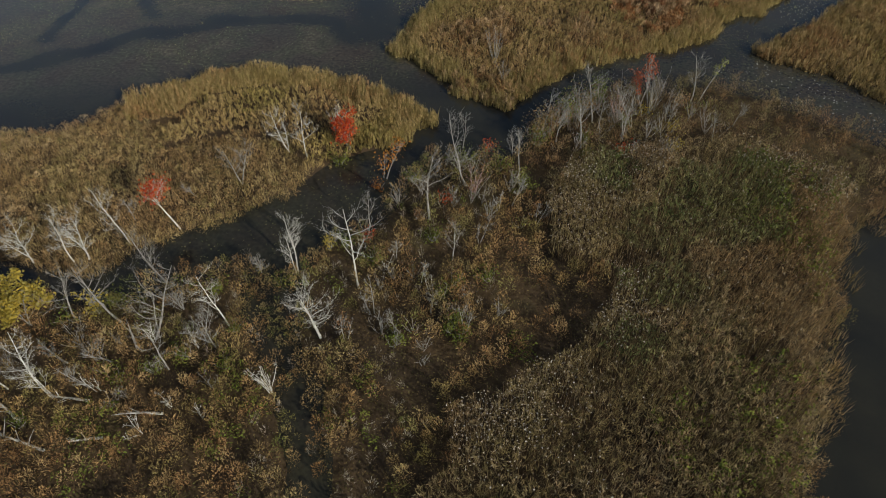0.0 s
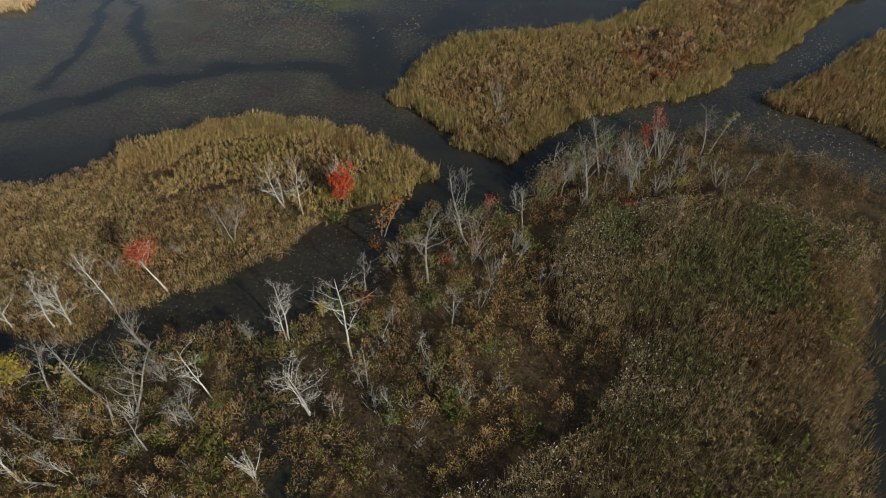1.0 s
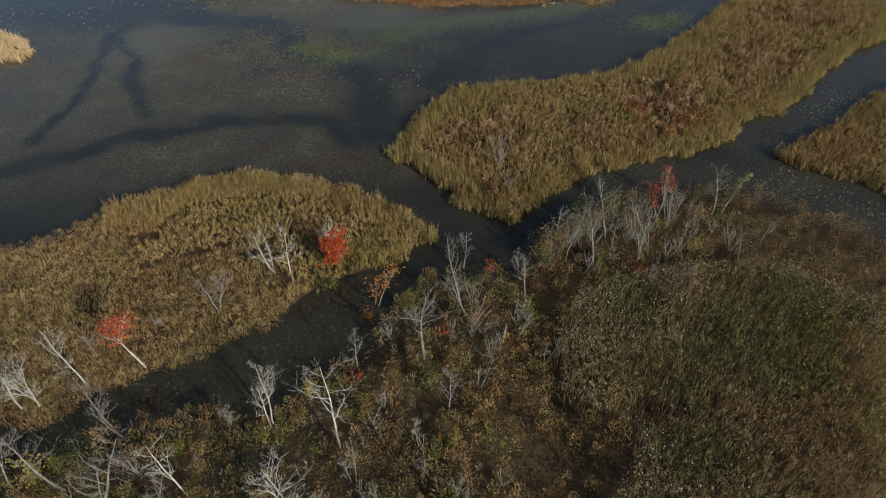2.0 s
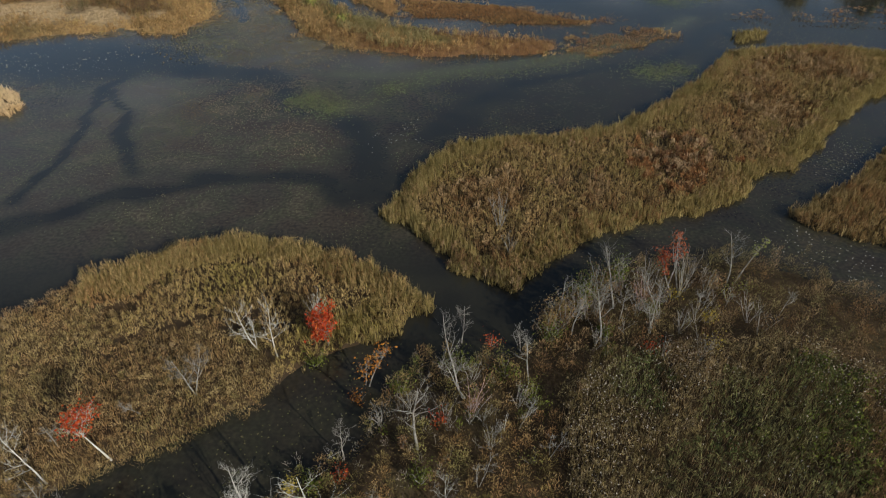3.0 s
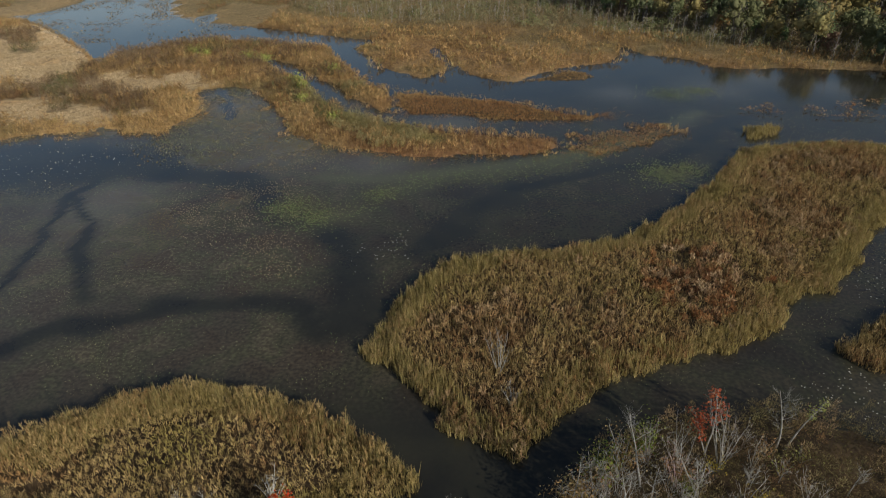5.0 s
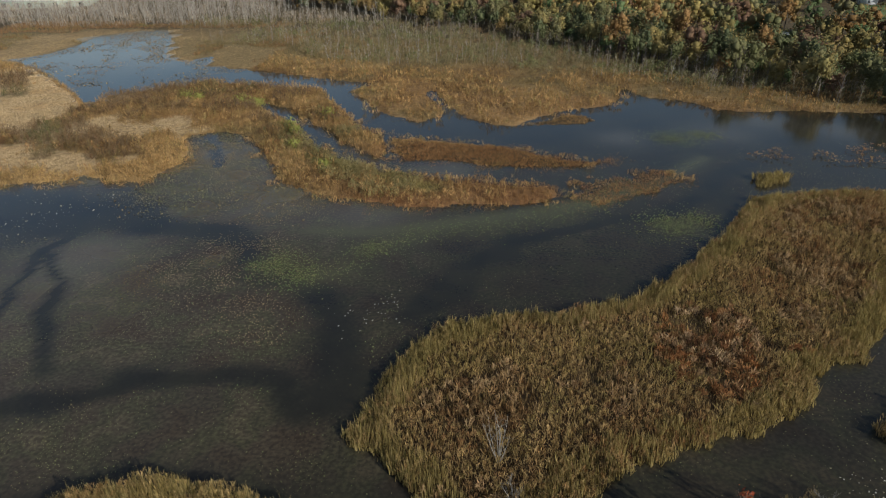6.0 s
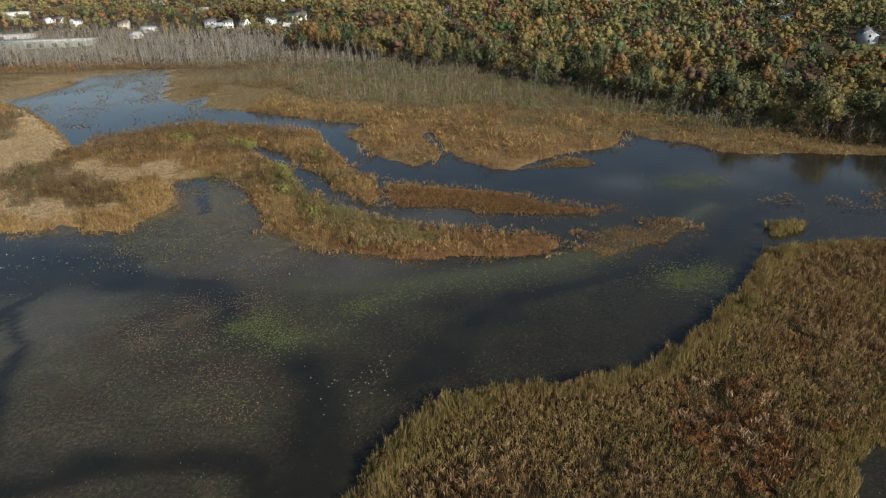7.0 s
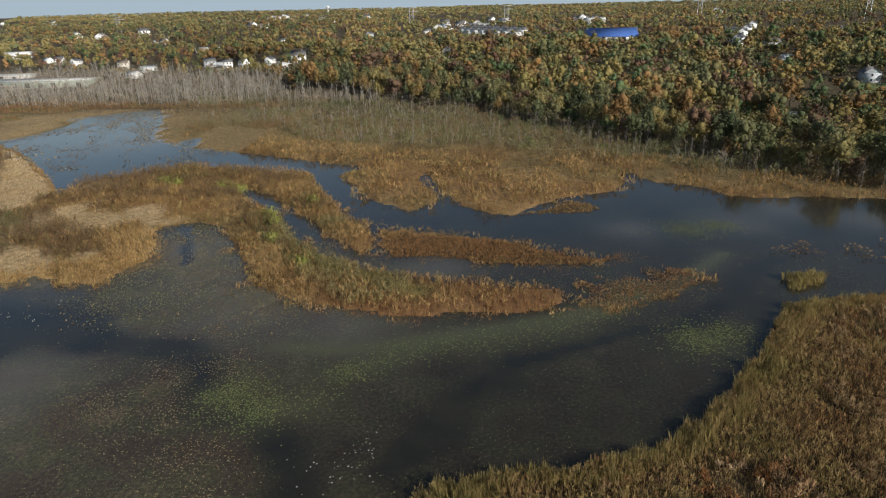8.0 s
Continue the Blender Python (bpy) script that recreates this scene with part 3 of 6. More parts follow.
def clumps(name, label, keep, box, step, radius, high, leaves, size, palette, cell=7.0, seed=1.0, lift=0.0, slim=0.35, category="reeds", gaps=0.0, rise_with=2.6, up=0.25, swell=0.9, seen=True):
    """Rounded tufts of leaves that spread from their middle, with dark gaps between; each tuft has its own colour and height."""
    x, y = scatter(*box, step, lambda a, b: (in_view(a, b) | (not seen)) & keep(a, b) & (vnoise(a, b, rise_with, seed + 9) > gaps))
    n = len(x)
    col = pick(x, y, palette, cell, seed)
    tall = RNG.uniform(0.6, 1.25, n) * (1 - swell / 2 + swell * vnoise(x, y, rise_with, seed + 9))
    r = np.repeat(np.arange(n), leaves)
    m = len(r)
    rad, hh = (radius * RNG.uniform(0.65, 1.35, n))[r], (high * tall)[r]
    a, w = RNG.uniform(0, 2 * np.pi, m), RNG.random(m) ** 0.7
    q = np.sqrt(RNG.random(m)) * np.sqrt(1 - (w * 0.9) ** 2)
    px, py = x[r] + np.cos(a) * rad * q, y[r] + np.sin(a) * rad * q
    pz = np.maximum(ground_height(px, py), 0) + lift * (0.8 + 0.4 * vnoise(px, py, 2.6, seed + 9)) + hh * w
    out = np.stack([np.cos(a) * q, np.sin(a) * q, up + w], 1) + RNG.normal(0, 0.35, (m, 3))
    out /= np.linalg.norm(out, axis=1, keepdims=True)
    # Each leaf points outwards and is slim; its face turns any way round that line.
    side = np.cross(out, RNG.normal(0, 1, (m, 3)))
    side /= np.linalg.norm(side, axis=1, keepdims=True) + 1e-6
    s = (size * RNG.uniform(0.55, 1.45, m))[:, None]
    c = np.stack([px, py, pz], 1)
    droop = np.zeros((m, 3))
    droop[:, 2] = -0.28
    v = np.stack([c - out * s * 0.5, c + side * s * slim * 0.5, c + (out + droop) * s * 0.6, c - side * s * slim * 0.5], 1)
    k = np.arange(m)[:, None] * 4
    f = np.concatenate([k + np.array([[0, 1, 3]]), k + np.array([[3, 1, 2]])])
    return tagged(link(name, v.reshape(-1, 3), f, TUFT, tint=np.repeat(col[r], 4, axis=0)), label, category, kind="stuff")


OLIVE_TAN = [(0.21, 0.17, 0.065), (0.28, 0.205, 0.085), (0.36, 0.255, 0.12), (0.31, 0.195, 0.092), (0.25, 0.135, 0.062)]
BROWNED = [(0.17, 0.095, 0.045), (0.28, 0.175, 0.085), (0.37, 0.26, 0.145), (0.25, 0.145, 0.072)]
RUSTED = [(0.25, 0.115, 0.05), (0.3, 0.155, 0.07), (0.42, 0.3, 0.18), (0.2, 0.1, 0.05)]
GOLDEN = [(0.28, 0.225, 0.075), (0.35, 0.26, 0.1), (0.4, 0.29, 0.13), (0.36, 0.245, 0.11), (0.3, 0.18, 0.08)]
DRY_TALL = [(0.16, 0.125, 0.055), (0.24, 0.18, 0.085), (0.3, 0.23, 0.13), (0.25, 0.165, 0.08), (0.21, 0.135, 0.065)]
GREEN_TALL = [(0.1, 0.115, 0.042), (0.145, 0.15, 0.058), (0.2, 0.18, 0.08), (0.15, 0.135, 0.06)]
GREY_MIX = [(0.12, 0.13, 0.037), (0.2, 0.175, 0.058), (0.28, 0.215, 0.1), (0.25, 0.145, 0.06), (0.31, 0.215, 0.095), (0.19, 0.135, 0.058), (0.22, 0.2, 0.07)]
SOUTH_MIX = [(0.18, 0.15, 0.055), (0.25, 0.19, 0.075), (0.3, 0.195, 0.085), (0.25, 0.14, 0.062), (0.35, 0.25, 0.12), (0.21, 0.125, 0.056)]
DUSKY_MIX = [(0.15, 0.13, 0.058), (0.21, 0.145, 0.07), (0.18, 0.155, 0.07), (0.28, 0.2, 0.11), (0.18, 0.108, 0.054), (0.23, 0.14, 0.065)]
CREEKSIDE = [(0.22, 0.195, 0.07), (0.31, 0.24, 0.1), (0.42, 0.315, 0.155), (0.35, 0.225, 0.105), (0.27, 0.17, 0.08)]
RUSSET = [(0.2, 0.125, 0.058), (0.33, 0.22, 0.105), (0.44, 0.325, 0.18), (0.28, 0.19, 0.1), (0.33, 0.185, 0.08)]
MID_BOX, WEST_BOX, TALL_BOX = (-15, 95, 72, 166), (-90, 0, 36, 86), (-6, 60, 8, 84)

# Standing stems first, then the leafy tufts over them.
bed_of("reed_bed", "tan reed stems covering a low marsh island", lambda x, y: (mid(x, y) > 0) & ~fringe(x, y, mid(x, y)), MID_BOX, 0.5, 5, 1.0, 0.08, 0.26, 0.2, REED, None, relief=1.2, amp=0.8, fine=True)
bed_of("reed_bed", "yellow-green reeds along the bank of the middle island", lambda x, y: (mid(x, y) > -0.2) & fringe(x, y, mid(x, y)),
       MID_BOX, 0.42, 9, 1.35, 0.085, 0.28, 0.16, REED_EDGE, WIND, relief=1.2, amp=0.9, fine=True)
bed_of("reed_bed", "golden reeds on the rounded end of the west island", lambda x, y: (west(x, y) > -0.1) & (west(x, y) < 3.5 + 3 * vnoise(x, y, 4.0, 97.0)) & (y > 64) & high_side(x, y), WEST_BOX, 0.42, 9, 1.6, 0.075, 0.26, 0.15, REED_EDGE, None, relief=1.2, amp=0.9, fine=True)
bed_of("sedge_bed", "fine tan sedge stems on the creek side of the west island", lambda x, y: (west(x, y) > -0.2) & ~high_side(x, y), WEST_BOX, 0.5, 7, 0.85, 0.05, 0.3, 0.35, REED, WIND, "sedge", relief=1.8, amp=0.9, fine=True)
bed_of("reed_bed", "tan reeds on the pointed east island", lambda x, y: (east(x, y) > 0) & in_view(x * 1.1, y), (40, 100, 64, 128), 0.5, 7, 1.2, 0.1, 0.3, 0.18, REED, WIND, relief=1.3, amp=0.8, fine=True)
tall_in = lambda x, y: inner(x, y, TALL_REEDS) + (vnoise(x, y, 4.0, 5.0) - 0.5) * 3.0
tall_here = lambda x, y: (tall_in(x, y) > 0) & (main(x, y) > 0) & (y > 12)
bed_of("tall_reed_bed", "tall dull olive-brown reeds with pale plumes", tall_here, TALL_BOX, 0.5, 4, 2.1, 0.06, 0.26, 0.16, TALL, None, relief=1.3, amp=0.7, fine=True)

clumps("reed_tops", "olive and tan reed tufts on the middle island", lambda x, y: (mid(x, y) > 0.1) & ~rusty(x, y) & ~browned(x, y), MID_BOX, 0.65, 0.4, 0.95, 24, 0.5, OLIVE_TAN, 11, 1.0, 0.3, 0.1, up=0.9, swell=0.95)
clumps("reed_tops", "brown withered reed tufts in tangles on the middle island", lambda x, y: (mid(x, y) > 0.1) & ~rusty(x, y) & browned(x, y), MID_BOX, 0.85, 0.55, 1.15, 30, 0.62, BROWNED, 4, 2.0, 0.1, 0.13, gaps=0.25, up=0.5, swell=1.2)
clumps("reed_tops", "flattened rust-brown reed tufts on the middle island", lambda x, y: (mid(x, y) > 0.1) & rusty(x, y), MID_BOX, 1.1, 0.72, 1.3, 52, 0.6, RUSTED, 3, 3.0, 0.0, 0.16, gaps=0.28, up=0.5, swell=1.3)
clumps("reed_tops", "golden and olive reed tufts on the west island", lambda x, y: (west(x, y) > 0) & high_side(x, y) & ~russet(x, y), WEST_BOX, 0.5, 0.33, 0.85, 16, 0.55, GOLDEN, 9, 4.0, 0.85, 0.085, up=1.1, swell=1.3)
clumps("sedge_tufts", "brown and tan sedge tufts along the creek side of the west island", lambda x, y: (west(x, y) > -0.2) & ~high_side(x, y) & ~russet(x, y), WEST_BOX, 0.8, 0.6, 0.95, 50, 0.32, CREEKSIDE, 7, 5.0, 0.05, 0.1, "sedge", 0.1, up=0.6, swell=1.1)
clumps("sedge_tufts", "russet sedge tufts on the west island", lambda x, y: (west(x, y) > 0) & russet(x, y), WEST_BOX, 0.85, 0.62, 0.95, 50, 0.34, RUSSET, 6, 6.0, 0.05, 0.1, "sedge", 0.1, up=0.5, swell=1.1)
clumps("reed_tops", "tan reed tufts on the east island", lambda x, y: (east(x, y) > 0) & in_view(x * 1.1, y), (40, 100, 64, 128), 0.78, 0.46, 0.95, 20, 0.55, OLIVE_TAN, 8, 7.0, 0.3, 0.1, up=1.0, swell=1.1)
GREEN_REEDS = [(29, 51, 6), (34, 57, 6), (22, 47, 5), (20, 41, 4.5), (27, 56, 6), (19, 59, 5), (17, 34, 3.5), (36, 61, 4)]
PLUMED = [(13, 52, 4), (12, 45.5, 3), (15.7, 41, 3.2), (16, 37, 3), (42, 61, 4), (39, 63, 4), (42.7, 57, 3.5), (4.3, 26, 4), (8.5, 29.7, 4), (14, 57, 4), (22, 62, 4)]
still_green = lambda x, y: near(x, y, GREEN_REEDS) + (fnoise(x, y, 4, 81.0) - 0.5) * 1.0 > 0.5
clumps("reed_tops", "dry tan and brown leafy tops of the tall reeds", lambda x, y: tall_here(x, y) & (tall_in(x, y) > 0.2) & ~still_green(x, y), TALL_BOX, 0.56, 0.44, 0.9, 25, 0.42, DRY_TALL, 12, 8.0, 1.8, 0.095, gaps=0.12, rise_with=3.4, up=0.15, swell=1.3)
clumps("reed_tops", "dull green leafy tops of the tall reeds", lambda x, y: tall_here(x, y) & (tall_in(x, y) > 0.2) & still_green(x, y), TALL_BOX, 0.62, 0.48, 1.05, 22, 0.42, GREEN_TALL, 5, 8.0, 1.8, 0.12, gaps=0.2, rise_with=3.4, up=0.5, swell=1.3)
bed_of("reed_bed", "thin reeds standing in the water off the main marsh", lambda x, y: (main(x, y) < 0.2) & (main(x, y) > -2.6 * vnoise(x, y, 3.0, 91.0) ** 1.5) & (x > 20) & (y < 62), (20, 62, 12, 62), 0.55, 4, 1.5, 0.06, 0.3, 0.2, TALL, None, fine=True)

# Pale plumes over the tall reeds.
x, y = scatter(-6, 60, 12, 84, 0.27, lambda a, b: tall_here(a, b) & (0.42 * fnoise(a, b, 13, 2.2) + 0.75 * near(a, b, PLUMED) > RNG.uniform(0.2, 1.0, len(a))))
v, f = flakes(x, y, ground_height(x, y) + 1.9 * (0.8 + 0.4 * vnoise(x, y, 2.6, 17.0)) + 0.95 * (0.45 + 1.1 * vnoise(x, y, 3.4, 17.0)) + RNG.uniform(-0.1, 0.2, len(x)), 0.13, 0.6)
tagged(link("reed_plumes", v, f, PLUME), "pale feathery seed plumes on the tall reeds", "reed plumes", kind="stuff")


def hummocks(name, label, keep, box, step, high, cell, size, mat, category="scrub", lift=0.0, colour=None):
    """A thick carpet of small leaves that rises and falls in rounded clumps."""
    x, y = scatter(*box, step, lambda a, b: in_view(a, b) & keep(a, b))
    bump = lambda a, b: high * (1.25 * vnoise(a, b, cell, 4.0) ** 1.7 + 0.35 * vnoise(a, b, cell * 3.1, 9.0))
    h, e = bump(x, y), cell * 0.15
    out = np.stack([(h - bump(x + e, y)) / e, (h - bump(x, y + e)) / e, np.full(len(x), 0.9)], 1)
    v, f = flakes(x, y, np.maximum(ground_height(x, y), 0) + lift + h * RNG.uniform(0.7, 1.08, len(x)), size, out=out)
    return tagged(link(name, v, f, mat, tint=by_place(v, 4, colour)), label, category, kind="stuff")


# Low leafy scrub in rounded clumps.
def scrub(name, label, keep, box, step, radius, high, leaves, size, mat, z=0.0, category="scrub"):
    x, y = scatter(*box, step, lambda a, b: in_view(a, b) & keep(a, b))
    n = len(x)
    r = np.repeat(np.arange(n), leaves)
    m = len(r)
    rad, hh = (radius * RNG.uniform(0.6, 1.35, n))[r], (high * RNG.uniform(0.6, 1.35, n))[r]
    a, q, w = RNG.uniform(0, 2 * np.pi, m), np.sqrt(RNG.random(m)), RNG.random(m) ** 0.6
    q = q * np.sqrt(1 - (w * 0.85) ** 2)
    px, py = x[r] + np.cos(a) * rad * q, y[r] + np.sin(a) * rad * q
    out = np.stack([px - x[r], py - y[r], w * rad * 0.9], 1)
    v, f = flakes(px, py, np.maximum(ground_height(px, py), 0) + hh * w + z, size, out=out)
    return tagged(link(name, v, f, mat), label, category, kind="stuff")


main_low = lambda x, y: (tall_in(x, y) <= 0.5) & (main(x, y) > 0.3)
low_main = lambda x, y: (tall_in(x, y) <= 0.3) & (main(x, y) > -0.1) & (y > 12)
low_south = lambda x, y: (south(x, y) > -0.1) & (west(x, y) < 0) & (y > 12)
hummocks("leaf_litter", "dark brown low growth under the scrub of the main marsh", low_main, (-22, 64, 8, 84), 0.23, 0.8, 1.4, 0.16, LITTER, "undergrowth")
hummocks("leaf_litter", "dark brown low growth under the scrub of the south marsh", low_south, (-75, -4, 6, 44), 0.23, 0.75, 1.4, 0.16, LITTER, "undergrowth")
grey_side = lambda x, y: np.where(x > -16, 2.5 - x + 0.3 * (y - 45), y - 31) + (fnoise(x, y, 7, 33.0) - 0.5) * 22 > 0    # the grey-olive brush round the dead trees
shade_gap = lambda x, y: (tall_in(x, y) > -0.7 - 1.7 * vnoise(x, y, 4.0, 71.0)) & (y < 44) & (x < 16) & (vnoise(x, y, 5.0, 99.0) > 0.4)    # scrub left out along the foot of the tall reeds, imitating their shadow
low_main_wide = lambda x, y: (tall_in(x, y) <= 0.3) & (main(x, y) > -0.5) & (y > 12) & ~shade_gap(x, y)
low_south_wide = lambda x, y: (south(x, y) > -0.5) & (west(x, y) < 0) & (y > 12)
MAIN_BOX, SOUTH_BOX = (-22, 64, 8, 84), (-75, -4, 6, 44)
dusky = lambda x, y: (x + 0.5 * (y - 60) + (fnoise(x, y, 6, 37.0) - 0.5) * 10 > 9) & (y > 50)    # the dark brown point of the main marsh
clumps("scrub", "dark brown and dull olive scrub on the point of the main marsh", lambda x, y: low_main_wide(x, y) & dusky(x, y), MAIN_BOX, 1.25, 0.85, 2.1, 95, 0.32, DUSKY_MIX, 5, 12.0, 0.0, 0.13, "scrub", 0.3, 2.8, 0.5, 1.5)
for box, here, where in ((MAIN_BOX, low_main_wide, "main marsh"), (SOUTH_BOX, low_south_wide, "south marsh")):
    clumps("scrub", "rust and tan scrub in rounded clumps over the " + where, lambda x, y: here(x, y) & ~grey_side(x, y) & ~dusky(x, y), box, 1.25, 0.85, 2.1, 125, 0.3, SOUTH_MIX, 5, 12.0, 0.0, 0.15, "scrub", 0.32, 2.8, 0.5, 1.4)
    clumps("scrub", "olive and grey-brown scrub round the dead trees of the " + where, lambda x, y: here(x, y) & grey_side(x, y) & ~dusky(x, y), box, 1.3, 0.88, 2.2, 125, 0.3, GREY_MIX, 5, 11.0, 0.0, 0.15, "scrub", 0.35, 3.0, 0.5, 1.4)
    clumps("twig_brush", "fine leafless grey twigs among the scrub of the " + where, lambda x, y: here(x, y) & grey_side(x, y), box, 1.7, 0.5, 1.6, 26, 0.55, [(0.22, 0.19, 0.15), (0.3, 0.26, 0.2), (0.26, 0.2, 0.16)], 6, 18.0, 0.2, 0.05, "twigs", 0.35, 2.6, 0.8)
clumps("sedge_tufts", "low brown and olive sedge growing into the narrow creek", lambda x, y: (land(x, y) < 0.2) & (near(x, y, [(-19.5, 40.5, 2.6), (-17.5, 37, 2.2), (-16, 34, 1.8), (-14, 29.5, 1.2)]) * (0.2 + 1.3 * fnoise(x, y, 2.5, 63.0)) > 0.5), (-26, -8, 24, 46), 0.6, 0.45, 0.8, 40, 0.26, GREY_MIX, 4, 64.0, 0.0, 0.12, "sedge", 0.15, up=0.5, swell=1.2)
behind = lambda x, y: ((main(x, y) > -0.3) | (south(x, y) > -0.3)) & (y <= 13) & (land(x, y) > -0.2)
clumps("scrub", "rust and tan scrub going on to the south", behind, (-75, 60, -26, 13), 2.2, 1.2, 1.6, 26, 0.7, SOUTH_MIX, 6, 12.0, 0.0, 0.25, "scrub", 0.18, 3.0, 0.5, 1.1, False)
scrub("scrub", "low brown scrub on the west island", lambda x, y: (west(x, y) > 0.3) & ~high_side(x, y) & (fnoise(x, y, 6, 1.1) > 0.5),
      (-90, 0, 36, 86), 1.9, 0.7, 1.2, 55, 0.14, SCRUB)
scrub("scrub", "green leaves among the tall reeds", lambda x, y: (tall_in(x, y) > 1) & (fnoise(x, y, 9, 6.6) > 0.6),
      (-6, 60, 8, 84), 1.2, 0.7, 2.9, 24, 0.22, GREEN)
scrub("scrub", "yellow-green bushes in the south marsh", lambda x, y: ((south(x, y) > 0.5) | main_low(x, y)) & (fnoise(x, y, 5, 16.6) > 0.7),
      (-75, 10, 6, 70), 1.3, 0.8, 1.7, 40, 0.17, GREEN)

# Far marsh: tufts grow coarser with distance.
spit = lambda x, y: np.maximum(ragged(SPIT)(x, y), ragged(HOOK)(x, y))
north = ragged(NORTH)
STRAW_SPOTS = [(-98, 174, 7), (-110, 176, 8), (-122, 180, 9), (-86, 177, 4), (-150, 215, 16), (-172, 240, 20), (-128, 238, 8), (-185, 265, 18), (-89, 206, 9), (-97, 201, 9), (-142, 236, 20), (-152, 256, 20), (-80, 199, 6), (-112, 205, 8), (-130, 205, 10), (-118, 196, 9), (-165, 225, 22), (-160, 268, 16), (-140, 222, 12), (-175, 285, 16)]
BRUSH_SPOTS = [(-180, 268, 8), (-174, 259, 7), (-160, 240, 6), (-106, 228, 5), (-105, 245, 8), (-90, 246, 8), (-78, 246, 8), (-122, 238, 8), (-112, 192, 9), (-120, 204, 7), (-113, 233, 11), (-98, 238, 10), (-103, 189, 11), (-120, 219, 8), (-85, 236, 8), (-73, 228, 9), (-60, 213, 8), (-48, 193, 6), (-38, 181, 6), (-64, 240, 8), (-46, 215, 6), (-92, 180, 8), (-125, 190, 9), (-122, 197, 6), (-98, 190, 5), (-92, 188, 5), (-108, 178, 5), (-115, 226, 6), (-102, 216, 5), (-94, 223, 5), (-98, 250, 6), (-79, 223, 6), (-70, 246, 6), (-170, 252, 5), (-55, 199, 5), (-36, 174, 4)]
straw_at = lambda x, y: near(x, y, STRAW_SPOTS) + (fnoise(x, y, 8, 12.0) - 0.5) * 0.9 + 0.1 * smooth((-90 - x) / 20) + RNG.uniform(-0.25, 0.25, len(x)) > 0.45
brush_at = lambda x, y: near(x, y, BRUSH_SPOTS) + (fnoise(x, y, 7, 7.0) - 0.5) * 0.9 > 0.48
inland = lambda x, y: spit(x, y) > 0.4 + 2 * fnoise(x, y, 9, 5.0)
belt = lambda x, y: y + np.where(x > 0, 0.5, 0.1) * x    # distance to the north, along the slant of the shore
flats = lambda x, y: (x < -92) & (y > 270) & (y < 392) & (fnoise(x, y, 22, 2.0) + 0.25 * smooth((40 - north(x, y)) / 30) > 0.55)
OLIVE_RIDGE = [(-58, 215), (-47, 196), (-38, 183), (-28, 171), (-16, 164), (-10, 161)]


def fen_colour(x, y):
    """Colours of the far marsh: gold and brown, rust along the east of the spit, orange on its south shore, olive on its ridge."""
    def lay(c, w, col):
        w = np.clip(w, 0, 1)[:, None]
        return c * (1 - w) + np.array([col]) * w
    c = lay(np.tile((0.25, 0.158, 0.07), (len(x), 1)), smooth((fnoise(x, y, 11, 71.0) - 0.35) / 0.3), (0.37, 0.25, 0.115))
    c = lay(c, 0.7 * smooth((fnoise(x, y, 17, 75.0) - 0.52) / 0.16), (0.22, 0.165, 0.075))
    c = lay(c, 0.85 * smooth((x + 40) / 26) * smooth((202 - y) / 16) * smooth(0.4 + fnoise(x, y, 5, 73.0)), (0.275, 0.145, 0.068))
    c = lay(c, near(x, y, [(-80, 170, 8), (-76, 184, 7), (-90, 167, 8), (-100, 166, 8), (-74, 176, 6), (-84, 190, 6)]), (0.45, 0.295, 0.13))
    c = lay(c, 0.8 * np.exp(-(away(x, y, OLIVE_RIDGE, False)[0] / 3.6) ** 2), (0.23, 0.205, 0.08))
    c = lay(c, 0.75 * (y > 205) * smooth((belt(x, y) - 268 + (fnoise(x, y, 20, 77.0) - 0.5) * 40) / 40), (0.2, 0.165, 0.085))
    return lay(c, 0.5 * (y > 205) * smooth((fnoise(x, y, 26, 79.0) - 0.45) / 0.2) * smooth((275 - belt(x, y)) / 20), (0.34, 0.2, 0.09))


# Dead growth matted on the far ground.
gv = np.empty(len(bpy.data.objects["ground"].data.vertices) * 3, np.float32)
bpy.data.objects["ground"].data.vertices.foreach_get("co", gv)
gx, gy = gv[0::3].astype(float), gv[1::3].astype(float)
cover = np.concatenate([fen_colour(gx, gy) * 0.8, 0.9 * (np.maximum(spit(gx, gy), north(gx, gy)) > -1.0)[:, None] * (gy > 140)[:, None]], 1)
pale = smooth((near(gx, gy, STRAW_SPOTS) + (fnoise(gx, gy, 8, 12.0) - 0.5) * 0.9 + 0.1 * smooth((-90 - gx) / 20) - 0.3) / 0.3) * (spit(gx, gy) > 1.5)
cover[:, :3] = cover[:, :3] * (1 - pale[:, None]) + np.array([[0.37, 0.27, 0.145]]) * pale[:, None]
muddy = (0.85 * flats(gx, gy) * (north(gx, gy) > -0.5))[:, None]
cover[:, :3] = cover[:, :3] * (1 - muddy) + np.where((gx < -178)[:, None], (0.33, 0.24, 0.125), (0.225, 0.165, 0.075)) * muddy
floor = (smooth((belt(gx, gy) - 340) / 40) * (gy > 250))[:, None]
cover[:, :3] = cover[:, :3] * (1 - floor) + np.array([[0.1, 0.078, 0.045]]) * floor
bpy.data.objects["ground"].data.attributes.new("cover", "FLOAT_COLOR", "POINT").data.foreach_set("color", cover.astype(np.float32).ravel())

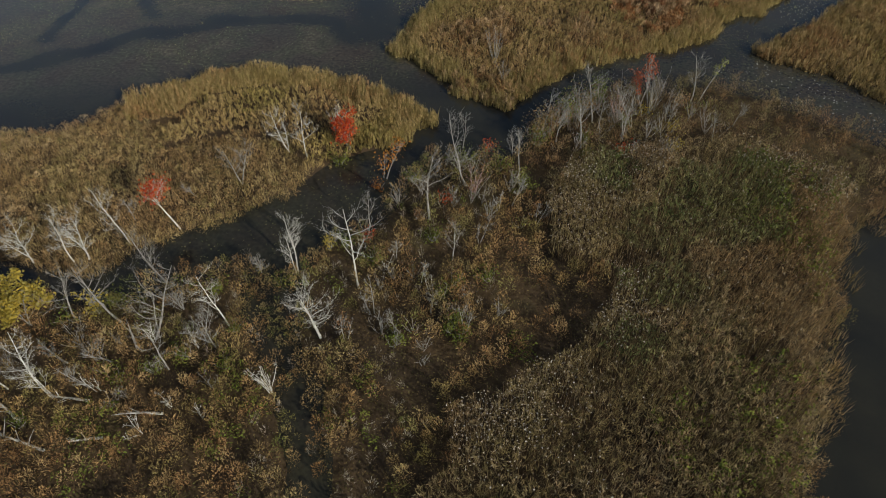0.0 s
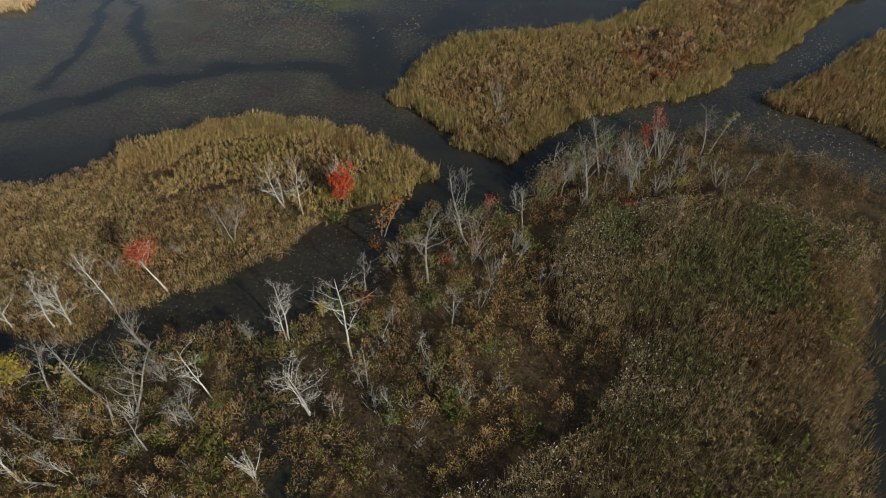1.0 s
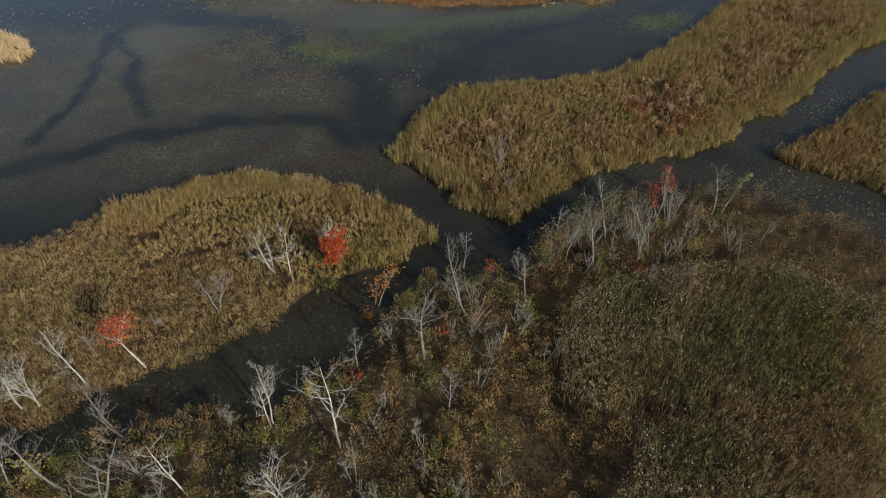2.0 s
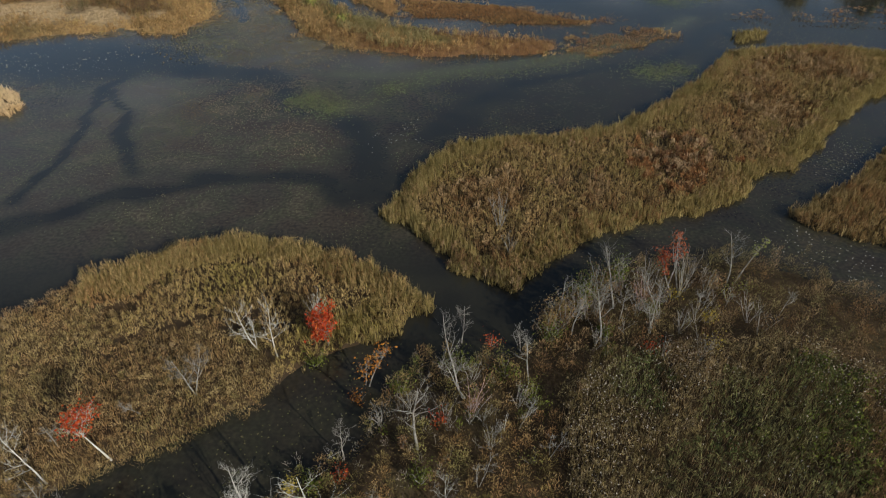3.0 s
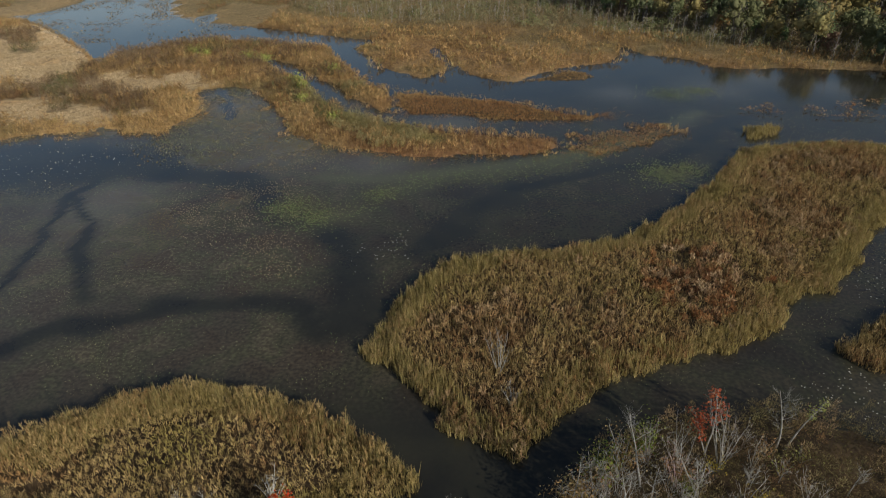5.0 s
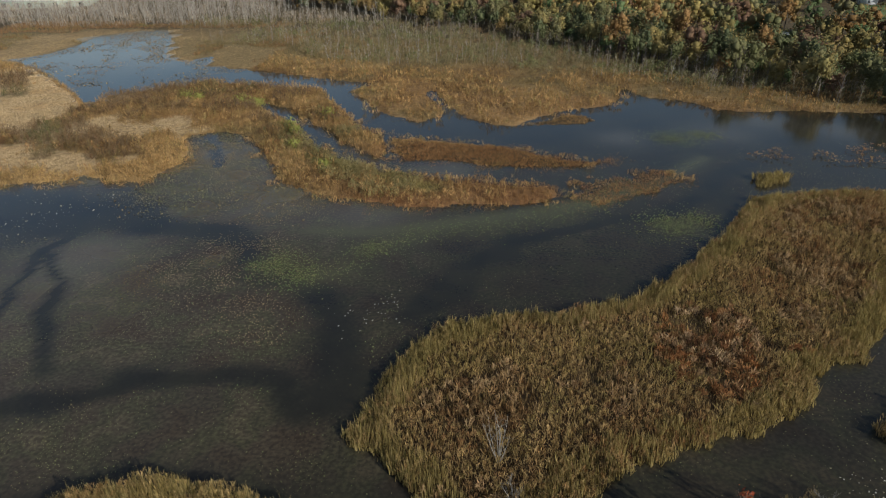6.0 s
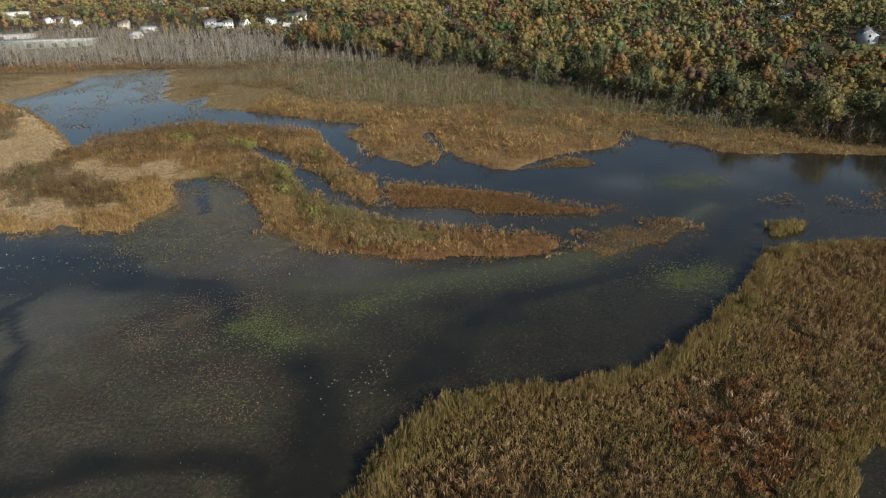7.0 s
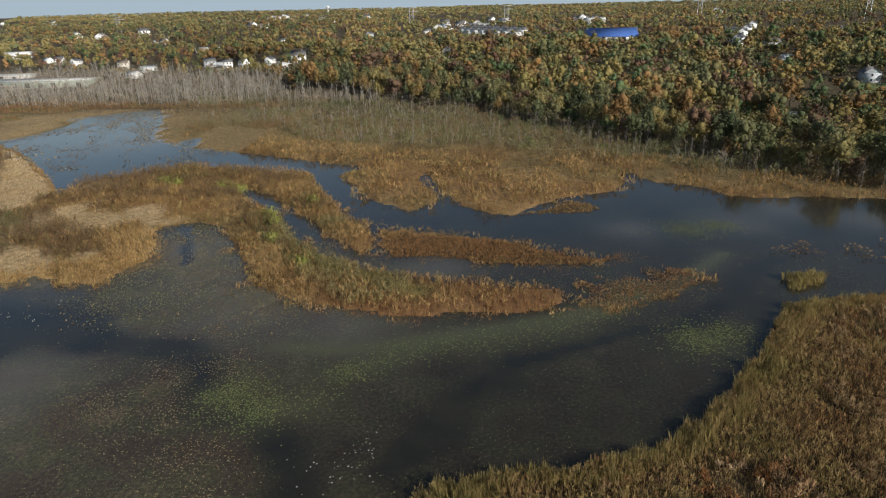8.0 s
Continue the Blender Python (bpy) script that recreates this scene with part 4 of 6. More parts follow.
far_shore = lambda x, y: np.maximum(spit(x, y), np.maximum(ragged(LONG_ISLE)(x, y), ragged(RUST_RAFT)(x, y)))
bed_of("marsh_plants", "thin rust-brown plants standing in the shallows off the spit", lambda x, y: (far_shore(x, y) < 0.2) & (far_shore(x, y) > -6.5 * smooth((fnoise(x, y, 5, 87.0) - 0.42) / 0.3) * RNG.random(len(x))) & (x < 56),
       (-130, 56, 146, 215), 0.6, 4, 0.4, 0.1, 0.4, 0.4, TUFT, None, "marsh plants", fine=True, colour=fen_colour)
bed_of("marsh_grass", "rust and gold marsh grass on the long spit", lambda x, y: (spit(x, y) > 0) & ~(straw_at(x, y) & inland(x, y)),
       (-215, 20, 148, 335), 0.85, 8, 0.85, 0.1, 0.5, 0.25, TUFT, WIND, "marsh grass", relief=2.0, amp=1.2, fine=True, colour=fen_colour)
hummocks("marsh_plants", "rust and gold marsh plants in clumps on the long spit", lambda x, y: (spit(x, y) > -0.2) & ~(straw_at(x, y) & inland(x, y)), (-215, 20, 148, 335), 0.45, 1.5, 2.7, 0.21, TUFT, "marsh plants", colour=fen_colour)
bed_of("marsh_grass", "pale straw grass on the west shore", lambda x, y: (spit(x, y) > 0) & straw_at(x, y) & inland(x, y) & ~brush_at(x, y),
       (-250, 20, 148, 335), 0.7, 6, 0.5, 0.07, 0.5, 0.45, STRAW, WIND, "marsh grass", fine=True)
clumps("brush", "reddish brown and olive brush on the spit", lambda x, y: inland(x, y) & brush_at(x, y), (-215, -20, 150, 285), 1.3, 0.8, 2.3, 26, 0.9,
       [(0.1, 0.105, 0.045), (0.15, 0.125, 0.062), (0.17, 0.1, 0.055), (0.15, 0.11, 0.068), (0.21, 0.14, 0.08)], 12, 15.0, 0.2, 0.08, "brush", 0.1, 5.0, 1.2, 1.1)
bed_of("marsh_grass", "rust marsh plants on a long narrow island", lambda x, y: ragged(LONG_ISLE)(x, y) > 0, (-28, 34, 172, 199), 0.55, 8, 0.6, 0.11, 0.4, 0.3, TUFT, None, "marsh grass", colour=fen_colour)
bed_of("marsh_grass", "rust-red floating plants thinning out into the water", lambda x, y: inner(x, y, RUST_RAFT) + (vnoise(x, y, 3, 2.0) - 0.5) * 6 > 0, (14, 50, 150, 178), 0.55, 7, 0.45, 0.1, 0.4, 0.4, RUST_REED, None, "marsh plants")
bed_of("marsh_grass", "olive reeds on a tiny islet", lambda x, y: ragged(ISLET)(x, y) > 0, (55, 71, 161, 176), 0.5, 8, 1.4, 0.1, 0.28, 0.15, REED_EDGE, WIND, "marsh grass")
bed_of("marsh_grass", "tan reeds on the west islet", lambda x, y: ragged(WEST_ISLET)(x, y) > 0, (-112, -84, 108, 136), 0.6, 7, 1.3, 0.11, 0.28, 0.2, STRAW, WIND, "marsh grass")
bed_of("marsh_grass", "rust marsh plants off the north shore", lambda x, y: ragged(NORTH_RAFT)(x, y) > 0, (8, 34, 206, 224), 0.8, 6, 0.55, 0.14, 0.45, 0.35, TUFT, None, "marsh grass", colour=fen_colour)
bed_of("marsh_grass", "rust and tan marsh grass along the north shore", lambda x, y: (north(x, y) > 0) & (belt(x, y) < 350) & ~flats(x, y),
       (-260, 250, 180, 400), 1.4, 7, 0.85, 0.15, 0.7, 0.25, TUFT, WIND, "marsh grass", relief=3.0, amp=1.2, fine=True, colour=fen_colour)
hummocks("marsh_plants", "rust and tan marsh plants in clumps along the north shore", lambda x, y: (north(x, y) > -0.2) & (belt(x, y) < 335) & ~flats(x, y), (-240, 230, 180, 380), 0.75, 1.5, 3.4, 0.31, TUFT, "marsh plants", colour=fen_colour)
bed_of("marsh_grass", "short tan grass on the mud flats round the pond", lambda x, y: (north(x, y) > 0.5) & flats(x, y),
       (-270, -90, 268, 400), 1.1, 6, 0.35, 0.12, 0.7, 0.5, MUDGRASS, WIND, "marsh grass", fine=True)

# Taller, darker tussocks that break up the marsh and fray its shores.
FEN_TUSSOCK = [(0.16, 0.105, 0.05), (0.25, 0.15, 0.066), (0.36, 0.22, 0.093), (0.46, 0.3, 0.135), (0.24, 0.195, 0.078), (0.32, 0.17, 0.076)]
clumps("marsh_plants", "dark rust and tan tussocks over the long spit", lambda x, y: (spit(x, y) > 0.2) & ~(straw_at(x, y) & inland(x, y)) & (away(x, y, OLIVE_RIDGE, False)[0] > 2.2), (-200, 20, 148, 290), 1.25, 0.6, 1.5, 14, 0.75,
       FEN_TUSSOCK, 4, 41.0, 0.25, 0.12, "marsh plants", 0.42, 4.0, 0.9, 1.2)
clumps("marsh_plants", "rust tussocks standing in the water along the spit and its islands", lambda x, y: (far_shore(x, y) < 0.3) & (far_shore(x, y) > -2.6 * smooth((vnoise(x, y, 3.5, 88.0) - 0.35) / 0.4)), (-130, 56, 146, 215), 0.8, 0.45, 0.8, 9, 0.6,
       FEN_TUSSOCK, 4, 43.0, 0.0, 0.13, "marsh plants", 0.3, 2.5, 0.8, 1.0)
clumps("marsh_plants", "rust and brown tussocks along the north shore", lambda x, y: (north(x, y) > -3.2 * smooth((vnoise(x, y, 5.0, 89.0) - 0.35) / 0.4)) & (north(x, y) < 26) & (belt(x, y) < 300) & ~flats(x, y), (-130, 190, 180, 330), 1.6, 0.75, 1.5, 11, 0.95,
       FEN_TUSSOCK, 5, 47.0, 0.2, 0.14, "marsh plants", 0.4, 5.0, 0.9, 1.2)

# ---- water plants ----
def pads(x, y, r):
    """Lily leaves lying on the water, each slightly tilted, five-cornered with a notch."""
    n = len(x)
    a0 = RNG.uniform(0, 2 * np.pi, n)
    tx, ty = RNG.normal(0, 0.06, n), RNG.normal(0, 0.06, n)
    v = np.empty((n, 6, 3), np.float32)
    for k, q in enumerate((0.15, 1.0, 0.95, 1.0, 0.9, 1.0)):
        a = a0 + (0 if k == 0 else 0.35 + (k - 1) * 1.4)
        ox, oy = np.cos(a) * r * q, np.sin(a) * r * q
        v[:, k] = np.stack([x + ox, y + oy, 0.03 + np.abs(tx * ox + ty * oy) + RNG.uniform(0, 0.03, n)], 1)
    k = np.arange(n)[:, None] * 6
    return v.reshape(-1, 3), np.concatenate([k + np.array([[0, 1, 2]]), k + np.array([[0, 2, 3]]), k + np.array([[0, 3, 4]]), k + np.array([[0, 4, 5]])])


open_water = lambda x, y: in_view(x, y) & (land(x, y) < -0.4)
GREEN_SPOTS = [(-32.5, 127, 4.2), (-28, 124.5, 4), (-35, 127, 2.5), (-17.6, 134, 3), (36, 146, 4.5), (41, 148, 3.5), (49, 198, 5), (57, 201, 4)]
OLIVE_SPOTS = [(-40, 109, 6), (-33, 104, 5), (-47, 108, 5), (-36, 94, 5), (-27, 95, 4), (-76, 118, 8), (-82, 126, 6), (-66, 186, 8), (-58, 172, 9), (-50, 160, 8)]
TAN_SPOTS = [(-42, 131, 4), (-33, 114, 5), (-29, 108, 4), (-66, 188, 7), (-60, 178, 7), (-70, 174, 6), (-55, 170, 7), (-45, 131, 6), (-40, 122, 7), (-50, 124, 6), (-37, 134, 4)]
PALE_SPOTS = [(-14.2, 113, 3.0), (-17, 112.5, 2.2), (-11.5, 113.8, 1.8), (-12, 117, 2.0)]


def thin_pads(x, y):
    w = beds(x, y)[0]
    thick = np.maximum(0.7 * smooth((fnoise(x, y, 8.0, 31.0) - 0.45) / 0.2), near(x, y, OLIVE_SPOTS) * smooth((fnoise(x, y, 3.0, 35.0) - 0.3) / 0.3))
    return open_water(x, y) & (RNG.random(len(x)) < np.minimum(1, 1.5 * w) * (0.1 + 0.95 * thick))


def green_pads(x, y):
    p = np.maximum(near(x, y, GREEN_SPOTS), 0.32 * np.exp(-(away(x, y, GREEN_BAND, False)[0] / 3.5) ** 2) * (0.2 + fnoise(x, y, 4, 2.0)))
    return open_water(x, y) & (RNG.random(len(x)) < 0.95 * p)


x, y = scatter(-120, 112, 80, 215, 0.33, thin_pads)
PAD_MIX = [(0.16, 0.2, 0.075), (0.21, 0.235, 0.1), (0.17, 0.155, 0.08), (0.2, 0.2, 0.09), (0.27, 0.215, 0.11)]
bx, by = scatter(-92, -28, 142, 212, 0.38, lambda a, b: open_water(a, b) & (RNG.random(len(a)) < 3.0 * near(a, b, BAY) * smooth((fnoise(a, b, 6, 19.0) - 0.22) / 0.25) * smooth((away(a, b, LANES[5], False)[0] - 0.6) / 1.6)))
v, f = flakes(bx, by, RNG.uniform(0.03, 0.12, len(bx)), RNG.uniform(0.13, 0.32, len(bx)), out=np.tile((0.0, 0.0, 1.2), (len(bx), 1)))
tagged(link("lily_pads", v, f, TUFT, tint=np.repeat(pick(bx, by, [(0.15, 0.15, 0.075), (0.2, 0.175, 0.095), (0.16, 0.12, 0.07), (0.24, 0.18, 0.1)], 9, 22.0, 0.14), 4, axis=0)), "olive and brown water plants crowding the shallow bay", "water plants", kind="stuff")
v, f = flakes(x, y, np.full(len(x), 0.05), RNG.uniform(0.06, 0.14, len(x)), out=np.tile((0.0, 0.0, 2.5), (len(x), 1)))
tagged(link("lily_pads", v, f, TUFT, tint=np.repeat(pick(x, y, PAD_MIX, 12, 21.0, 0.12), 4, axis=0)), "scattered olive and yellowed lily pads on the dark water", "lily pads", kind="stuff")
x, y = scatter(-60, 80, 105, 215, 0.28, green_pads)
v, f = pads(x, y, RNG.uniform(0.07, 0.17, len(x)))
tagged(link("lily_pads", v, f, PAD_GREEN), "dense bright green lily pads", "lily pads", kind="stuff")
x, y = scatter(-85, -20, 105, 200, 0.4, lambda a, b: open_water(a, b) & (RNG.random(len(a)) < 0.85 * near(a, b, TAN_SPOTS) * fnoise(a, b, 3, 2.0) * 1.6))
v, f = pads(x, y, RNG.uniform(0.06, 0.12, len(x)))
tagged(link("lily_pads", v, f, PAD_TAN), "withered tan lily pads", "lily pads", kind="stuff")
x, y = scatter(-26, -4, 104, 122, 0.55, lambda a, b: open_water(a, b) & (RNG.random(len(a)) < 0.28 * near(a, b, PALE_SPOTS)))
v, f = pads(x, y, RNG.uniform(0.06, 0.14, len(x)))
tagged(link("lily_pads", v, f, PAD_PALE), "pale whitish lily pads turned up by the wind", "lily pads", kind="stuff")
x, y = scatter(-125, -60, 128, 160, 0.8, lambda a, b: open_water(a, b) & (RNG.random(len(a)) < 0.3 * near(a, b, [(-88, 147, 12), (-76, 151, 8), (-100, 143, 12), (-84, 138, 7)]) * smooth((fnoise(a, b, 4, 67.0) - 0.3) / 0.3)))
v, f = flakes(x, y, np.full(len(x), 0.05), RNG.uniform(0.12, 0.26, len(x)), out=np.tile((0.0, 0.0, 1.6), (len(x), 1)))
tagged(link("lily_pads", v, f, PAD_PALE), "scattered pale pads curling up from deep blue water", "lily pads", kind="stuff")
CREEK = [(-36, 41, 3), (-32, 42, 4), (-27, 44, 4), (-23, 46, 4), (-19, 50, 4.5), (-15, 54, 4.5), (-12, 58, 4), (-20, 41, 2.5), (-18, 37, 2)]
x, y = scatter(-44, -6, 28, 66, 0.5, lambda a, b: open_water(a, b) & (RNG.random(len(a)) < 0.38 * near(a, b, CREEK)))
v, f = pads(x, y, RNG.uniform(0.05, 0.11, len(x)))
tagged(link("lily_pads", v, f, PAD), "small yellowed pads floating on the narrow creek", "lily pads", kind="stuff")
EASTERN = [(40, 85, 2.5), (44, 81, 2.5), (47, 78.5, 2.5), (44, 87, 3), (49, 83, 3.5), (53, 79, 3), (57, 76, 3), (62, 112, 4), (58, 108, 4)]
x, y = scatter(38, 72, 70, 118, 0.5, lambda a, b: open_water(a, b) & (RNG.random(len(a)) < 0.4 * near(a, b, EASTERN)))
v, f = pads(x, y, RNG.uniform(0.05, 0.11, len(x)))
tagged(link("lily_pads", v, f, PAD_PALE), "small pale pads on the eastern channel", "lily pads", kind="stuff")
x, y = scatter(55, 125, 174, 200, 1.1, lambda a, b: (inner(a, b, [(62, 184), (75, 192), (120, 196), (120, 178), (71, 180)]) > 0) & (fnoise(a, b, 5, 3.0) > 0.5))
v, f = tuft_blades(x, y, 4, 0.35, 0.3, 0.5, 0.6)
v[:, 2] = np.maximum(v[:, 2] + 0.6, 0.0)
tagged(link("marsh_plants", v, f, RUST_REED), "low rust-brown plants standing in shallow water", "marsh plants", kind="stuff")


x, y = scatter(-205, -95, 245, 395, 1.3, lambda a, b: (land(a, b) < -0.5) & (fnoise(a * 1.0, b * 0.45, 9, 5.0) > 0.55) & (fnoise(a, b, 2.5, 8.0) > 0.45))
v, f = tuft_blades(x, y, 3, 0.3, 0.4, 0.7, 0.8)
v[:, 2] = np.maximum(v[:, 2], 0.02)
tagged(link("pond_plants", v, f, BRUSH), "low brown plants breaking the surface of the pond", "marsh plants", kind="stuff")


x, y = scatter(-208, -95, 255, 395, 1.0, lambda a, b: (land(a, b) < -0.3) & (fnoise(a + 0.4 * b, b * 0.5, 7, 25.0) + 0.25 * smooth((land(a, b) + 9) / 9) + RNG.uniform(-0.12, 0.12, len(a)) > 0.58))
v, f = flakes(x, y, np.full(len(x), 0.04), RNG.uniform(0.3, 0.7, len(x)), out=np.tile((0.0, 0.0, 2.0), (len(x), 1)))
tagged(link("pond_plants", v, f, TUFT, tint=np.repeat(pick(x, y, [(0.17, 0.13, 0.075), (0.24, 0.18, 0.1), (0.3, 0.22, 0.125)], 14, 27.0, 0.12), 4, axis=0)), "brown leaves floating in streaks on the shallow pond", "water plants", kind="stuff")


# ---- trees ----
def limb(bag, pts, radii, sides=5):
    """A tapering round limb along points, added to bag = [verts, tris]."""
    verts, tris = bag
    base = len(verts)
    n = len(pts)
    for k in range(n):
        d = (pts[min(k + 1, n - 1)] - pts[max(k - 1, 0)]).normalized()
        u = d.cross(Vector((0.31, 0.9, 0.12))).normalized()
        w = d.cross(u)
        for s in range(sides):
            a = 2 * math.pi * s / sides
            verts.append(tuple(pts[k] + (u * math.cos(a) + w * math.sin(a)) * radii[k]))
    for k in range(n - 1):
        for s in range(sides):
            a, b = base + k * sides + s, base + k * sides + (s + 1) % sides
            tris.append((a, b, b + sides))
            tris.append((a, b + sides, a + sides))
    for s in range(1, sides - 1):
        tris.append((base + (n - 1) * sides, base + (n - 1) * sides + s, base + (n - 1) * sides + s + 1))


def crooked(rnd, start, way, length, steps, wobble, lift):
    pts, p, d = [start.copy()], start.copy(), way.normalized()
    for _ in range(steps):
        d = (d + Vector((rnd.gauss(0, wobble), rnd.gauss(0, wobble), rnd.gauss(0, wobble * 0.6) + lift))).normalized()
        p = p + d * (length / steps)
        pts.append(p.copy())
    return pts


def tree(name, label, x, y, high, lx=0.0, ly=0.0, seed=1, stems=1, bark=BARK, leaf=None, leaf_size=0.22, leaf_count=260, fullness=1.0, reach=0.42,
         category="tree", group="", leaf_label="", thick=1.0, clear=0.3, puff=0.2):
    """A tree of one or more stems with limbs and twigs; leaf: the leaves left on it."""
    rnd = random.Random(seed)
    z0 = float(ground_height(np.array([x]), np.array([y]))[0])
    root = tagged(new(name), label, category, group)
    root.location = (x, y, z0 - 0.05)
    root.empty_display_size = 0.3
    twigs, tips = [[], []], []
    for s in range(stems):
        fan = 0.0 if stems == 1 else 0.28
        way = Vector((lx / high + rnd.gauss(0, fan), ly / high + rnd.gauss(0, fan), 1))
        h = high * (1.0 if s == 0 else rnd.uniform(0.6, 0.95))
        r0 = (0.018 + 0.011 * h) * thick * (1.0 if stems < 4 else 0.5)
        trunk = crooked(rnd, Vector((rnd.gauss(0, 0.12), rnd.gauss(0, 0.12), 0)) * (stems > 1), way, h * 1.02, 9, 0.055, 0.02)
        bag = [[], []]
        limb(bag, trunk, [r0 * (1 - 0.9 * k / 9) + 0.008 for k in range(10)], 7)
        link("trunk" if stems < 4 else "stem", *bag, bark, root)
        count = max(3, round((9 if stems < 4 else 3) * fullness))
        for q in range(count):
            at = clear + (0.95 - clear) * (q + rnd.random()) / count
            k = min(8, int(at * 9))
            start = trunk[k].lerp(trunk[k + 1], at * 9 - k)
            a = rnd.uniform(0, 2 * math.pi)
            ln = h * reach * (1.15 - at * 0.75) * rnd.uniform(0.6, 1.2)
            out = Vector((math.cos(a), math.sin(a), rnd.uniform(0.35, 1.1)))
            pts = crooked(rnd, start, out, ln, 5, 0.16, 0.09)
            r1 = r0 * (1 - 0.85 * at) * 0.45 + 0.006
            one = [[], []]
            limb(one, pts, [r1 * (1 - 0.8 * j / 5) + 0.004 for j in range(6)], 4)
            for j in range(2 if stems < 4 else 3, 6):
                for _ in range(2 if stems < 4 else 1):
                    b = rnd.uniform(0, 2 * math.pi)
                    side = Vector((math.cos(b), math.sin(b), rnd.uniform(0.2, 0.9))) + out * 0.5
                    tw = crooked(rnd, pts[j], side, ln * rnd.uniform(0.25, 0.5), 3, 0.2, 0.08)
                    limb(twigs, tw, [0.011, 0.009, 0.007, 0.004], 3)
                    tips.extend(tw[1:])
                    for _ in range(3 if stems < 4 else 1):
                        b = rnd.uniform(0, 2 * math.pi)
                        fine = crooked(rnd, tw[rnd.randint(1, 3)], side * 0.6 + Vector((math.cos(b), math.sin(b), 0.4)), ln * rnd.uniform(0.14, 0.3), 1, 0.2, 0.05)
                        limb(twigs, fine, [0.007, 0.003], 3)
                        tips.append(fine[-1])
            tips.append(pts[-1])
            link("limb", *one, bark, root)
    tagged(link("crown", *twigs, bark, root), kind="stuff")
    if leaf:
        pick = np.array([tuple(tips[rnd.randrange(len(tips))]) for _ in range(leaf_count)]) + RNG.normal(0, puff, (leaf_count, 3))
        tagged(link("foliage", *flakes(pick[:, 0], pick[:, 1], pick[:, 2], leaf_size), leaf, root, leaf_label), kind="stuff")
    return root


# Trees on the west island and along its creek: x, y, height, lean.
PALE_TREES = [(-19.4, 61.2, 6.7, -0.2, -0.1), (-22.1, 62.2, 6.1, -0.9, -0.5), (-35.6, 45.1, 7.5, -0.2, -0.3), (-38.9, 42.6, 7.1, -0.4, -0.5),
              (-40.5, 42.1, 6.1, -0.3, -0.7), (-44.9, 42.1, 5.8, -0.1, -0.3), (-21.6, 34.9, 7.1, -0.6, -0.5), (-16.6, 42.4, 7.0, -0.8, -0.3),
              (-9.7, 40.3, 10.4, -0.5, -0.1), (-34.6, 26.0, 7.5, -0.6, -1.4), (-39.0, 26.6, 5.5, -0.1, -0.5), (-12.5, 33.9, 7.6, -0.7, -0.3)]
for k, (x, y, h, lx, ly) in enumerate(PALE_TREES):
    tree("bare_tree", "leafless tree with pale whitish bark standing in the marsh", x, y, h, lx, ly, 100 + k, (1, 2, 1, 2, 1, 2)[k % 6], BARK_PALE,
         group="pale bare trees", thick=0.85, reach=0.44)
GREY_TREES = [(-26.1, 55.6, 5.8, 0.4, 0.2), (-30.7, 52.9, 2.9, -0.7, -0.6), (-36.4, 48.6, 3.2, 0, 0.1), (-27.9, 32.8, 9.7, 0.3, 0.3),
              (-32.1, 34.5, 8.5, -1.1, -1.4), (-36.4, 34.3, 6.0, 0.1, 0.2), (-21.9, 32.4, 6.0, -1.8, -1.3), (-23.4, 33.7, 3.8, 0.4, 0.4),
              (-9.8, 49.5, 4.8, 0, 0.1), (-20.3, 42.1, 3.2, -0.1, -0.1), (-25.5, 29.5, 5.6, -0.2, -0.2), (-0.3, 44.8, 5.6, 0.8, 0), (-29.3, 39.8, 7.5, -1.4, -1.4)]
for k, (x, y, h, lx, ly) in enumerate(GREY_TREES):
    tree("bare_tree", "leafless grey tree with fine twigs beside the creek", x, y, h, lx, ly, 200 + k, 1 + (k % 3 == 0), BARK, group="grey bare trees")
POINT_TREES = [(-3.2, 50.9, 11.2, -0.8, -0.1), (0.8, 57.1, 8.8, -0.9, 0.1), (7.3, 59.7, 6.4, -1.2, 0.2), (6.2, 53.9, 4.7, 0.9, -0.1), (0.1, 65, 6.0, 0, 0),
               (6.6, 64.2, 3.3, -0.9, 0.1), (10.2, 68, 6.5, 0.7, -0.1), (15.3, 65.4, 8.3, -1.4, 0.4), (17.4, 71.5, 8.2, -1.3, 0.4),
               (20.8, 67.4, 7, -0.2, 0), (14.3, 70.9, 4.5, -0.4, 0.1), (17.8, 69.5, 5.1, 0.3, 0), (13, 70.6, 3.5, -0.8, 0.2), (27.6, 72.2, 4, 1.5, -0.8),
               (30.5, 72.8, 2.8, 0.1, -0.1), (36.2, 71.7, 3.5, 0, -0.1), (31.5, 76.6, 7.6, -0.4, 0.3), (22.5, 70.5, 6.0, 0.4, 0.2), (12.2, 66.8, 5.2, 0.2, 0.1)]
for k, (x, y, h, lx, ly) in enumerate(POINT_TREES):
    tree("bare_tree", "leafless grey tree at the edge of the main marsh", x, y, h, lx, ly, 300 + k, 1 + (k % 4 == 1), BARK, group="bare trees on the point",
         reach=0.36, clear=0.35)
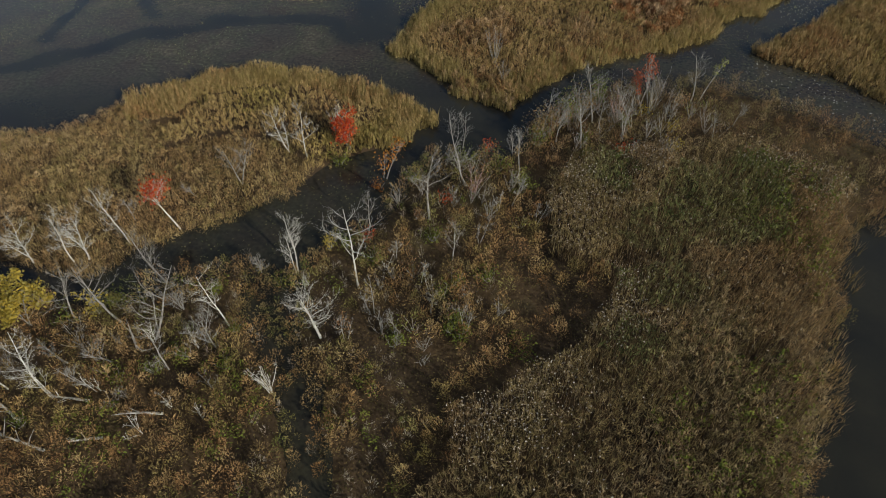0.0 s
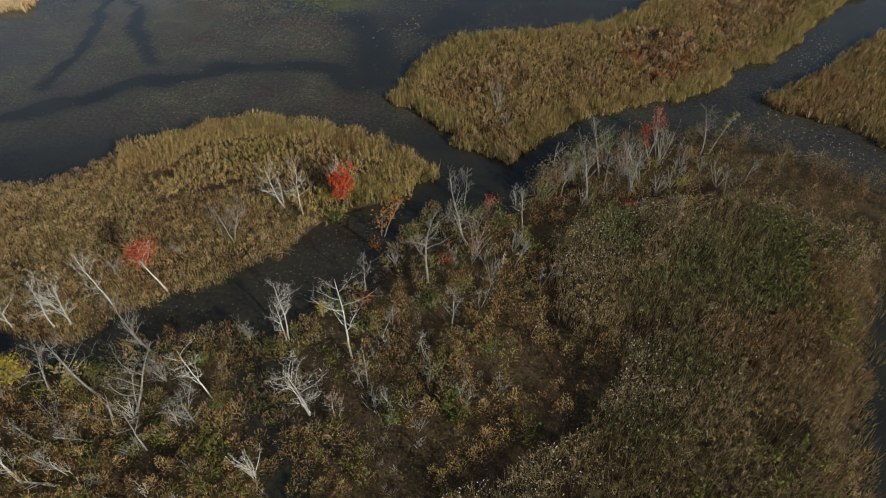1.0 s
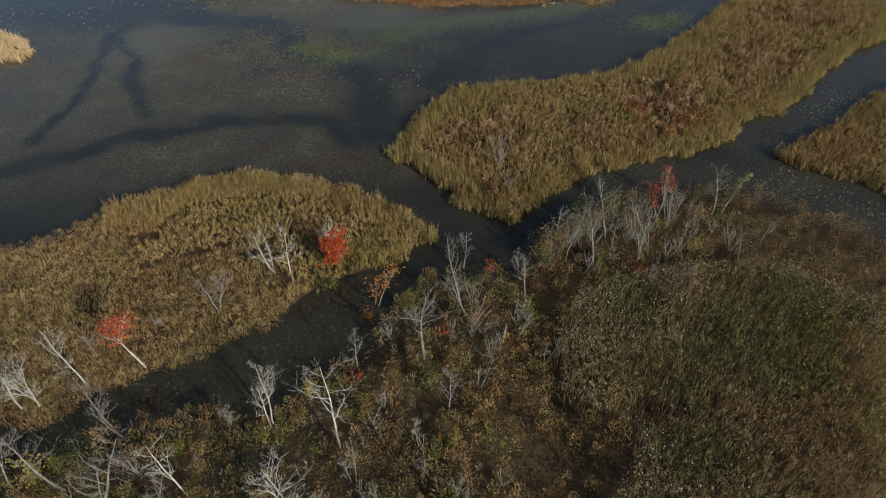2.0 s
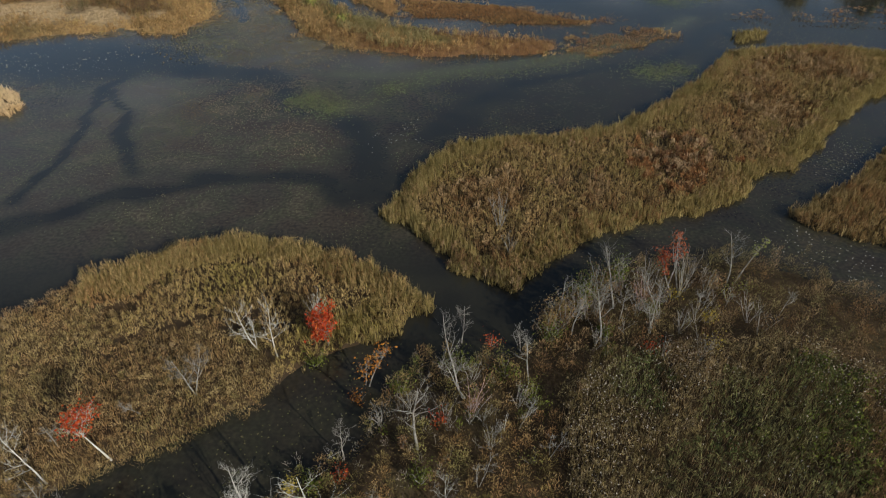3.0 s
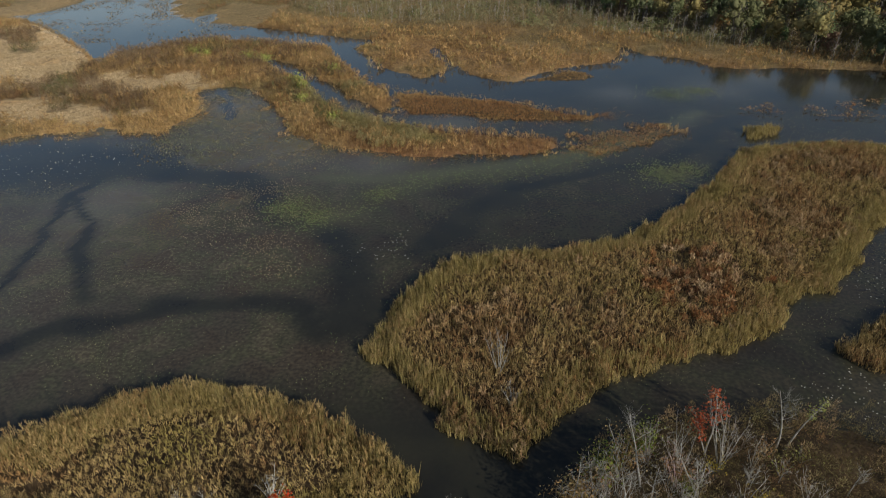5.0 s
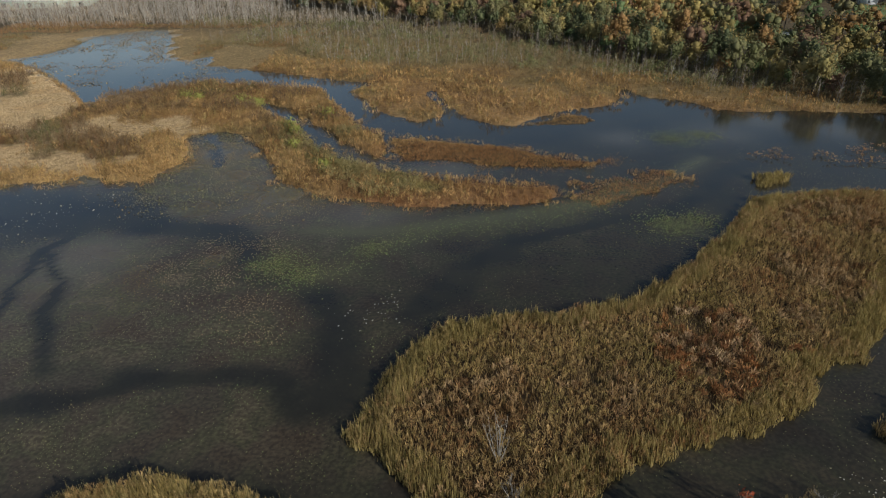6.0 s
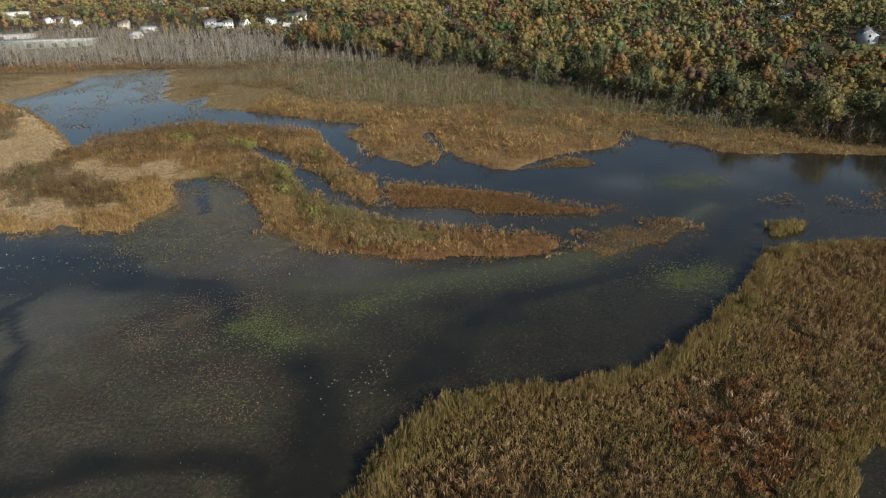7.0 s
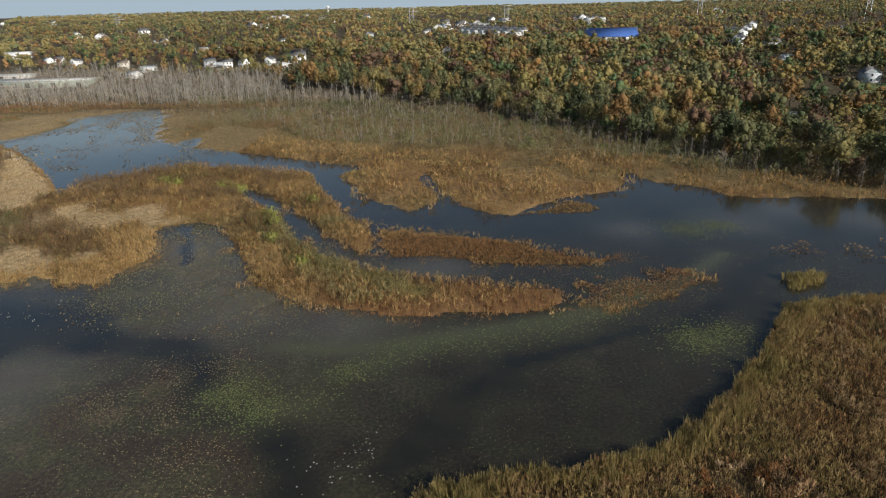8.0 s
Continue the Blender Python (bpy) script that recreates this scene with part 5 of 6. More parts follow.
SAPLINGS = [(-31.9, 27.3, 4.3, -0.7, -1.1), (-35.1, 29.8, 3.5, -0.2, -0.4), (-37.5, 28.1, 3.2, -0.2, -0.4), (-10.1, 34, 3.2, -0.7, -0.2),
            (-3.4, 41.5, 2.9, -0.2, 0), (9, 51.2, 3.1, -0.9, 0.2), (1.5, 35.4, 3.8, -0.6, 0), (-5.1, 35.3, 3, -0.7, -0.1), (-31, 30, 4.4, -0.3, -0.4),
            (-6.5, 44.5, 3.4, 0.2, 0.1), (2.5, 47.5, 3.2, -0.3, 0.2), (-2.0, 37.5, 3.0, 0.1, 0.1), (-8.0, 37.0, 3.6, -0.2, 0.1)]
for k, (x, y, h, lx, ly) in enumerate(SAPLINGS):
    tree("bare_sapling", "small leafless grey sapling among brown scrub", x, y, h, lx, ly, 400 + k, 2, BARK, group="saplings", fullness=0.7)
# Many-stemmed pale shrubs that fan out from the base.
FANS = [(-16.8, 67.3, 4.7, 12), (-15.7, 28, 4.3, 14), (25.4, 74.2, 8.6, 9), (4.1, 86.3, 6, 9), (5.5, 81.1, 3.3, 10), (21.4, 73.5, 4.7, 8), (24.1, 67.9, 4.4, 10),
        (-34.5, 31.5, 3.4, 10), (-26.6, 36.5, 3.6, 9), (-7.0, 53.5, 3.6, 10), (3.6, 51.5, 3.0, 10)]
for k, (x, y, h, n) in enumerate(FANS):
    tree("bare_shrub", "many-stemmed leafless pale shrub fanning out from its base", x, y, h, 0, 0, 500 + k, n, BARK_PALE if k in (0, 1) else BARK, group="bare shrubs",
         category="shrub", clear=0.4, reach=0.3)
rnd = random.Random(55)
late_bushes = []
for k in range(34):
    x, y = (rnd.uniform(-13, 8), rnd.uniform(31, 61)) if k < 20 else (rnd.uniform(-41, -17), rnd.uniform(23, 37))
    if float(land(np.array([x]), np.array([y]))[0]) < 0.6:
        continue
    tree("bare_shrub", "small leafless grey shrub among brown scrub", x, y, rnd.uniform(1.8, 3.2), 0, 0, 530 + k, rnd.choice((4, 5, 6, 8)), rnd.choice((BARK, BARK, BARK_PALE)), group="bare shrubs",
         category="shrub", clear=0.35, reach=0.35)
for k in range(26):
    x, y = (rnd.uniform(8, 33), rnd.uniform(63, 77)) if k < 17 else (rnd.uniform(-8, 7), rnd.uniform(53, 64))
    if float(land(np.array([x]), np.array([y]))[0]) < 0.5:
        continue
    tree("bare_shrub", "twiggy leafless shrub in the thicket on the point", x, y, rnd.uniform(2.6, 4.6), 0, 0, 570 + k, rnd.choice((4, 5, 7)), rnd.choice((BARK, BARK, GREY_WOOD)), group="bare shrubs",
         category="shrub", clear=0.35, reach=0.38)
for k in range(30):
    x, y = (rnd.uniform(8, 34), rnd.uniform(62, 77)) if k < 14 else (rnd.uniform(-12, 8), rnd.uniform(34, 62)) if k < 24 else (rnd.uniform(-42, -18), rnd.uniform(23, 38))
    if float(land(np.array([x]), np.array([y]))[0]) < 0.5:
        continue
    late_bushes.append((x, y, rnd.uniform(0.7, 1.5), rnd.uniform(1.4, 2.6), rnd.choice((0, 0, 1, 2))))
for k, (x, y, h) in enumerate([(11.2, 67.6, 5.2), (12.6, 69.8, 6.0), (14.2, 69.2, 4.6), (15.6, 72.2, 6.2), (18.6, 74.0, 6.0), (21.6, 75.6, 5.6),
                               (27.2, 77.6, 4.8), (9.4, 66.4, 4.4)]):
    tree("bare_shrub", "dense leafless grey shrub along the bank of the point", x, y, h, 0, 0, 640 + k, (5, 6, 5)[k % 3], (TWIG, BARK)[k % 2], group="bare shrubs", category="shrub", clear=0.25, reach=0.42)
for k, (x, y, h) in enumerate([(1.6, 55.0, 5.0), (20.6, 71.6, 5.2)]):
    tree("pink_shrub", "tall shrub of dusty pink twigs with faded red leaves", x, y, h, 0, 0, 660 + k, 7, PINK_BARK, RUST_REED, 0.15, 160, group="pink shrubs", category="shrub", clear=0.2, reach=0.4, leaf_label="faded red leaves")
# Trees that still carry leaves.
tree("red_maple", "small maple in bright red autumn leaf beside the creek", -14.4, 63.5, 5.0, 0.1, 0.1, 601, 3, BARK, RED, 0.22, 1900, 1.2, 0.42, leaf_label="bright red leaves", clear=0.15)
tree("red_maple", "leaning pale maple with a tuft of red leaves", -31.1, 47.9, 5.6, -0.8, -0.6, 602, 1, BARK_PALE, RED, 0.2, 620, 1.0, 0.6, leaf_label="orange-red leaves", clear=0.66, thick=1.3, puff=0.3)
tree("red_maple", "maple with dark red leaves at the water's edge", 24.6, 75.7, 7, 0.1, -0.1, 603, 2, BARK, DARK_RED, 0.22, 620, 1.0, 0.3, leaf_label="dark red leaves", clear=0.4, puff=0.3)
tree("orange_maple", "thin tree with orange leaves beside the dark creek", -9.3, 58.2, 6.2, -0.6, 0.2, 604, 2, BARK, ORANGE, 0.2, 300, 0.8, 0.34, leaf_label="orange leaves", clear=0.45, puff=0.35)
tree("yellow_tree", "broad tree in yellow autumn leaf", -40.6, 33.5, 6.2, -0.4, -0.3, 605, 4, BARK, YELLOW, 0.24, 3000, 1.6, 0.5, leaf_label="yellow leaves", clear=0.25, puff=0.22)
tree("yellow_tree", "small tree with a few yellow leaves", -34.6, 35.6, 3.6, -0.4, -0.2, 606, 2, BARK, YELLOW, 0.22, 260, 0.9, 0.4, leaf_label="yellow leaves")
tree("yellow_tree", "slender tree with yellowing leaves on the point", 32.6, 76.9, 7.6, 0.6, 0.2, 607, 1, BARK, LIME, 0.2, 90, 0.8, 0.25, leaf_label="yellow-green leaves", clear=0.6)


def bush(name, label, x, y, r, high, leaf, seed, count=220, size=0.17, group="bushes"):
    """A leafy bush: stems and a loose dome of leaves."""
    rnd = random.Random(seed)
    z0 = float(ground_height(np.array([x]), np.array([y]))[0])
    root = tagged(new(name), label, "bush", group)
    root.location, root.empty_display_size = (x, y, z0 - 0.05), 0.3
    tips = []
    for _ in range(9):
        a = rnd.uniform(0, 2 * math.pi)
        bag = [[], []]
        pts = crooked(rnd, Vector((math.cos(a) * 0.1, math.sin(a) * 0.1, 0)), Vector((math.cos(a) * r / high * 0.9, math.sin(a) * r / high * 0.9, 1)), high * rnd.uniform(0.7, 1.05), 5, 0.14, 0.02)
        limb(bag, pts, [0.035, 0.03, 0.024, 0.018, 0.012, 0.006], 4)
        link("stem", *bag, BARK, root)
        tips += pts[2:]
    pick = np.array([tuple(tips[rnd.randrange(len(tips))]) for _ in range(count)]) + RNG.normal(0, 1, (count, 3)) * np.array([r, r, high * 0.7]) * 0.27
    pick[:, 2] = np.maximum(pick[:, 2], 0.15)
    out = pick - np.array([0, 0, high * 0.45])
    tagged(link("foliage", *flakes(pick[:, 0], pick[:, 1], pick[:, 2], size, out=out), leaf, root), kind="stuff")
    return root


RED_BUSHES = [(-1.6, 54.1, 0.9, 1.8), (-4.7, 51, 0.6, 1.5), (3.4, 65, 0.9, 2.6), (20.4, 64.7, 1.0, 2.2), (-10.3, 35.3, 1.0, 1.8), (20.9, 68.2, 0.7, 2.0), (15.7, 67.8, 0.8, 2.4),
              (-9.7, 47.3, 0.5, 1.6), (36, 64.5, 0.6, 2.6), (-37.0, 30.5, 0.9, 1.5)]
for k, (x, y, r, h) in enumerate(RED_BUSHES):
    bush("red_bush", "low bush with dull red autumn leaves", x, y, r, h, RED if k in (0, 2, 3, 7) else RUST_REED, 700 + k, 150, 0.15, "red bushes")
YELLOW_BUSHES = [(-13.7, 45.7, 0.9, 2.2), (26.8, 65.5, 1.4, 2.8), (24.4, 73.4, 0.9, 2.4), (27.5, 69.9, 0.9, 2.2), (-9.9, 56.2, 0.7, 1.8)]
for k, (x, y, r, h) in enumerate(YELLOW_BUSHES):
    bush("yellow_bush", "bush with mustard yellow leaves", x, y, r, h, YELLOW if k != 4 else ORANGE, 720 + k, 200, 0.16, "yellow bushes")
OLIVE_BUSHES = [(0.3, 60.8, 1.9, 3.2), (9.8, 65.7, 2.0, 3.0), (-15.2, 60.6, 1.2, 2.0), (0.7, 34.7, 1.6, 2.0), (-5.2, 34.3, 1.3, 1.9), (4.8, 60.2, 1.5, 2.6), (-5.6, 57.5, 1.3, 2.4),
                (7.5, 57, 1.6, 2.4), (-2.5, 47.5, 1.4, 2.2), (-8.5, 44, 1.3, 2.0), (3.5, 42, 1.5, 2.2), (-24.5, 31.0, 1.4, 1.9), (-29.5, 28, 1.5, 1.8), (-20.5, 30.0, 1.5, 2.0),
                (-17.5, 40.5, 1.2, 1.8), (-24.0, 39.0, 1.3, 1.7), (-33.5, 37.0, 1.2, 1.6), (-12.0, 46.5, 1.2, 1.9)]
for k, (x, y, r, h) in enumerate(OLIVE_BUSHES):
    bush("olive_bush", "rounded bush with olive-green leaves", x, y, r, h, GREEN, 740 + k, 330, 0.18, "olive bushes")
for k, (x, y, r, h, c) in enumerate(late_bushes):
    bush(("olive_bush", "rust_bush", "yellow_bush")[c], ("bush with dull olive leaves in the thicket", "bush with rusty brown leaves in the thicket", "bush with thin yellow-green leaves")[c],
         x, y, r, h, (GREEN, RUST_REED, LIME)[c], 810 + k, (240, 220, 90)[c], 0.16, "thicket bushes")
BANK_BUSHES = [(11.4, 69.2, 1.7, 4.2), (13.4, 71.4, 1.6, 4.6), (15.8, 73.2, 1.7, 4.4), (18.4, 75.0, 1.6, 4.2), (9.6, 67.4, 1.5, 3.6)]
for k, (x, y, r, h) in enumerate(BANK_BUSHES):
    bush("olive_bush", "dense dull olive bush shading the bank of the channel", x, y, r, h, GREEN if k % 2 else SCRUB, 860 + k, 620, 0.2, "olive bushes")
LIME_BUSHES = [(-97, 236, 3.2, 3.2), (-93, 235, 2.4, 2.6), (-77, 230, 2.8, 3.2), (-71, 228, 3, 3), (-53, 204, 2.4, 2.8), (-50, 199, 2, 2.4), (-47, 187, 1.8, 2.2), (-36, 173, 1.8, 2), (-45, 216, 2.2, 2.6)]
for k, (x, y, r, h) in enumerate(LIME_BUSHES):
    bush("lime_bush", "bright yellow-green bush on the marsh spit", x, y, r, h, LIME, 780 + k, 300, 0.4, "lime bushes")


def log(label, x, y, length, turn, seed):
    """A dead trunk lying in the scrub with a few broken limbs."""
    rnd = random.Random(seed)
    root = tagged(new("fallen_log"), label, "log", "fallen logs")
    root.location = (x, y, float(ground_height(np.array([x]), np.array([y]))[0]) + 0.9)
    way = Vector((math.cos(turn), math.sin(turn), 0.12))
    pts = crooked(rnd, Vector((0, 0, -0.7)), way, length, 6, 0.05, 0.0)
    bag = [[], []]
    limb(bag, pts, [0.13, 0.12, 0.11, 0.10, 0.08, 0.06, 0.04], 7)
    link("trunk", *bag, BARK_PALE, root)
    for j in (2, 3, 4, 5, 5):
        one = [[], []]
        b = rnd.uniform(0, 2 * math.pi)
        limb(one, crooked(rnd, pts[j], Vector((math.cos(b), math.sin(b), 0.5)) + way, length * rnd.uniform(0.2, 0.4), 3, 0.15, 0.05), [0.05, 0.035, 0.02, 0.01], 4)
        link("limb", *one, BARK_PALE, root)


for k, (x, y, n, turn) in enumerate([(-24.3, 25, 3.6, 3.1), (-31.2, 25.8, 3, 3.1), (-32.8, 21.1, 4.4, 2.9), (-29.1, 31.4, 3.3, 2.3), (-36.2, 23.5, 4.0, 2.6), (-28.5, 22.5, 2.6, 3.4)]):
    log("bleached dead trunk lying in brown scrub", x, y, n, turn, 800 + k)

# ---- far brush, woods and hills ----
clumps("brush", "olive reeds and brush on the spit", lambda x, y: (spit(x, y) > 0.8) & (near(x, y, [(-20, 163, 9), (-30, 170, 7), (-46, 190, 6), (-37, 200, 5)]) > 0.45),
       (-60, 0, 150, 215), 1.0, 0.6, 1.5, 28, 0.5, [(0.18, 0.16, 0.07), (0.27, 0.225, 0.11), (0.23, 0.165, 0.08)], 6, 19.0, 0.2, 0.16, "brush", 0.1, up=0.8)
shrub_belt = lambda x, y: (north(x, y) > 4) & (belt(x, y) + (fnoise(x, y, 30, 9.0) - 0.5) * 60 > 280) & (belt(x, y) < 400) & (x > -170) & ~flats(x, y) & (belt(x, y) > 286 + 40 * smooth((-60 - x) / 40))
bed_of("thicket", "grey-green leafless thicket in front of the woods", shrub_belt, (-170, 230, 190, 420), 1.9, 4, 1.7, 0.12, 0.9, 0.22, THICKET, None, "brush", relief=4.0, amp=1.3, fine=True)
clumps("thicket", "rounded grey-green and tan bushes in front of the woods", shrub_belt, (-170, 230, 190, 420), 3.7, 1.9, 3.3, 38, 0.62,
       [(0.13, 0.14, 0.062), (0.18, 0.185, 0.085), (0.24, 0.215, 0.12), (0.2, 0.165, 0.095), (0.24, 0.155, 0.085), (0.16, 0.168, 0.078)], 16, 14.0, 0.2, 0.4, "brush", 0.25, 9.0)
bed_of("brush", "brown brush around the north pond", lambda x, y: (north(x, y) > 2) & (x <= -90) & ~flats(x, y) & (fnoise(x, y, 25, 3.0) > 0.45) & (y < 420),
       (-330, -90, 262, 440), 1.7, 7, 1.3, 0.24, 0.8, 0.3, BRUSH, None, "brush")


y_line = lambda x, y: y + np.where(x > 0, 1.22, 0.76) * x - 362


def sticks(a, b, r0, r1):
    """Thin three-sided stems from a to b."""
    n = len(a)
    d = b - a
    d = d / np.linalg.norm(d, axis=1, keepdims=True)
    u = np.cross(d, np.array([[0.3, 0.9, 0.2]]))
    u /= np.linalg.norm(u, axis=1, keepdims=True)
    w = np.cross(d, u)
    v = np.empty((n, 6, 3))
    for s in range(3):
        c, q = math.cos(2.0944 * s), math.sin(2.0944 * s)
        v[:, s], v[:, 3 + s] = a + (u * c + w * q) * r0[:, None], b + (u * c + w * q) * r1[:, None]
    k = np.arange(n)[:, None] * 6
    f = np.concatenate([k + np.array([t]) for t in ([0, 1, 4], [0, 4, 3], [1, 2, 5], [1, 5, 4], [2, 0, 3], [2, 3, 5])])
    return v.reshape(-1, 3), f


def bare_woods(x, y, high, arms=9):
    n = len(x)
    h = high * RNG.uniform(0.4, 1.15, n)
    base = np.stack([x, y, ground_height(x, y) - 0.1], 1)
    top = base + np.stack([RNG.normal(0, 0.5, n), RNG.normal(0, 0.5, n), h], 1)
    parts = [sticks(base, top, 0.011 * h, 0.003 * h)]
    for _ in range(arms):
        t = RNG.uniform(0.3, 0.95, n)[:, None]
        s = base + (top - base) * t
        a = RNG.uniform(0, 2 * np.pi, n)
        ln = h * RNG.uniform(0.15, 0.32, n) * (1.2 - t[:, 0] * 0.6)
        e = s + np.stack([np.cos(a) * ln * 0.7, np.sin(a) * ln * 0.7, ln * 0.9], 1)
        parts.append(sticks(s, e, 0.0065 * h, 0.002 * h))
    return join(*parts)


x, y = scatter(-420, -60, 385, 530, 3.9, lambda a, b: (b + 0.02 * a > 385 + 22 * fnoise(a, b, 40, 1.0)) & (b + 0.3 * (a + 300) < 540 - 60 * (a > -130)) & in_view(a, b))
tagged(link("grey_woods", *bare_woods(x, y, 10.5, 7), GREY_WOOD), "wide belt of leafless pale grey trees behind the pond", "woods", kind="stuff")
# The twig colours are raised as well, to imitate haze.
clumps("twig_brush", "grey-brown leafless twigs filling the belt of bare trees", lambda a, b: (b + 0.02 * a > 378 + 22 * fnoise(a, b, 40, 1.0)) & (b + 0.3 * (a + 300) < 540 - 60 * (a > -130)),
       (-420, -60, 378, 530), 4.2, 1.9, 4.6, 18, 1.5, [(0.25, 0.21, 0.165), (0.34, 0.3, 0.245), (0.33, 0.245, 0.165), (0.4, 0.355, 0.295)], 25, 38.0, 0.6, 0.1, "twigs", 0.1, 8.0, 1.0)
x, y = scatter(-170, 200, 240, 420, 4.6, lambda a, b: shrub_belt(a, b) & in_view(a, b) & (fnoise(a, b, 30, 17.0) > 0.38))
tagged(link("dead_stems", *bare_woods(x, y, 5.5, 6), GREY_WOOD), "thin dead pale stems standing in the brush", "stems", kind="stuff")

x, y = scatter(-110, 200, 230, 420, 7.0, lambda a, b: (np.abs(y_line(a, b)) < 26) & in_view(a, b))
tagged(link("bare_trees", *bare_woods(x, y, 8.0, 9), TWIG), "grey leafless trees along the edge of the woods", "woods", kind="stuff")

# Houses are placed before the woods, which keep clear of them.
WEST_HOUSES = [(-371, 589), (-389, 601), (-340, 566), (-289, 548), (-263, 536), (-263, 515), (-220, 551), (-203, 545), (-190, 546), (-170, 549), (-148, 552),
               (-156, 537), (-371, 776), (-384, 782), (-215, 723), (-469, 921), (-133, 771), (-71, 784)]
ROW_HOUSES = [(-29, 757), (-22, 748), (-15, 741), (-7, 735), (0, 728), (8, 722), (16, 716), (25, 704), (-19, 771), (-11, 764), (-3, 757), (5, 750), (14, 744), (23, 737), (32, 729)]
EAST_HOUSES = [(268, 758), (238, 690), (216, 640), (196, 590), (182, 550), (207, 555), (184, 474), (300, 645), (330, 657), (189, 390), (300, 965), (125, 1060), (140, 1069), (155, 1075), (-32, 552)]
FAR_HOUSES = [(-1340, 2451), (-1300, 2440), (-1260, 2460), (-1282, 1701), (-372, 1058), (-356, 1064), (-549, 1710), (-530, 1735), (-613, 2087), (-570, 2060), (-68, 1015), (-45, 1045), (-22, 1058),
              (-1, 1084), (20, 1100), (-318, 1361), (-271, 1478), (-67, 887), (-58, 905), (-40, 919), (-22, 934), (-8, 951), (133, 1052), (134, 985), (149, 994), (-464, 904), (-388, 1545), (-438, 1470), (-608, 1938), (-572, 1733), (418, 1313), (402, 1290), (-505, 872), (-560, 905), (-1069, 1593)]
BIG = [(-325, 497, 17), (-356, 519, 14), (-452, 649, 12), (109, 664, 32), (83, 677, 16), (-265, 658, 14), (64, 325, 5), (125, 324, 5)]
CLEAR = [(x, y, 13) for x, y in WEST_HOUSES + EAST_HOUSES] + [(x, y, 9) for x, y in ROW_HOUSES] + [(x, y, 18) for x, y in FAR_HOUSES] + BIG + [(-166, 595, 18), (180, 368, 12), (230, 720, 16), (222, 690, 10)]


def open_spot(x, y):
    """True where no house, nor the ground before it as seen from the marsh, is near."""
    ok = np.ones(x.shape, bool)
    for hx, hy, r in CLEAR:
        n = math.hypot(hx, hy)
        ux, uy = -hx / n, -hy / n
        along, side = (x - hx) * ux + (y - hy) * uy, np.abs((x - hx) * uy - (y - hy) * ux)
        ok &= ~((along > -r * 0.7) & (along < r * (6.0 if r == 9 else 2.9)) & (side < r * 0.75))
    return ok


def yard(x, y):
    """True a little way off every house."""
    ok = np.ones(x.shape, bool)
    for hx, hy, r in CLEAR:
        ok &= np.hypot(x - hx, y - hy) > r * 0.85
    return ok


PALETTE = 0.95 * np.array([(0.075, 0.085, 0.032), (0.12, 0.12, 0.042), (0.15, 0.135, 0.05), (0.20, 0.155, 0.055), (0.25, 0.185, 0.06), (0.27, 0.19, 0.055), (0.29, 0.145, 0.045),
                    (0.16, 0.075, 0.042), (0.26, 0.155, 0.05), (0.10, 0.135, 0.045), (0.2, 0.165, 0.07), (0.12, 0.125, 0.05)]) + np.array([[0.032, 0.034, 0.03]])

PALETTE = np.array([[1.04, 1.12, 1.14]]) * (PALETTE.mean(0) + 0.9 * (PALETTE - PALETTE.mean(0)))


G = (1 + 5 ** 0.5) / 2
ICO = np.array([(-1, G, 0), (1, G, 0), (-1, -G, 0), (1, -G, 0), (0, -1, G), (0, 1, G), (0, -1, -G), (0, 1, -G), (G, 0, -1), (G, 0, 1), (-G, 0, -1), (-G, 0, 1)]) / (1 + G * G) ** 0.5
ICO_TRIS = np.array([(a, b, c) for a in range(12) for b in range(a + 1, 12) for c in range(b + 1, 12)
                     if all(np.linalg.norm(ICO[i] - ICO[j]) < 1.1 for i, j in ((a, b), (b, c), (a, c)))])
ICO_TRIS = np.array([(a, b, c) if np.dot(np.cross(ICO[b] - ICO[a], ICO[c] - ICO[a]), ICO[a]) > 0 else (a, c, b) for a, b, c in ICO_TRIS])


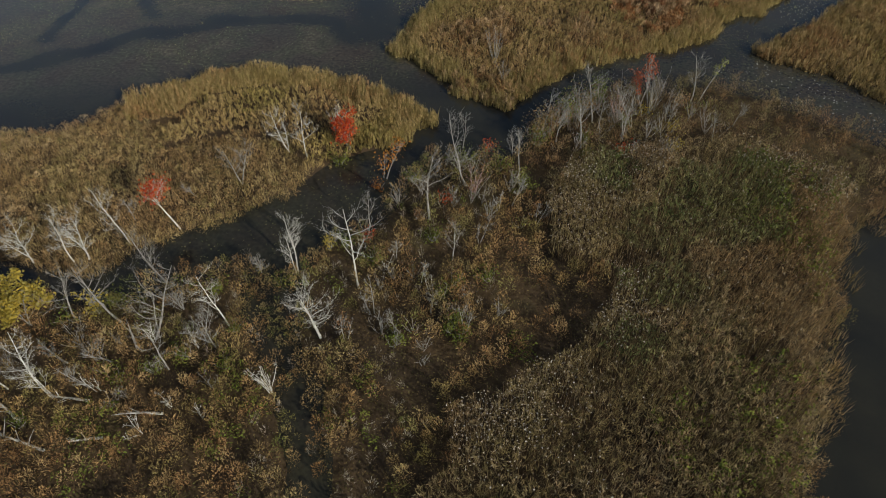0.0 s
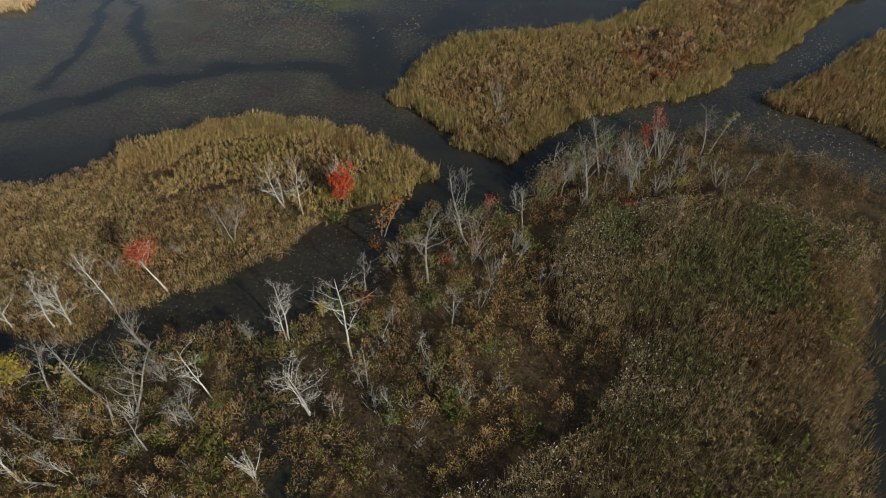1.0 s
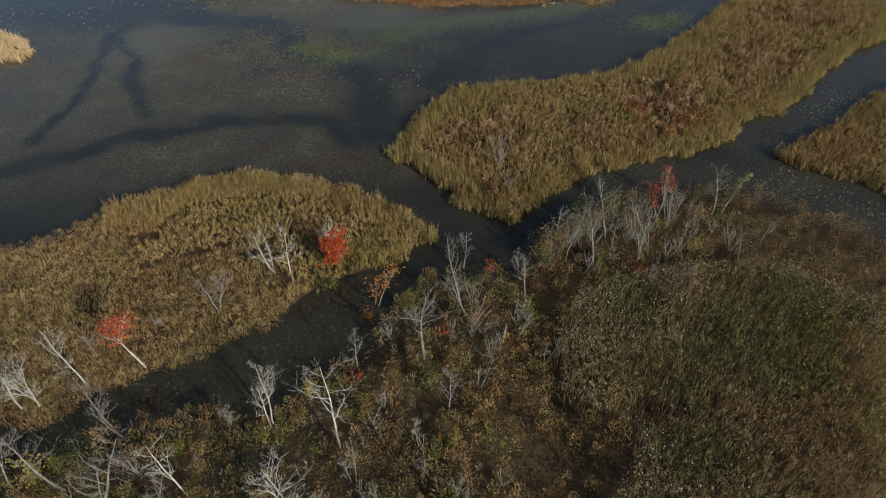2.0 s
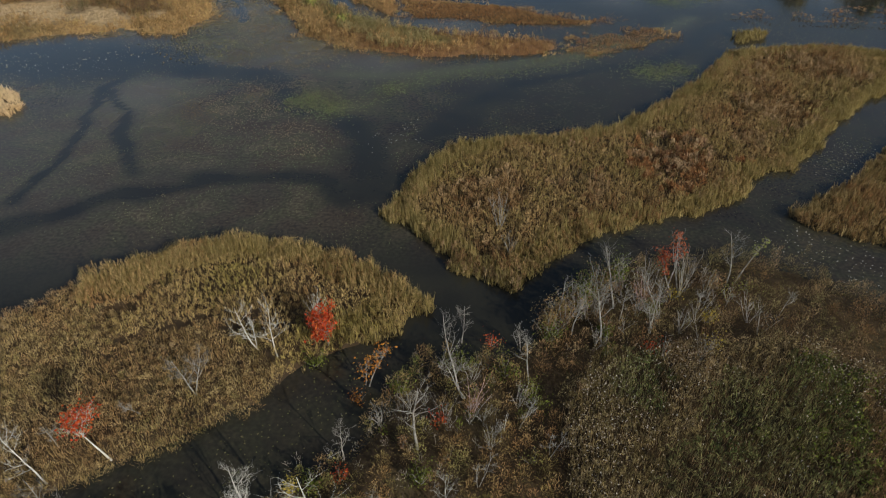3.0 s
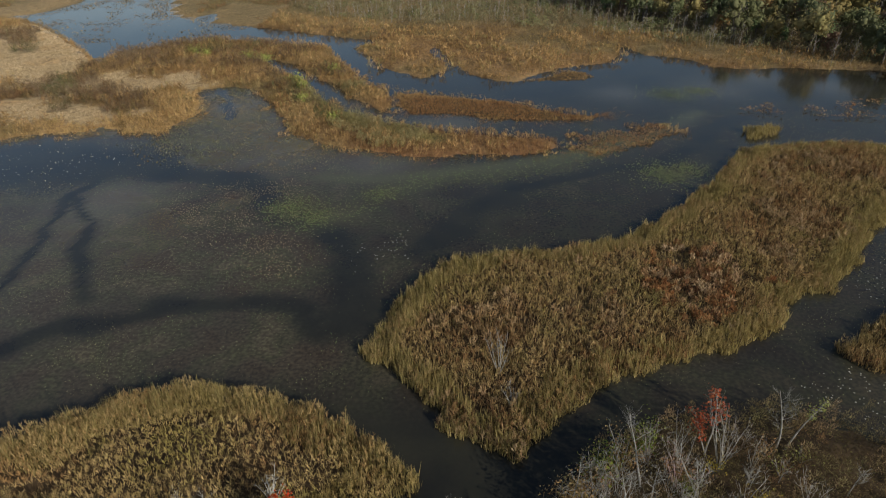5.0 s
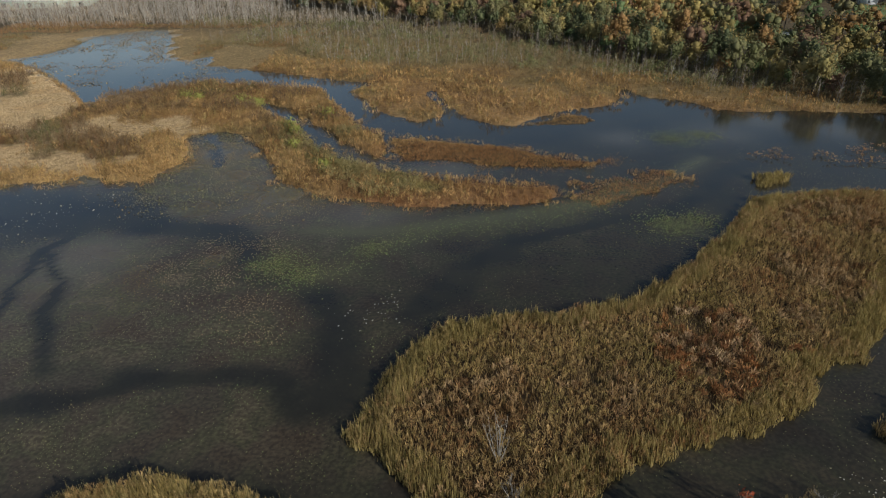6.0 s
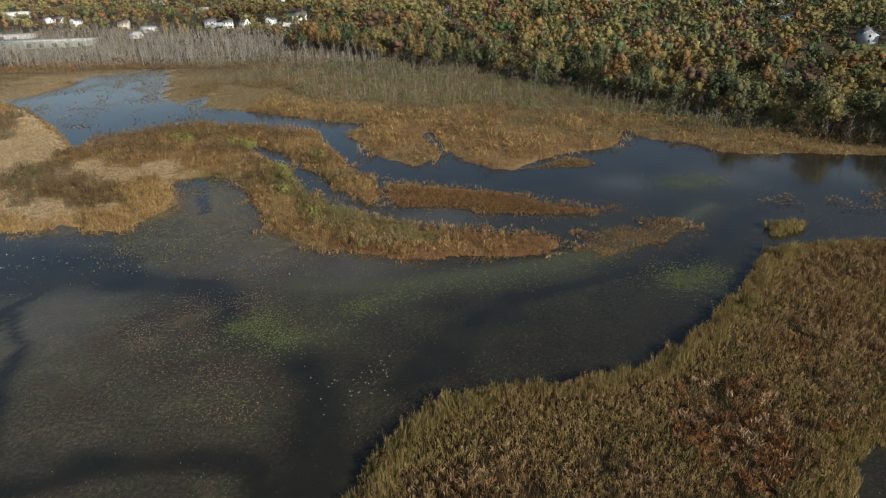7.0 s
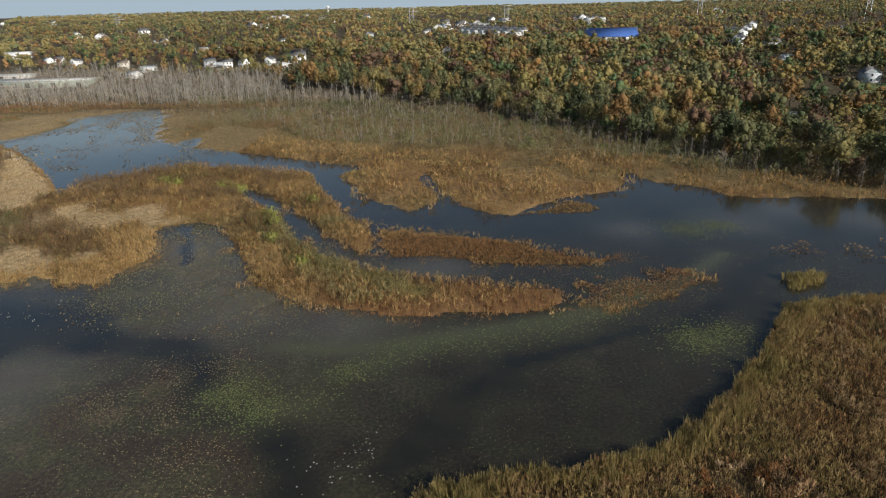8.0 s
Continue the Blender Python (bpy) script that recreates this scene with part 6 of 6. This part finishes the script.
def crowns(x, y, z, high, rad, tint, leaves, size, lobes=6, hearts=True):
    """Leafy crowns: boughs of loose sprays round the stem, with gaps between; hearts are the dense dark middles of the boughs."""
    n = len(x)
    lob = RNG.normal(0, 1, (n, lobes, 3))
    lob /= np.linalg.norm(lob, axis=2, keepdims=True)
    lob *= RNG.uniform(0.2, 0.7, (n, lobes, 1))
    big = RNG.uniform(0.24, 0.46, (n, lobes))
    # Boughs near the top are smaller, so that the crown narrows upwards.
    lob[:, :, :2] *= np.clip(1.05 - 0.45 * lob[:, :, 2:], 0.5, 1.2)
    scale = np.stack([rad, rad, high * 0.47], 1)
    mid = np.stack([x, y, z + high * 0.56], 1)
    r = np.repeat(np.arange(n), leaves)
    m = len(r)
    k = RNG.integers(0, lobes, m)
    d = RNG.normal(0, 1, (m, 3))
    d /= np.linalg.norm(d, axis=1, keepdims=True)
    far = RNG.uniform(0.6, 1.3, (m, 1))
    p = mid[r] + (lob[r, k] + d * big[r, k][:, None] * far + RNG.normal(0, 0.09, (m, 3))) * scale[r]
    v2, f2 = flakes(p[:, 0], p[:, 1], p[:, 2], size, out=0.8 * d + np.array([0, 0, 0.25]) + RNG.normal(0, 0.4, (m, 3)))
    hue = (tint[:, None] * RNG.uniform(0.93, 1.08, (n, lobes, 1)) * RNG.uniform(0.97, 1.03, (n, lobes, 3)))
    t2 = np.repeat(hue[r, k] * RNG.uniform(0.9, 1.12, (m, 1)), 4, axis=0)
    if not hearts:
        return v2, f2, t2
    shape = ICO[None, None] * big[:, :, None, None] * RNG.uniform(0.3, 0.85, (n, lobes, 12, 1)) + lob[:, :, None]
    v1 = (mid[:, None, None] + shape * scale[:, None, None]).reshape(-1, 3)
    f1 = (np.arange(n * lobes)[:, None, None] * 12 + ICO_TRIS[None]).reshape(-1, 3)
    t1 = np.repeat(hue.reshape(-1, 3), 12, axis=0)
    return np.concatenate([v1, v2]), np.concatenate([f1, f2 + len(v1)]), np.concatenate([t1, t2])


wood_line = lambda x, y: y + np.where(x > 0, 1.22, 0.76) * x - 362
WOODS = lambda x, y: (wood_line(x, y) + (fnoise(x, y, 25, 3.0) - 0.5) * 26 > 0)
grove = []
for k in range(14):
    root = new("forest_tree")
    h, c = 11.0 + 5.0 * RNG.random(), PALETTE[(k * 5) % len(PALETTE)][None]
    rnd = random.Random(900 + k)
    bag = [[], []]
    limb(bag, crooked(rnd, Vector((0, 0, -0.3)), Vector((0, 0, 1)), h * 0.8, 6, 0.05, 0), [0.28, 0.25, 0.22, 0.18, 0.14, 0.1, 0.05], 6)
    for _ in range(6):
        b = rnd.uniform(0, 6.28)
        limb(bag, crooked(rnd, Vector((0, 0, h * rnd.uniform(0.25, 0.6))), Vector((math.cos(b), math.sin(b), 0.8)), h * 0.35, 3, 0.1, 0.05), [0.12, 0.09, 0.06, 0.03], 4)
    link("trunk", *bag, BARK_DARK, root)
    v, f, t = crowns(np.zeros(1), np.zeros(1), np.zeros(1), np.array([h]), np.array([h * RNG.uniform(0.32, 0.45)]), c, 720, 0.54, 12)
    link("crown", v, f, FOREST, root, tint=t)
    tagged(root, ("tall broadleaf tree in " + ("dark green", "olive", "faded olive", "yellowing olive", "ochre", "golden yellow", "orange-brown", "rust red", "grey-brown", "green", "tan", "dusky green")[(k * 5) % 12] + " autumn leaf"), "tree", "trees at the edge of the woods")
    grove.append(root)
x, y = scatter(-120, 260, 200, 480, 7.6, lambda a, b: WOODS(a, b) & in_view(a, b) & open_spot(a, b) & (wood_line(a, b) < 150))
order = np.argsort(wood_line(x, y))
near_x, near_y = x[order[:280]], y[order[:280]]
z = ground_height(near_x, near_y)
for k, (px, py, pz) in enumerate(zip(near_x, near_y, z)):
    m = pose(px, py, pz, 0, 0, RNG.uniform(0, 360)) @ Matrix.Scale(RNG.uniform(0.62, 1.22), 4)
    if k < len(grove):
        grove[k].matrix_world = m
    else:
        t = copy_thing(grove[RNG.integers(len(grove))], m)
        t.scale = m.to_scale()
mx, my = x[order[280:]], y[order[280:]]


# calm scales the colour spread and pale its brightness; far bands paint in haze.
def woods(name, label, x, y, high, leaves, size, spread=0.42, lobes=7, hearts=True, calm=1.0, cell=38, pale=1.0):
    n = len(x)
    h = high * RNG.uniform(0.55, 1.2, n)
    mix = np.clip((vnoise(x, y, cell, 1.0) * 0.85 + RNG.random(n) * 0.4) * len(PALETTE) * 0.8, 0, len(PALETTE) - 1).astype(int)
    pick = np.where(RNG.random(n) < 0.55, mix, RNG.integers(0, len(PALETTE), n))
    z = ground_height(x, y)
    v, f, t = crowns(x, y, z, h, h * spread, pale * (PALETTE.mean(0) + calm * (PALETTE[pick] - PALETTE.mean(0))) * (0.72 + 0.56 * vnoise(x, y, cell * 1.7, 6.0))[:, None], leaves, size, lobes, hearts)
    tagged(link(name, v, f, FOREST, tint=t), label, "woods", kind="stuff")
    b = np.stack([x, y, z - 0.3], 1)
    tagged(link("tree_trunks", *sticks(b, b + np.stack([0 * x, 0 * x, h * 0.7], 1), 0.018 * h, 0.008 * h), BARK_DARK), "dark trunks inside the woods", "trunks", kind="stuff")


woods("autumn_woods", "mixed autumn woods in green, ochre and rust", mx, my, 14.5, 190, 0.8, 0.44, lobes=8, calm=1.1)
x, y = scatter(-230, 420, 380, 640, 10.0, lambda a, b: WOODS(a, b) & in_view(a, b) & open_spot(a, b) & ((wood_line(a, b) >= 150) | (a < -120) | (b > 480)))
woods("autumn_woods", "mixed autumn woods on the hillside", x, y, 14, 72, 1.25, 0.56, lobes=5, calm=1.05)
# From here leaf colours are lightened with distance, standing in for haze.
x, y = scatter(-620, -200, 500, 660, 11.0, lambda a, b: in_view(a, b) & open_spot(a, b) & (b + 0.3 * (a + 300) > 535))
woods("autumn_woods", "trees among the houses", x, y, 10, 70, 0.9, lobes=5, calm=1.2, pale=1.2)
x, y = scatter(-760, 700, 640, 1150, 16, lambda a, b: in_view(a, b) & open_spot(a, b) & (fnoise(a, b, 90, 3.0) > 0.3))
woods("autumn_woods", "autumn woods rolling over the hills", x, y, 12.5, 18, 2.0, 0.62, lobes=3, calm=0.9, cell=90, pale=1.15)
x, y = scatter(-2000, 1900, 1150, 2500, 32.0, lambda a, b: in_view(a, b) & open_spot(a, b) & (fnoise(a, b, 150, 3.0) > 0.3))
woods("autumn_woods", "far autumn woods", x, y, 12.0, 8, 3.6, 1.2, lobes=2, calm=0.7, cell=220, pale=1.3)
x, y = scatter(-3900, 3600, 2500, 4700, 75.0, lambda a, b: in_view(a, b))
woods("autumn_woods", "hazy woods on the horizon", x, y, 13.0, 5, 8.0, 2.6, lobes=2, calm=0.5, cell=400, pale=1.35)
x, y = scatter(-480, 360, 330, 800, 5.6, lambda a, b: ~open_spot(a, b) & in_view(a, b) & yard(a, b) & ((wood_line(a, b) > 0) | (b > 520)))
woods("young_trees", "low young trees and bushes before the houses", x, y, 5.0, 22, 0.9, 0.6, lobes=4, pale=1.1)

# ---- buildings ----
WALL_WHITE = solid("white_siding", [(0.72, 0.71, 0.68), (0.82, 0.81, 0.79)], 3.0, 0.7)
WALL_BEIGE = solid("beige_siding", [(0.5, 0.45, 0.36), (0.6, 0.55, 0.46)], 3.0, 0.7)
WALL_GREY = solid("grey_siding", [(0.36, 0.38, 0.4), (0.46, 0.47, 0.48)], 3.0, 0.7)
ROOF_GREY = solid("grey_shingle", [(0.11, 0.105, 0.10), (0.19, 0.185, 0.18)], 1.5, 0.9)
ROOF_BROWN = solid("brown_shingle", [(0.16, 0.12, 0.09), (0.24, 0.19, 0.15)], 1.5, 0.9)
ROOF_PALE = solid("pale_roof", [(0.5, 0.5, 0.48), (0.66, 0.65, 0.62)], 4.0, 0.7)
ROOF_BLUE = solid("blue_metal_roof", [(0.055, 0.12, 0.36), (0.075, 0.16, 0.44)], 5.0, 0.45)
GLASS = solid("window_glass", [(0.03, 0.035, 0.04), (0.05, 0.055, 0.06)], 1.0, 0.15)
DOOR = solid("door_paint", [(0.2, 0.08, 0.05), (0.28, 0.12, 0.08)], 1.0, 0.6)
ASPHALT = solid("asphalt", [(0.1, 0.1, 0.105), (0.16, 0.16, 0.16)], 3.0, 0.9)
LAWN = solid("lawn", [(0.07, 0.11, 0.03), (0.12, 0.16, 0.05)], 6.0, 0.95)
STEEL = solid("galvanised_steel", [(0.35, 0.35, 0.35), (0.48, 0.48, 0.48)], 1.0, 0.5, metal=0.4)
WOOD_POLE = solid("pole_wood", [(0.16, 0.12, 0.09), (0.24, 0.19, 0.15)], 0.6, 0.9)


def box(bag, x0, x1, y0, y1, z0, z1):
    verts, tris = bag
    b = len(verts)
    verts += [(x, y, z) for z in (z0, z1) for y in (y0, y1) for x in (x0, x1)]
    for q in ((0, 2, 3, 1), (4, 5, 7, 6), (0, 1, 5, 4), (2, 6, 7, 3), (0, 4, 6, 2), (1, 3, 7, 5)):
        tris.append((b + q[0], b + q[1], b + q[2]))
        tris.append((b + q[0], b + q[2], b + q[3]))


def gable(bag, w, d, z0, z1, over, thick):
    """A pitched roof of two slabs with eaves, its ridge along x."""
    verts, tris = bag
    for side in (-1, 1):
        b = len(verts)
        e = d / 2 + over
        drop = (z1 - z0) * over / (d / 2)
        for x in (-w / 2 - over, w / 2 + over):
            verts += [(x, 0, z1), (x, side * e, z0 - drop), (x, side * e, z0 - drop + thick), (x, 0, z1 + thick)]
        for q in ((0, 1, 5, 4), (3, 7, 6, 2), (1, 2, 6, 5), (0, 3, 2, 1), (4, 5, 6, 7), (0, 4, 7, 3)):
            tris.append((b + q[0], b + q[1], b + q[2]))
            tris.append((b + q[0], b + q[2], b + q[3]))


def gable_wall(bag, w, d, h, top):
    verts, tris = bag
    box(bag, -w / 2, w / 2, -d / 2, d / 2, -1.5, h)
    for x in (-w / 2, w / 2):
        b = len(verts)
        verts += [(x, -d / 2, h), (x, d / 2, h), (x, 0, top - 0.05)]
        tris.append((b, b + 1, b + 2))


def house(label, w, d, storeys, wall, roof, garage=True):
    root = new("house")
    h = 2.8 * storeys
    bag = [[], []]
    gable_wall(bag, w, d, h, h + d * 0.33)
    link("wall", *bag, wall, root)
    bag = [[], []]
    gable(bag, w, d, h, h + d * 0.33, 0.4, 0.18)
    link("roof", *bag, roof, root)
    pane = [[], []]
    box(pane, -0.5, 0.5, -0.05, 0.05, -0.7, 0.7)
    frame_bag = [[], []]
    for a in (-0.56, 0.5):
        box(frame_bag, a, a + 0.06, -0.07, 0.03, -0.76, 0.76)
    for a in (-0.76, 0.7):
        box(frame_bag, -0.5, 0.5, -0.07, 0.03, a, a + 0.06)
    glass, rim = mesh_of("window", *pane, GLASS), mesh_of("window_frame", *frame_bag, WALL_WHITE)
    for s in range(storeys):
        for px in (-w * 0.33, 0 if s else w * 0.05, w * 0.33):
            for side in (-1, 1):
                o = new("window", glass)
                o.parent, o.location, o.rotation_euler = root, (px, side * (d / 2 + 0.03), 1.5 + 2.8 * s), (0, 0, 0 if side < 0 else math.pi)
                q = new("window_frame", rim)
                q.parent = o
        for side in (-1, 1):
            o = new("window", glass)
            o.parent, o.location, o.rotation_euler = root, (side * (w / 2 + 0.03), 0, 1.5 + 2.8 * s), (0, 0, side * math.pi / 2)
    bag = [[], []]
    box(bag, -w * 0.17 - 0.5, -w * 0.17 + 0.5, -d / 2 - 0.08, -d / 2 + 0.02, 0, 2.1)
    link("door", *bag, DOOR, root)
    bag = [[], []]
    box(bag, w * 0.2, w * 0.2 + 0.8, 0.8, 1.6, h + 0.8, h + d * 0.33 + 1.0)
    link("chimney", *bag, ROOF_BROWN, root)
    if garage:
        bag = [[], []]
        gable_wall(bag, 6, 5.6, 2.6, 4.2)
        gable(bag, 6, 5.6, 2.6, 4.2, 0.3, 0.15)
        g = link("garage", *bag, wall, root)
        g.location = (w / 2 + 3.05, 0.6, 0)
    return tagged(root, label, "house", "houses")


KINDS = [house("two-storey white house with a grey pitched roof", 9.5, 7.5, 2, WALL_WHITE, ROOF_GREY, False),
         house("two-storey beige house with a brown roof", 10, 8, 2, WALL_BEIGE, ROOF_BROWN, False),
         house("low white house with a pale roof", 13, 8, 1, WALL_WHITE, ROOF_PALE, False),
         house("two-storey grey house with a dark roof", 11, 9, 2, WALL_GREY, ROOF_GREY),
         house("narrow white row house with a grey roof", 7, 9, 2, WALL_WHITE, ROOF_GREY, False)]
used = [False] * len(KINDS)


def settle(kind, x, y, turn, size=1.0):
    z = float(ground_height(np.array([float(x)]), np.array([float(y)]))[0])
    m = pose(x, y, z, 0, 0, turn)
    if used[kind]:
        ob = copy_thing(KINDS[kind], m)
    else:
        ob, used[kind] = KINDS[kind], True
        ob.matrix_world = m
    ob.scale = (size,) * 3


for k, (x, y) in enumerate(WEST_HOUSES):
    settle((0, 2, 0, 1, 2, 2, 3, 0, 0, 0, 0, 2, 0, 2, 0, 0, 3, 0)[k], x, y, (20, -35, 80, 10, 60, -20, 30)[k % 7], 1.1 if k == 10 else 0.8)
for x, y in ROW_HOUSES:
    settle(4, x, y, 48, 1.0)
for k, (x, y) in enumerate(EAST_HOUSES):
    settle((0, 0, 0, 0, 0, 3, 2, 3, 1, 3, 0, 0, 0, 0, 4)[k], x, y, (70, 65, 75, 60, 70, 10, 40)[k % 7], 1.05 if k < 5 else 0.85)
for k, (x, y) in enumerate(FAR_HOUSES):
    settle((2, 0, 2)[k % 3], x, y, 37 * k, 1.3)


def hall(label, x, y, w, d, h, turn, wall, roof, pitched=False):
    """A long low hall with doors along its front."""
    root = tagged(new("hall"), label, "building")
    root.matrix_world = pose(x, y, float(ground_height(np.array([float(x)]), np.array([float(y)]))[0]), 0, 0, turn)
    bag = [[], []]
    if pitched:
        gable_wall(bag, w, d, h, h + d * 0.16)
    else:
        box(bag, -w / 2, w / 2, -d / 2, d / 2, -3, h)
    link("wall", *bag, wall, root)
    bag = [[], []]
    if pitched:
        gable(bag, w, d, h, h + d * 0.16, 0.6, 0.3)
    else:
        box(bag, -w / 2 - 0.3, w / 2 + 0.3, -d / 2 - 0.3, d / 2 + 0.3, h, h + 0.5)
    link("roof", *bag, roof, root)
    for k in range(int(w // 9)):
        bag = [[], []]
        px = -w / 2 + 5 + 9 * k
        box(bag, px - 1.6, px + 1.6, -d / 2 - 0.08, -d / 2 + 0.02, 0, 3.0)
        link("shutter_door", *bag, GLASS if k % 2 else ROOF_GREY, root)


WALL_SAGE = solid("sage_metal_wall", [(0.34, 0.4, 0.33), (0.42, 0.48, 0.4)], 4.0, 0.6)
hall("long sage-green commercial hall with a pale flat roof", -322, 494, 74, 16, 4.2, 6, WALL_SAGE, ROOF_PALE)
hall("long white commercial hall with a flat roof", -368, 524, 34, 12, 3.6, 8, WALL_WHITE, ROOF_PALE)
hall("large white hall with a pale roof", -452, 649, 22, 12, 5, 10, WALL_WHITE, ROOF_PALE)
hall("low beige hall with a flat pale roof", -265, 658, 26, 12, 4, 12, WALL_BEIGE, ROOF_PALE)
hall("large hall with a bright blue metal roof", 109, 664, 44, 40, 3.2, -4, WALL_WHITE, ROOF_BLUE, True)
hall("low annexe with a blue metal roof", 80, 676, 24, 16, 2.6, -4, WALL_WHITE, ROOF_BLUE, True)
hall("small pale shed at the edge of the woods", 64, 327, 7, 3, 1.6, -25, WALL_WHITE, ROOF_PALE, True)
hall("small shed with a pale roof among the trees", 125, 326, 6, 4, 2.2, -30, WALL_GREY, ROOF_PALE, True)


def draped(name, label, x0, y0, x1, y1, wide, mat, lift, category):
    """A strip laid over the hills."""
    v, f = [], []
    n = 24
    dx, dy = x1 - x0, y1 - y0
    ln = math.hypot(dx, dy)
    for k in range(n + 1):
        for s in range(5):
            o = (s / 4 - 0.5) * wide
            v.append((x0 + dx * k / n - dy / ln * o, y0 + dy * k / n + dx / ln * o))
    v = np.array(v)
    z = ground_height(v[:, 0], v[:, 1]) + lift
    for k in range(n):
        for s in range(4):
            a = k * 5 + s
            f += [(a, a + 5, a + 6), (a, a + 6, a + 1)]
    tagged(link(name, np.column_stack([v, z]), f, mat), label, category, kind="structure")


draped("road", "grey asphalt street climbing between the houses", 200, 600, 262, 800, 14, ASPHALT, 0.5, "road")
draped("lawn", "mown green lawn beside white houses", -158, 560, -172, 640, 20, LAWN, 0.35, "lawn")
draped("lawn", "small green lawn below a grey house", 172, 345, 188, 384, 14, LAWN, 0.35, "lawn")


def pylon(x, y, high):
    root = tagged(new("power_pylon"), "steel power pylon with cross arms above the woods", "pylon", "power pylons")
    root.location = (x, y, float(ground_height(np.array([float(x)]), np.array([float(y)]))[0]))
    for s in (-1, 1):
        bag = [[], []]
        limb(bag, [Vector((s * 3.0, 0, -1)), Vector((s * 2.6, 0, high))], [0.5, 0.35], 5)
        link("leg", *bag, STEEL, root)
    for k, (z, w) in enumerate(((high * 0.97, 8), (high * 0.8, 9.5))):
        bag = [[], []]
        box(bag, -w, w, -0.3, 0.3, z, z + 0.7)
        link("cross_arm", *bag, STEEL, root)
    for s in (-1, 1):
        bag = [[], []]
        limb(bag, [Vector((-2.8 * s, 0, high * 0.45)), Vector((2.7 * s, 0, high * 0.8))], [0.2, 0.2], 4)
        link("brace", *bag, STEEL, root)


for x, y, h in ((-112, 981, 27), (21, 1052, 27), (294, 1028, 28), (452, 895, 30), (-560, 1010, 22)):
    pylon(x, y, h)

def wood_pole(x, y, high):
    root = tagged(new("utility_pole"), "wooden utility pole with a cross arm", "pole", "utility poles")
    root.location = (x, y, float(ground_height(np.array([float(x)]), np.array([float(y)]))[0]))
    bag = [[], []]
    limb(bag, [Vector((0, 0, -1)), Vector((0, 0, high))], [0.4, 0.3], 6)
    link("pole", *bag, WOOD_POLE, root)
    bag = [[], []]
    box(bag, -2.5, 2.5, -0.2, 0.2, high - 1.6, high - 1.1)
    link("cross_arm", *bag, WOOD_POLE, root)
    return root.location + Vector((0, 0, high - 1.0))


ends = [wood_pole(x, y, 15) for x, y in ((-640, 742), (-500, 868), (-352, 1000))]
for p0, p1 in zip(ends, ends[1:]):
    for off in (-2.2, 2.2):
        bag = [[], []]
        limb(bag, [p0.lerp(p1, k / 10) + Vector((off, 0, -5 * 4 * (k / 10) * (1 - k / 10))) for k in range(11)], [0.06] * 11, 4)
        tagged(link("power_cable", *bag, ROOF_GREY), "thin sagging power cable over the trees", "cable", "power cables")

tower = tagged(new("water_tower"), "white bulb-shaped water tower on the skyline", "water tower")
e_x, e_y = -640, 2600
tower.location = (e_x, e_y, float(ground_height(np.array([float(e_x)]), np.array([float(e_y)]))[0]))
bag = [[], []]
limb(bag, [Vector((0, 0, -1)), Vector((0, 0, 3)), Vector((0, 0, 26))], [4.0, 2.4, 2.4], 14)
link("stem", *bag, WALL_WHITE, tower)
bag = [[], []]
limb(bag, [Vector((0, 0, 24 + 12 * k / 8)) for k in range(9)], [2.4 + 7.0 * math.sin(math.pi * (k + 0.25) / 8.6) for k in range(9)], 18)
tower.scale = (0.75, 0.75, 0.85)
link("tank", *bag, WALL_WHITE, tower)

# Pale sky low over the horizon, far behind everything.
haze, nodes, links = material("horizon_sky")
glow, out = nodes.new("ShaderNodeEmission"), nodes.new("ShaderNodeOutputMaterial")
glow.inputs[0].default_value, glow.inputs[1].default_value = (0.40, 0.50, 0.58, 1), 0.95
links.new(glow.outputs[0], out.inputs[0])
ring = []
for k in range(97):
    a = 2 * math.pi * k / 96
    ring += [(4880 * math.cos(a), 4880 * math.sin(a), -60), (4880 * math.cos(a), 4880 * math.sin(a), 420)]
tris = [q for k in range(96) for q in ((2 * k, 2 * k + 1, 2 * k + 3), (2 * k, 2 * k + 3, 2 * k + 2))]
tagged(link("backdrop", ring, tris, haze), "pale blue-grey sky low over the horizon", "sky", kind="structure")
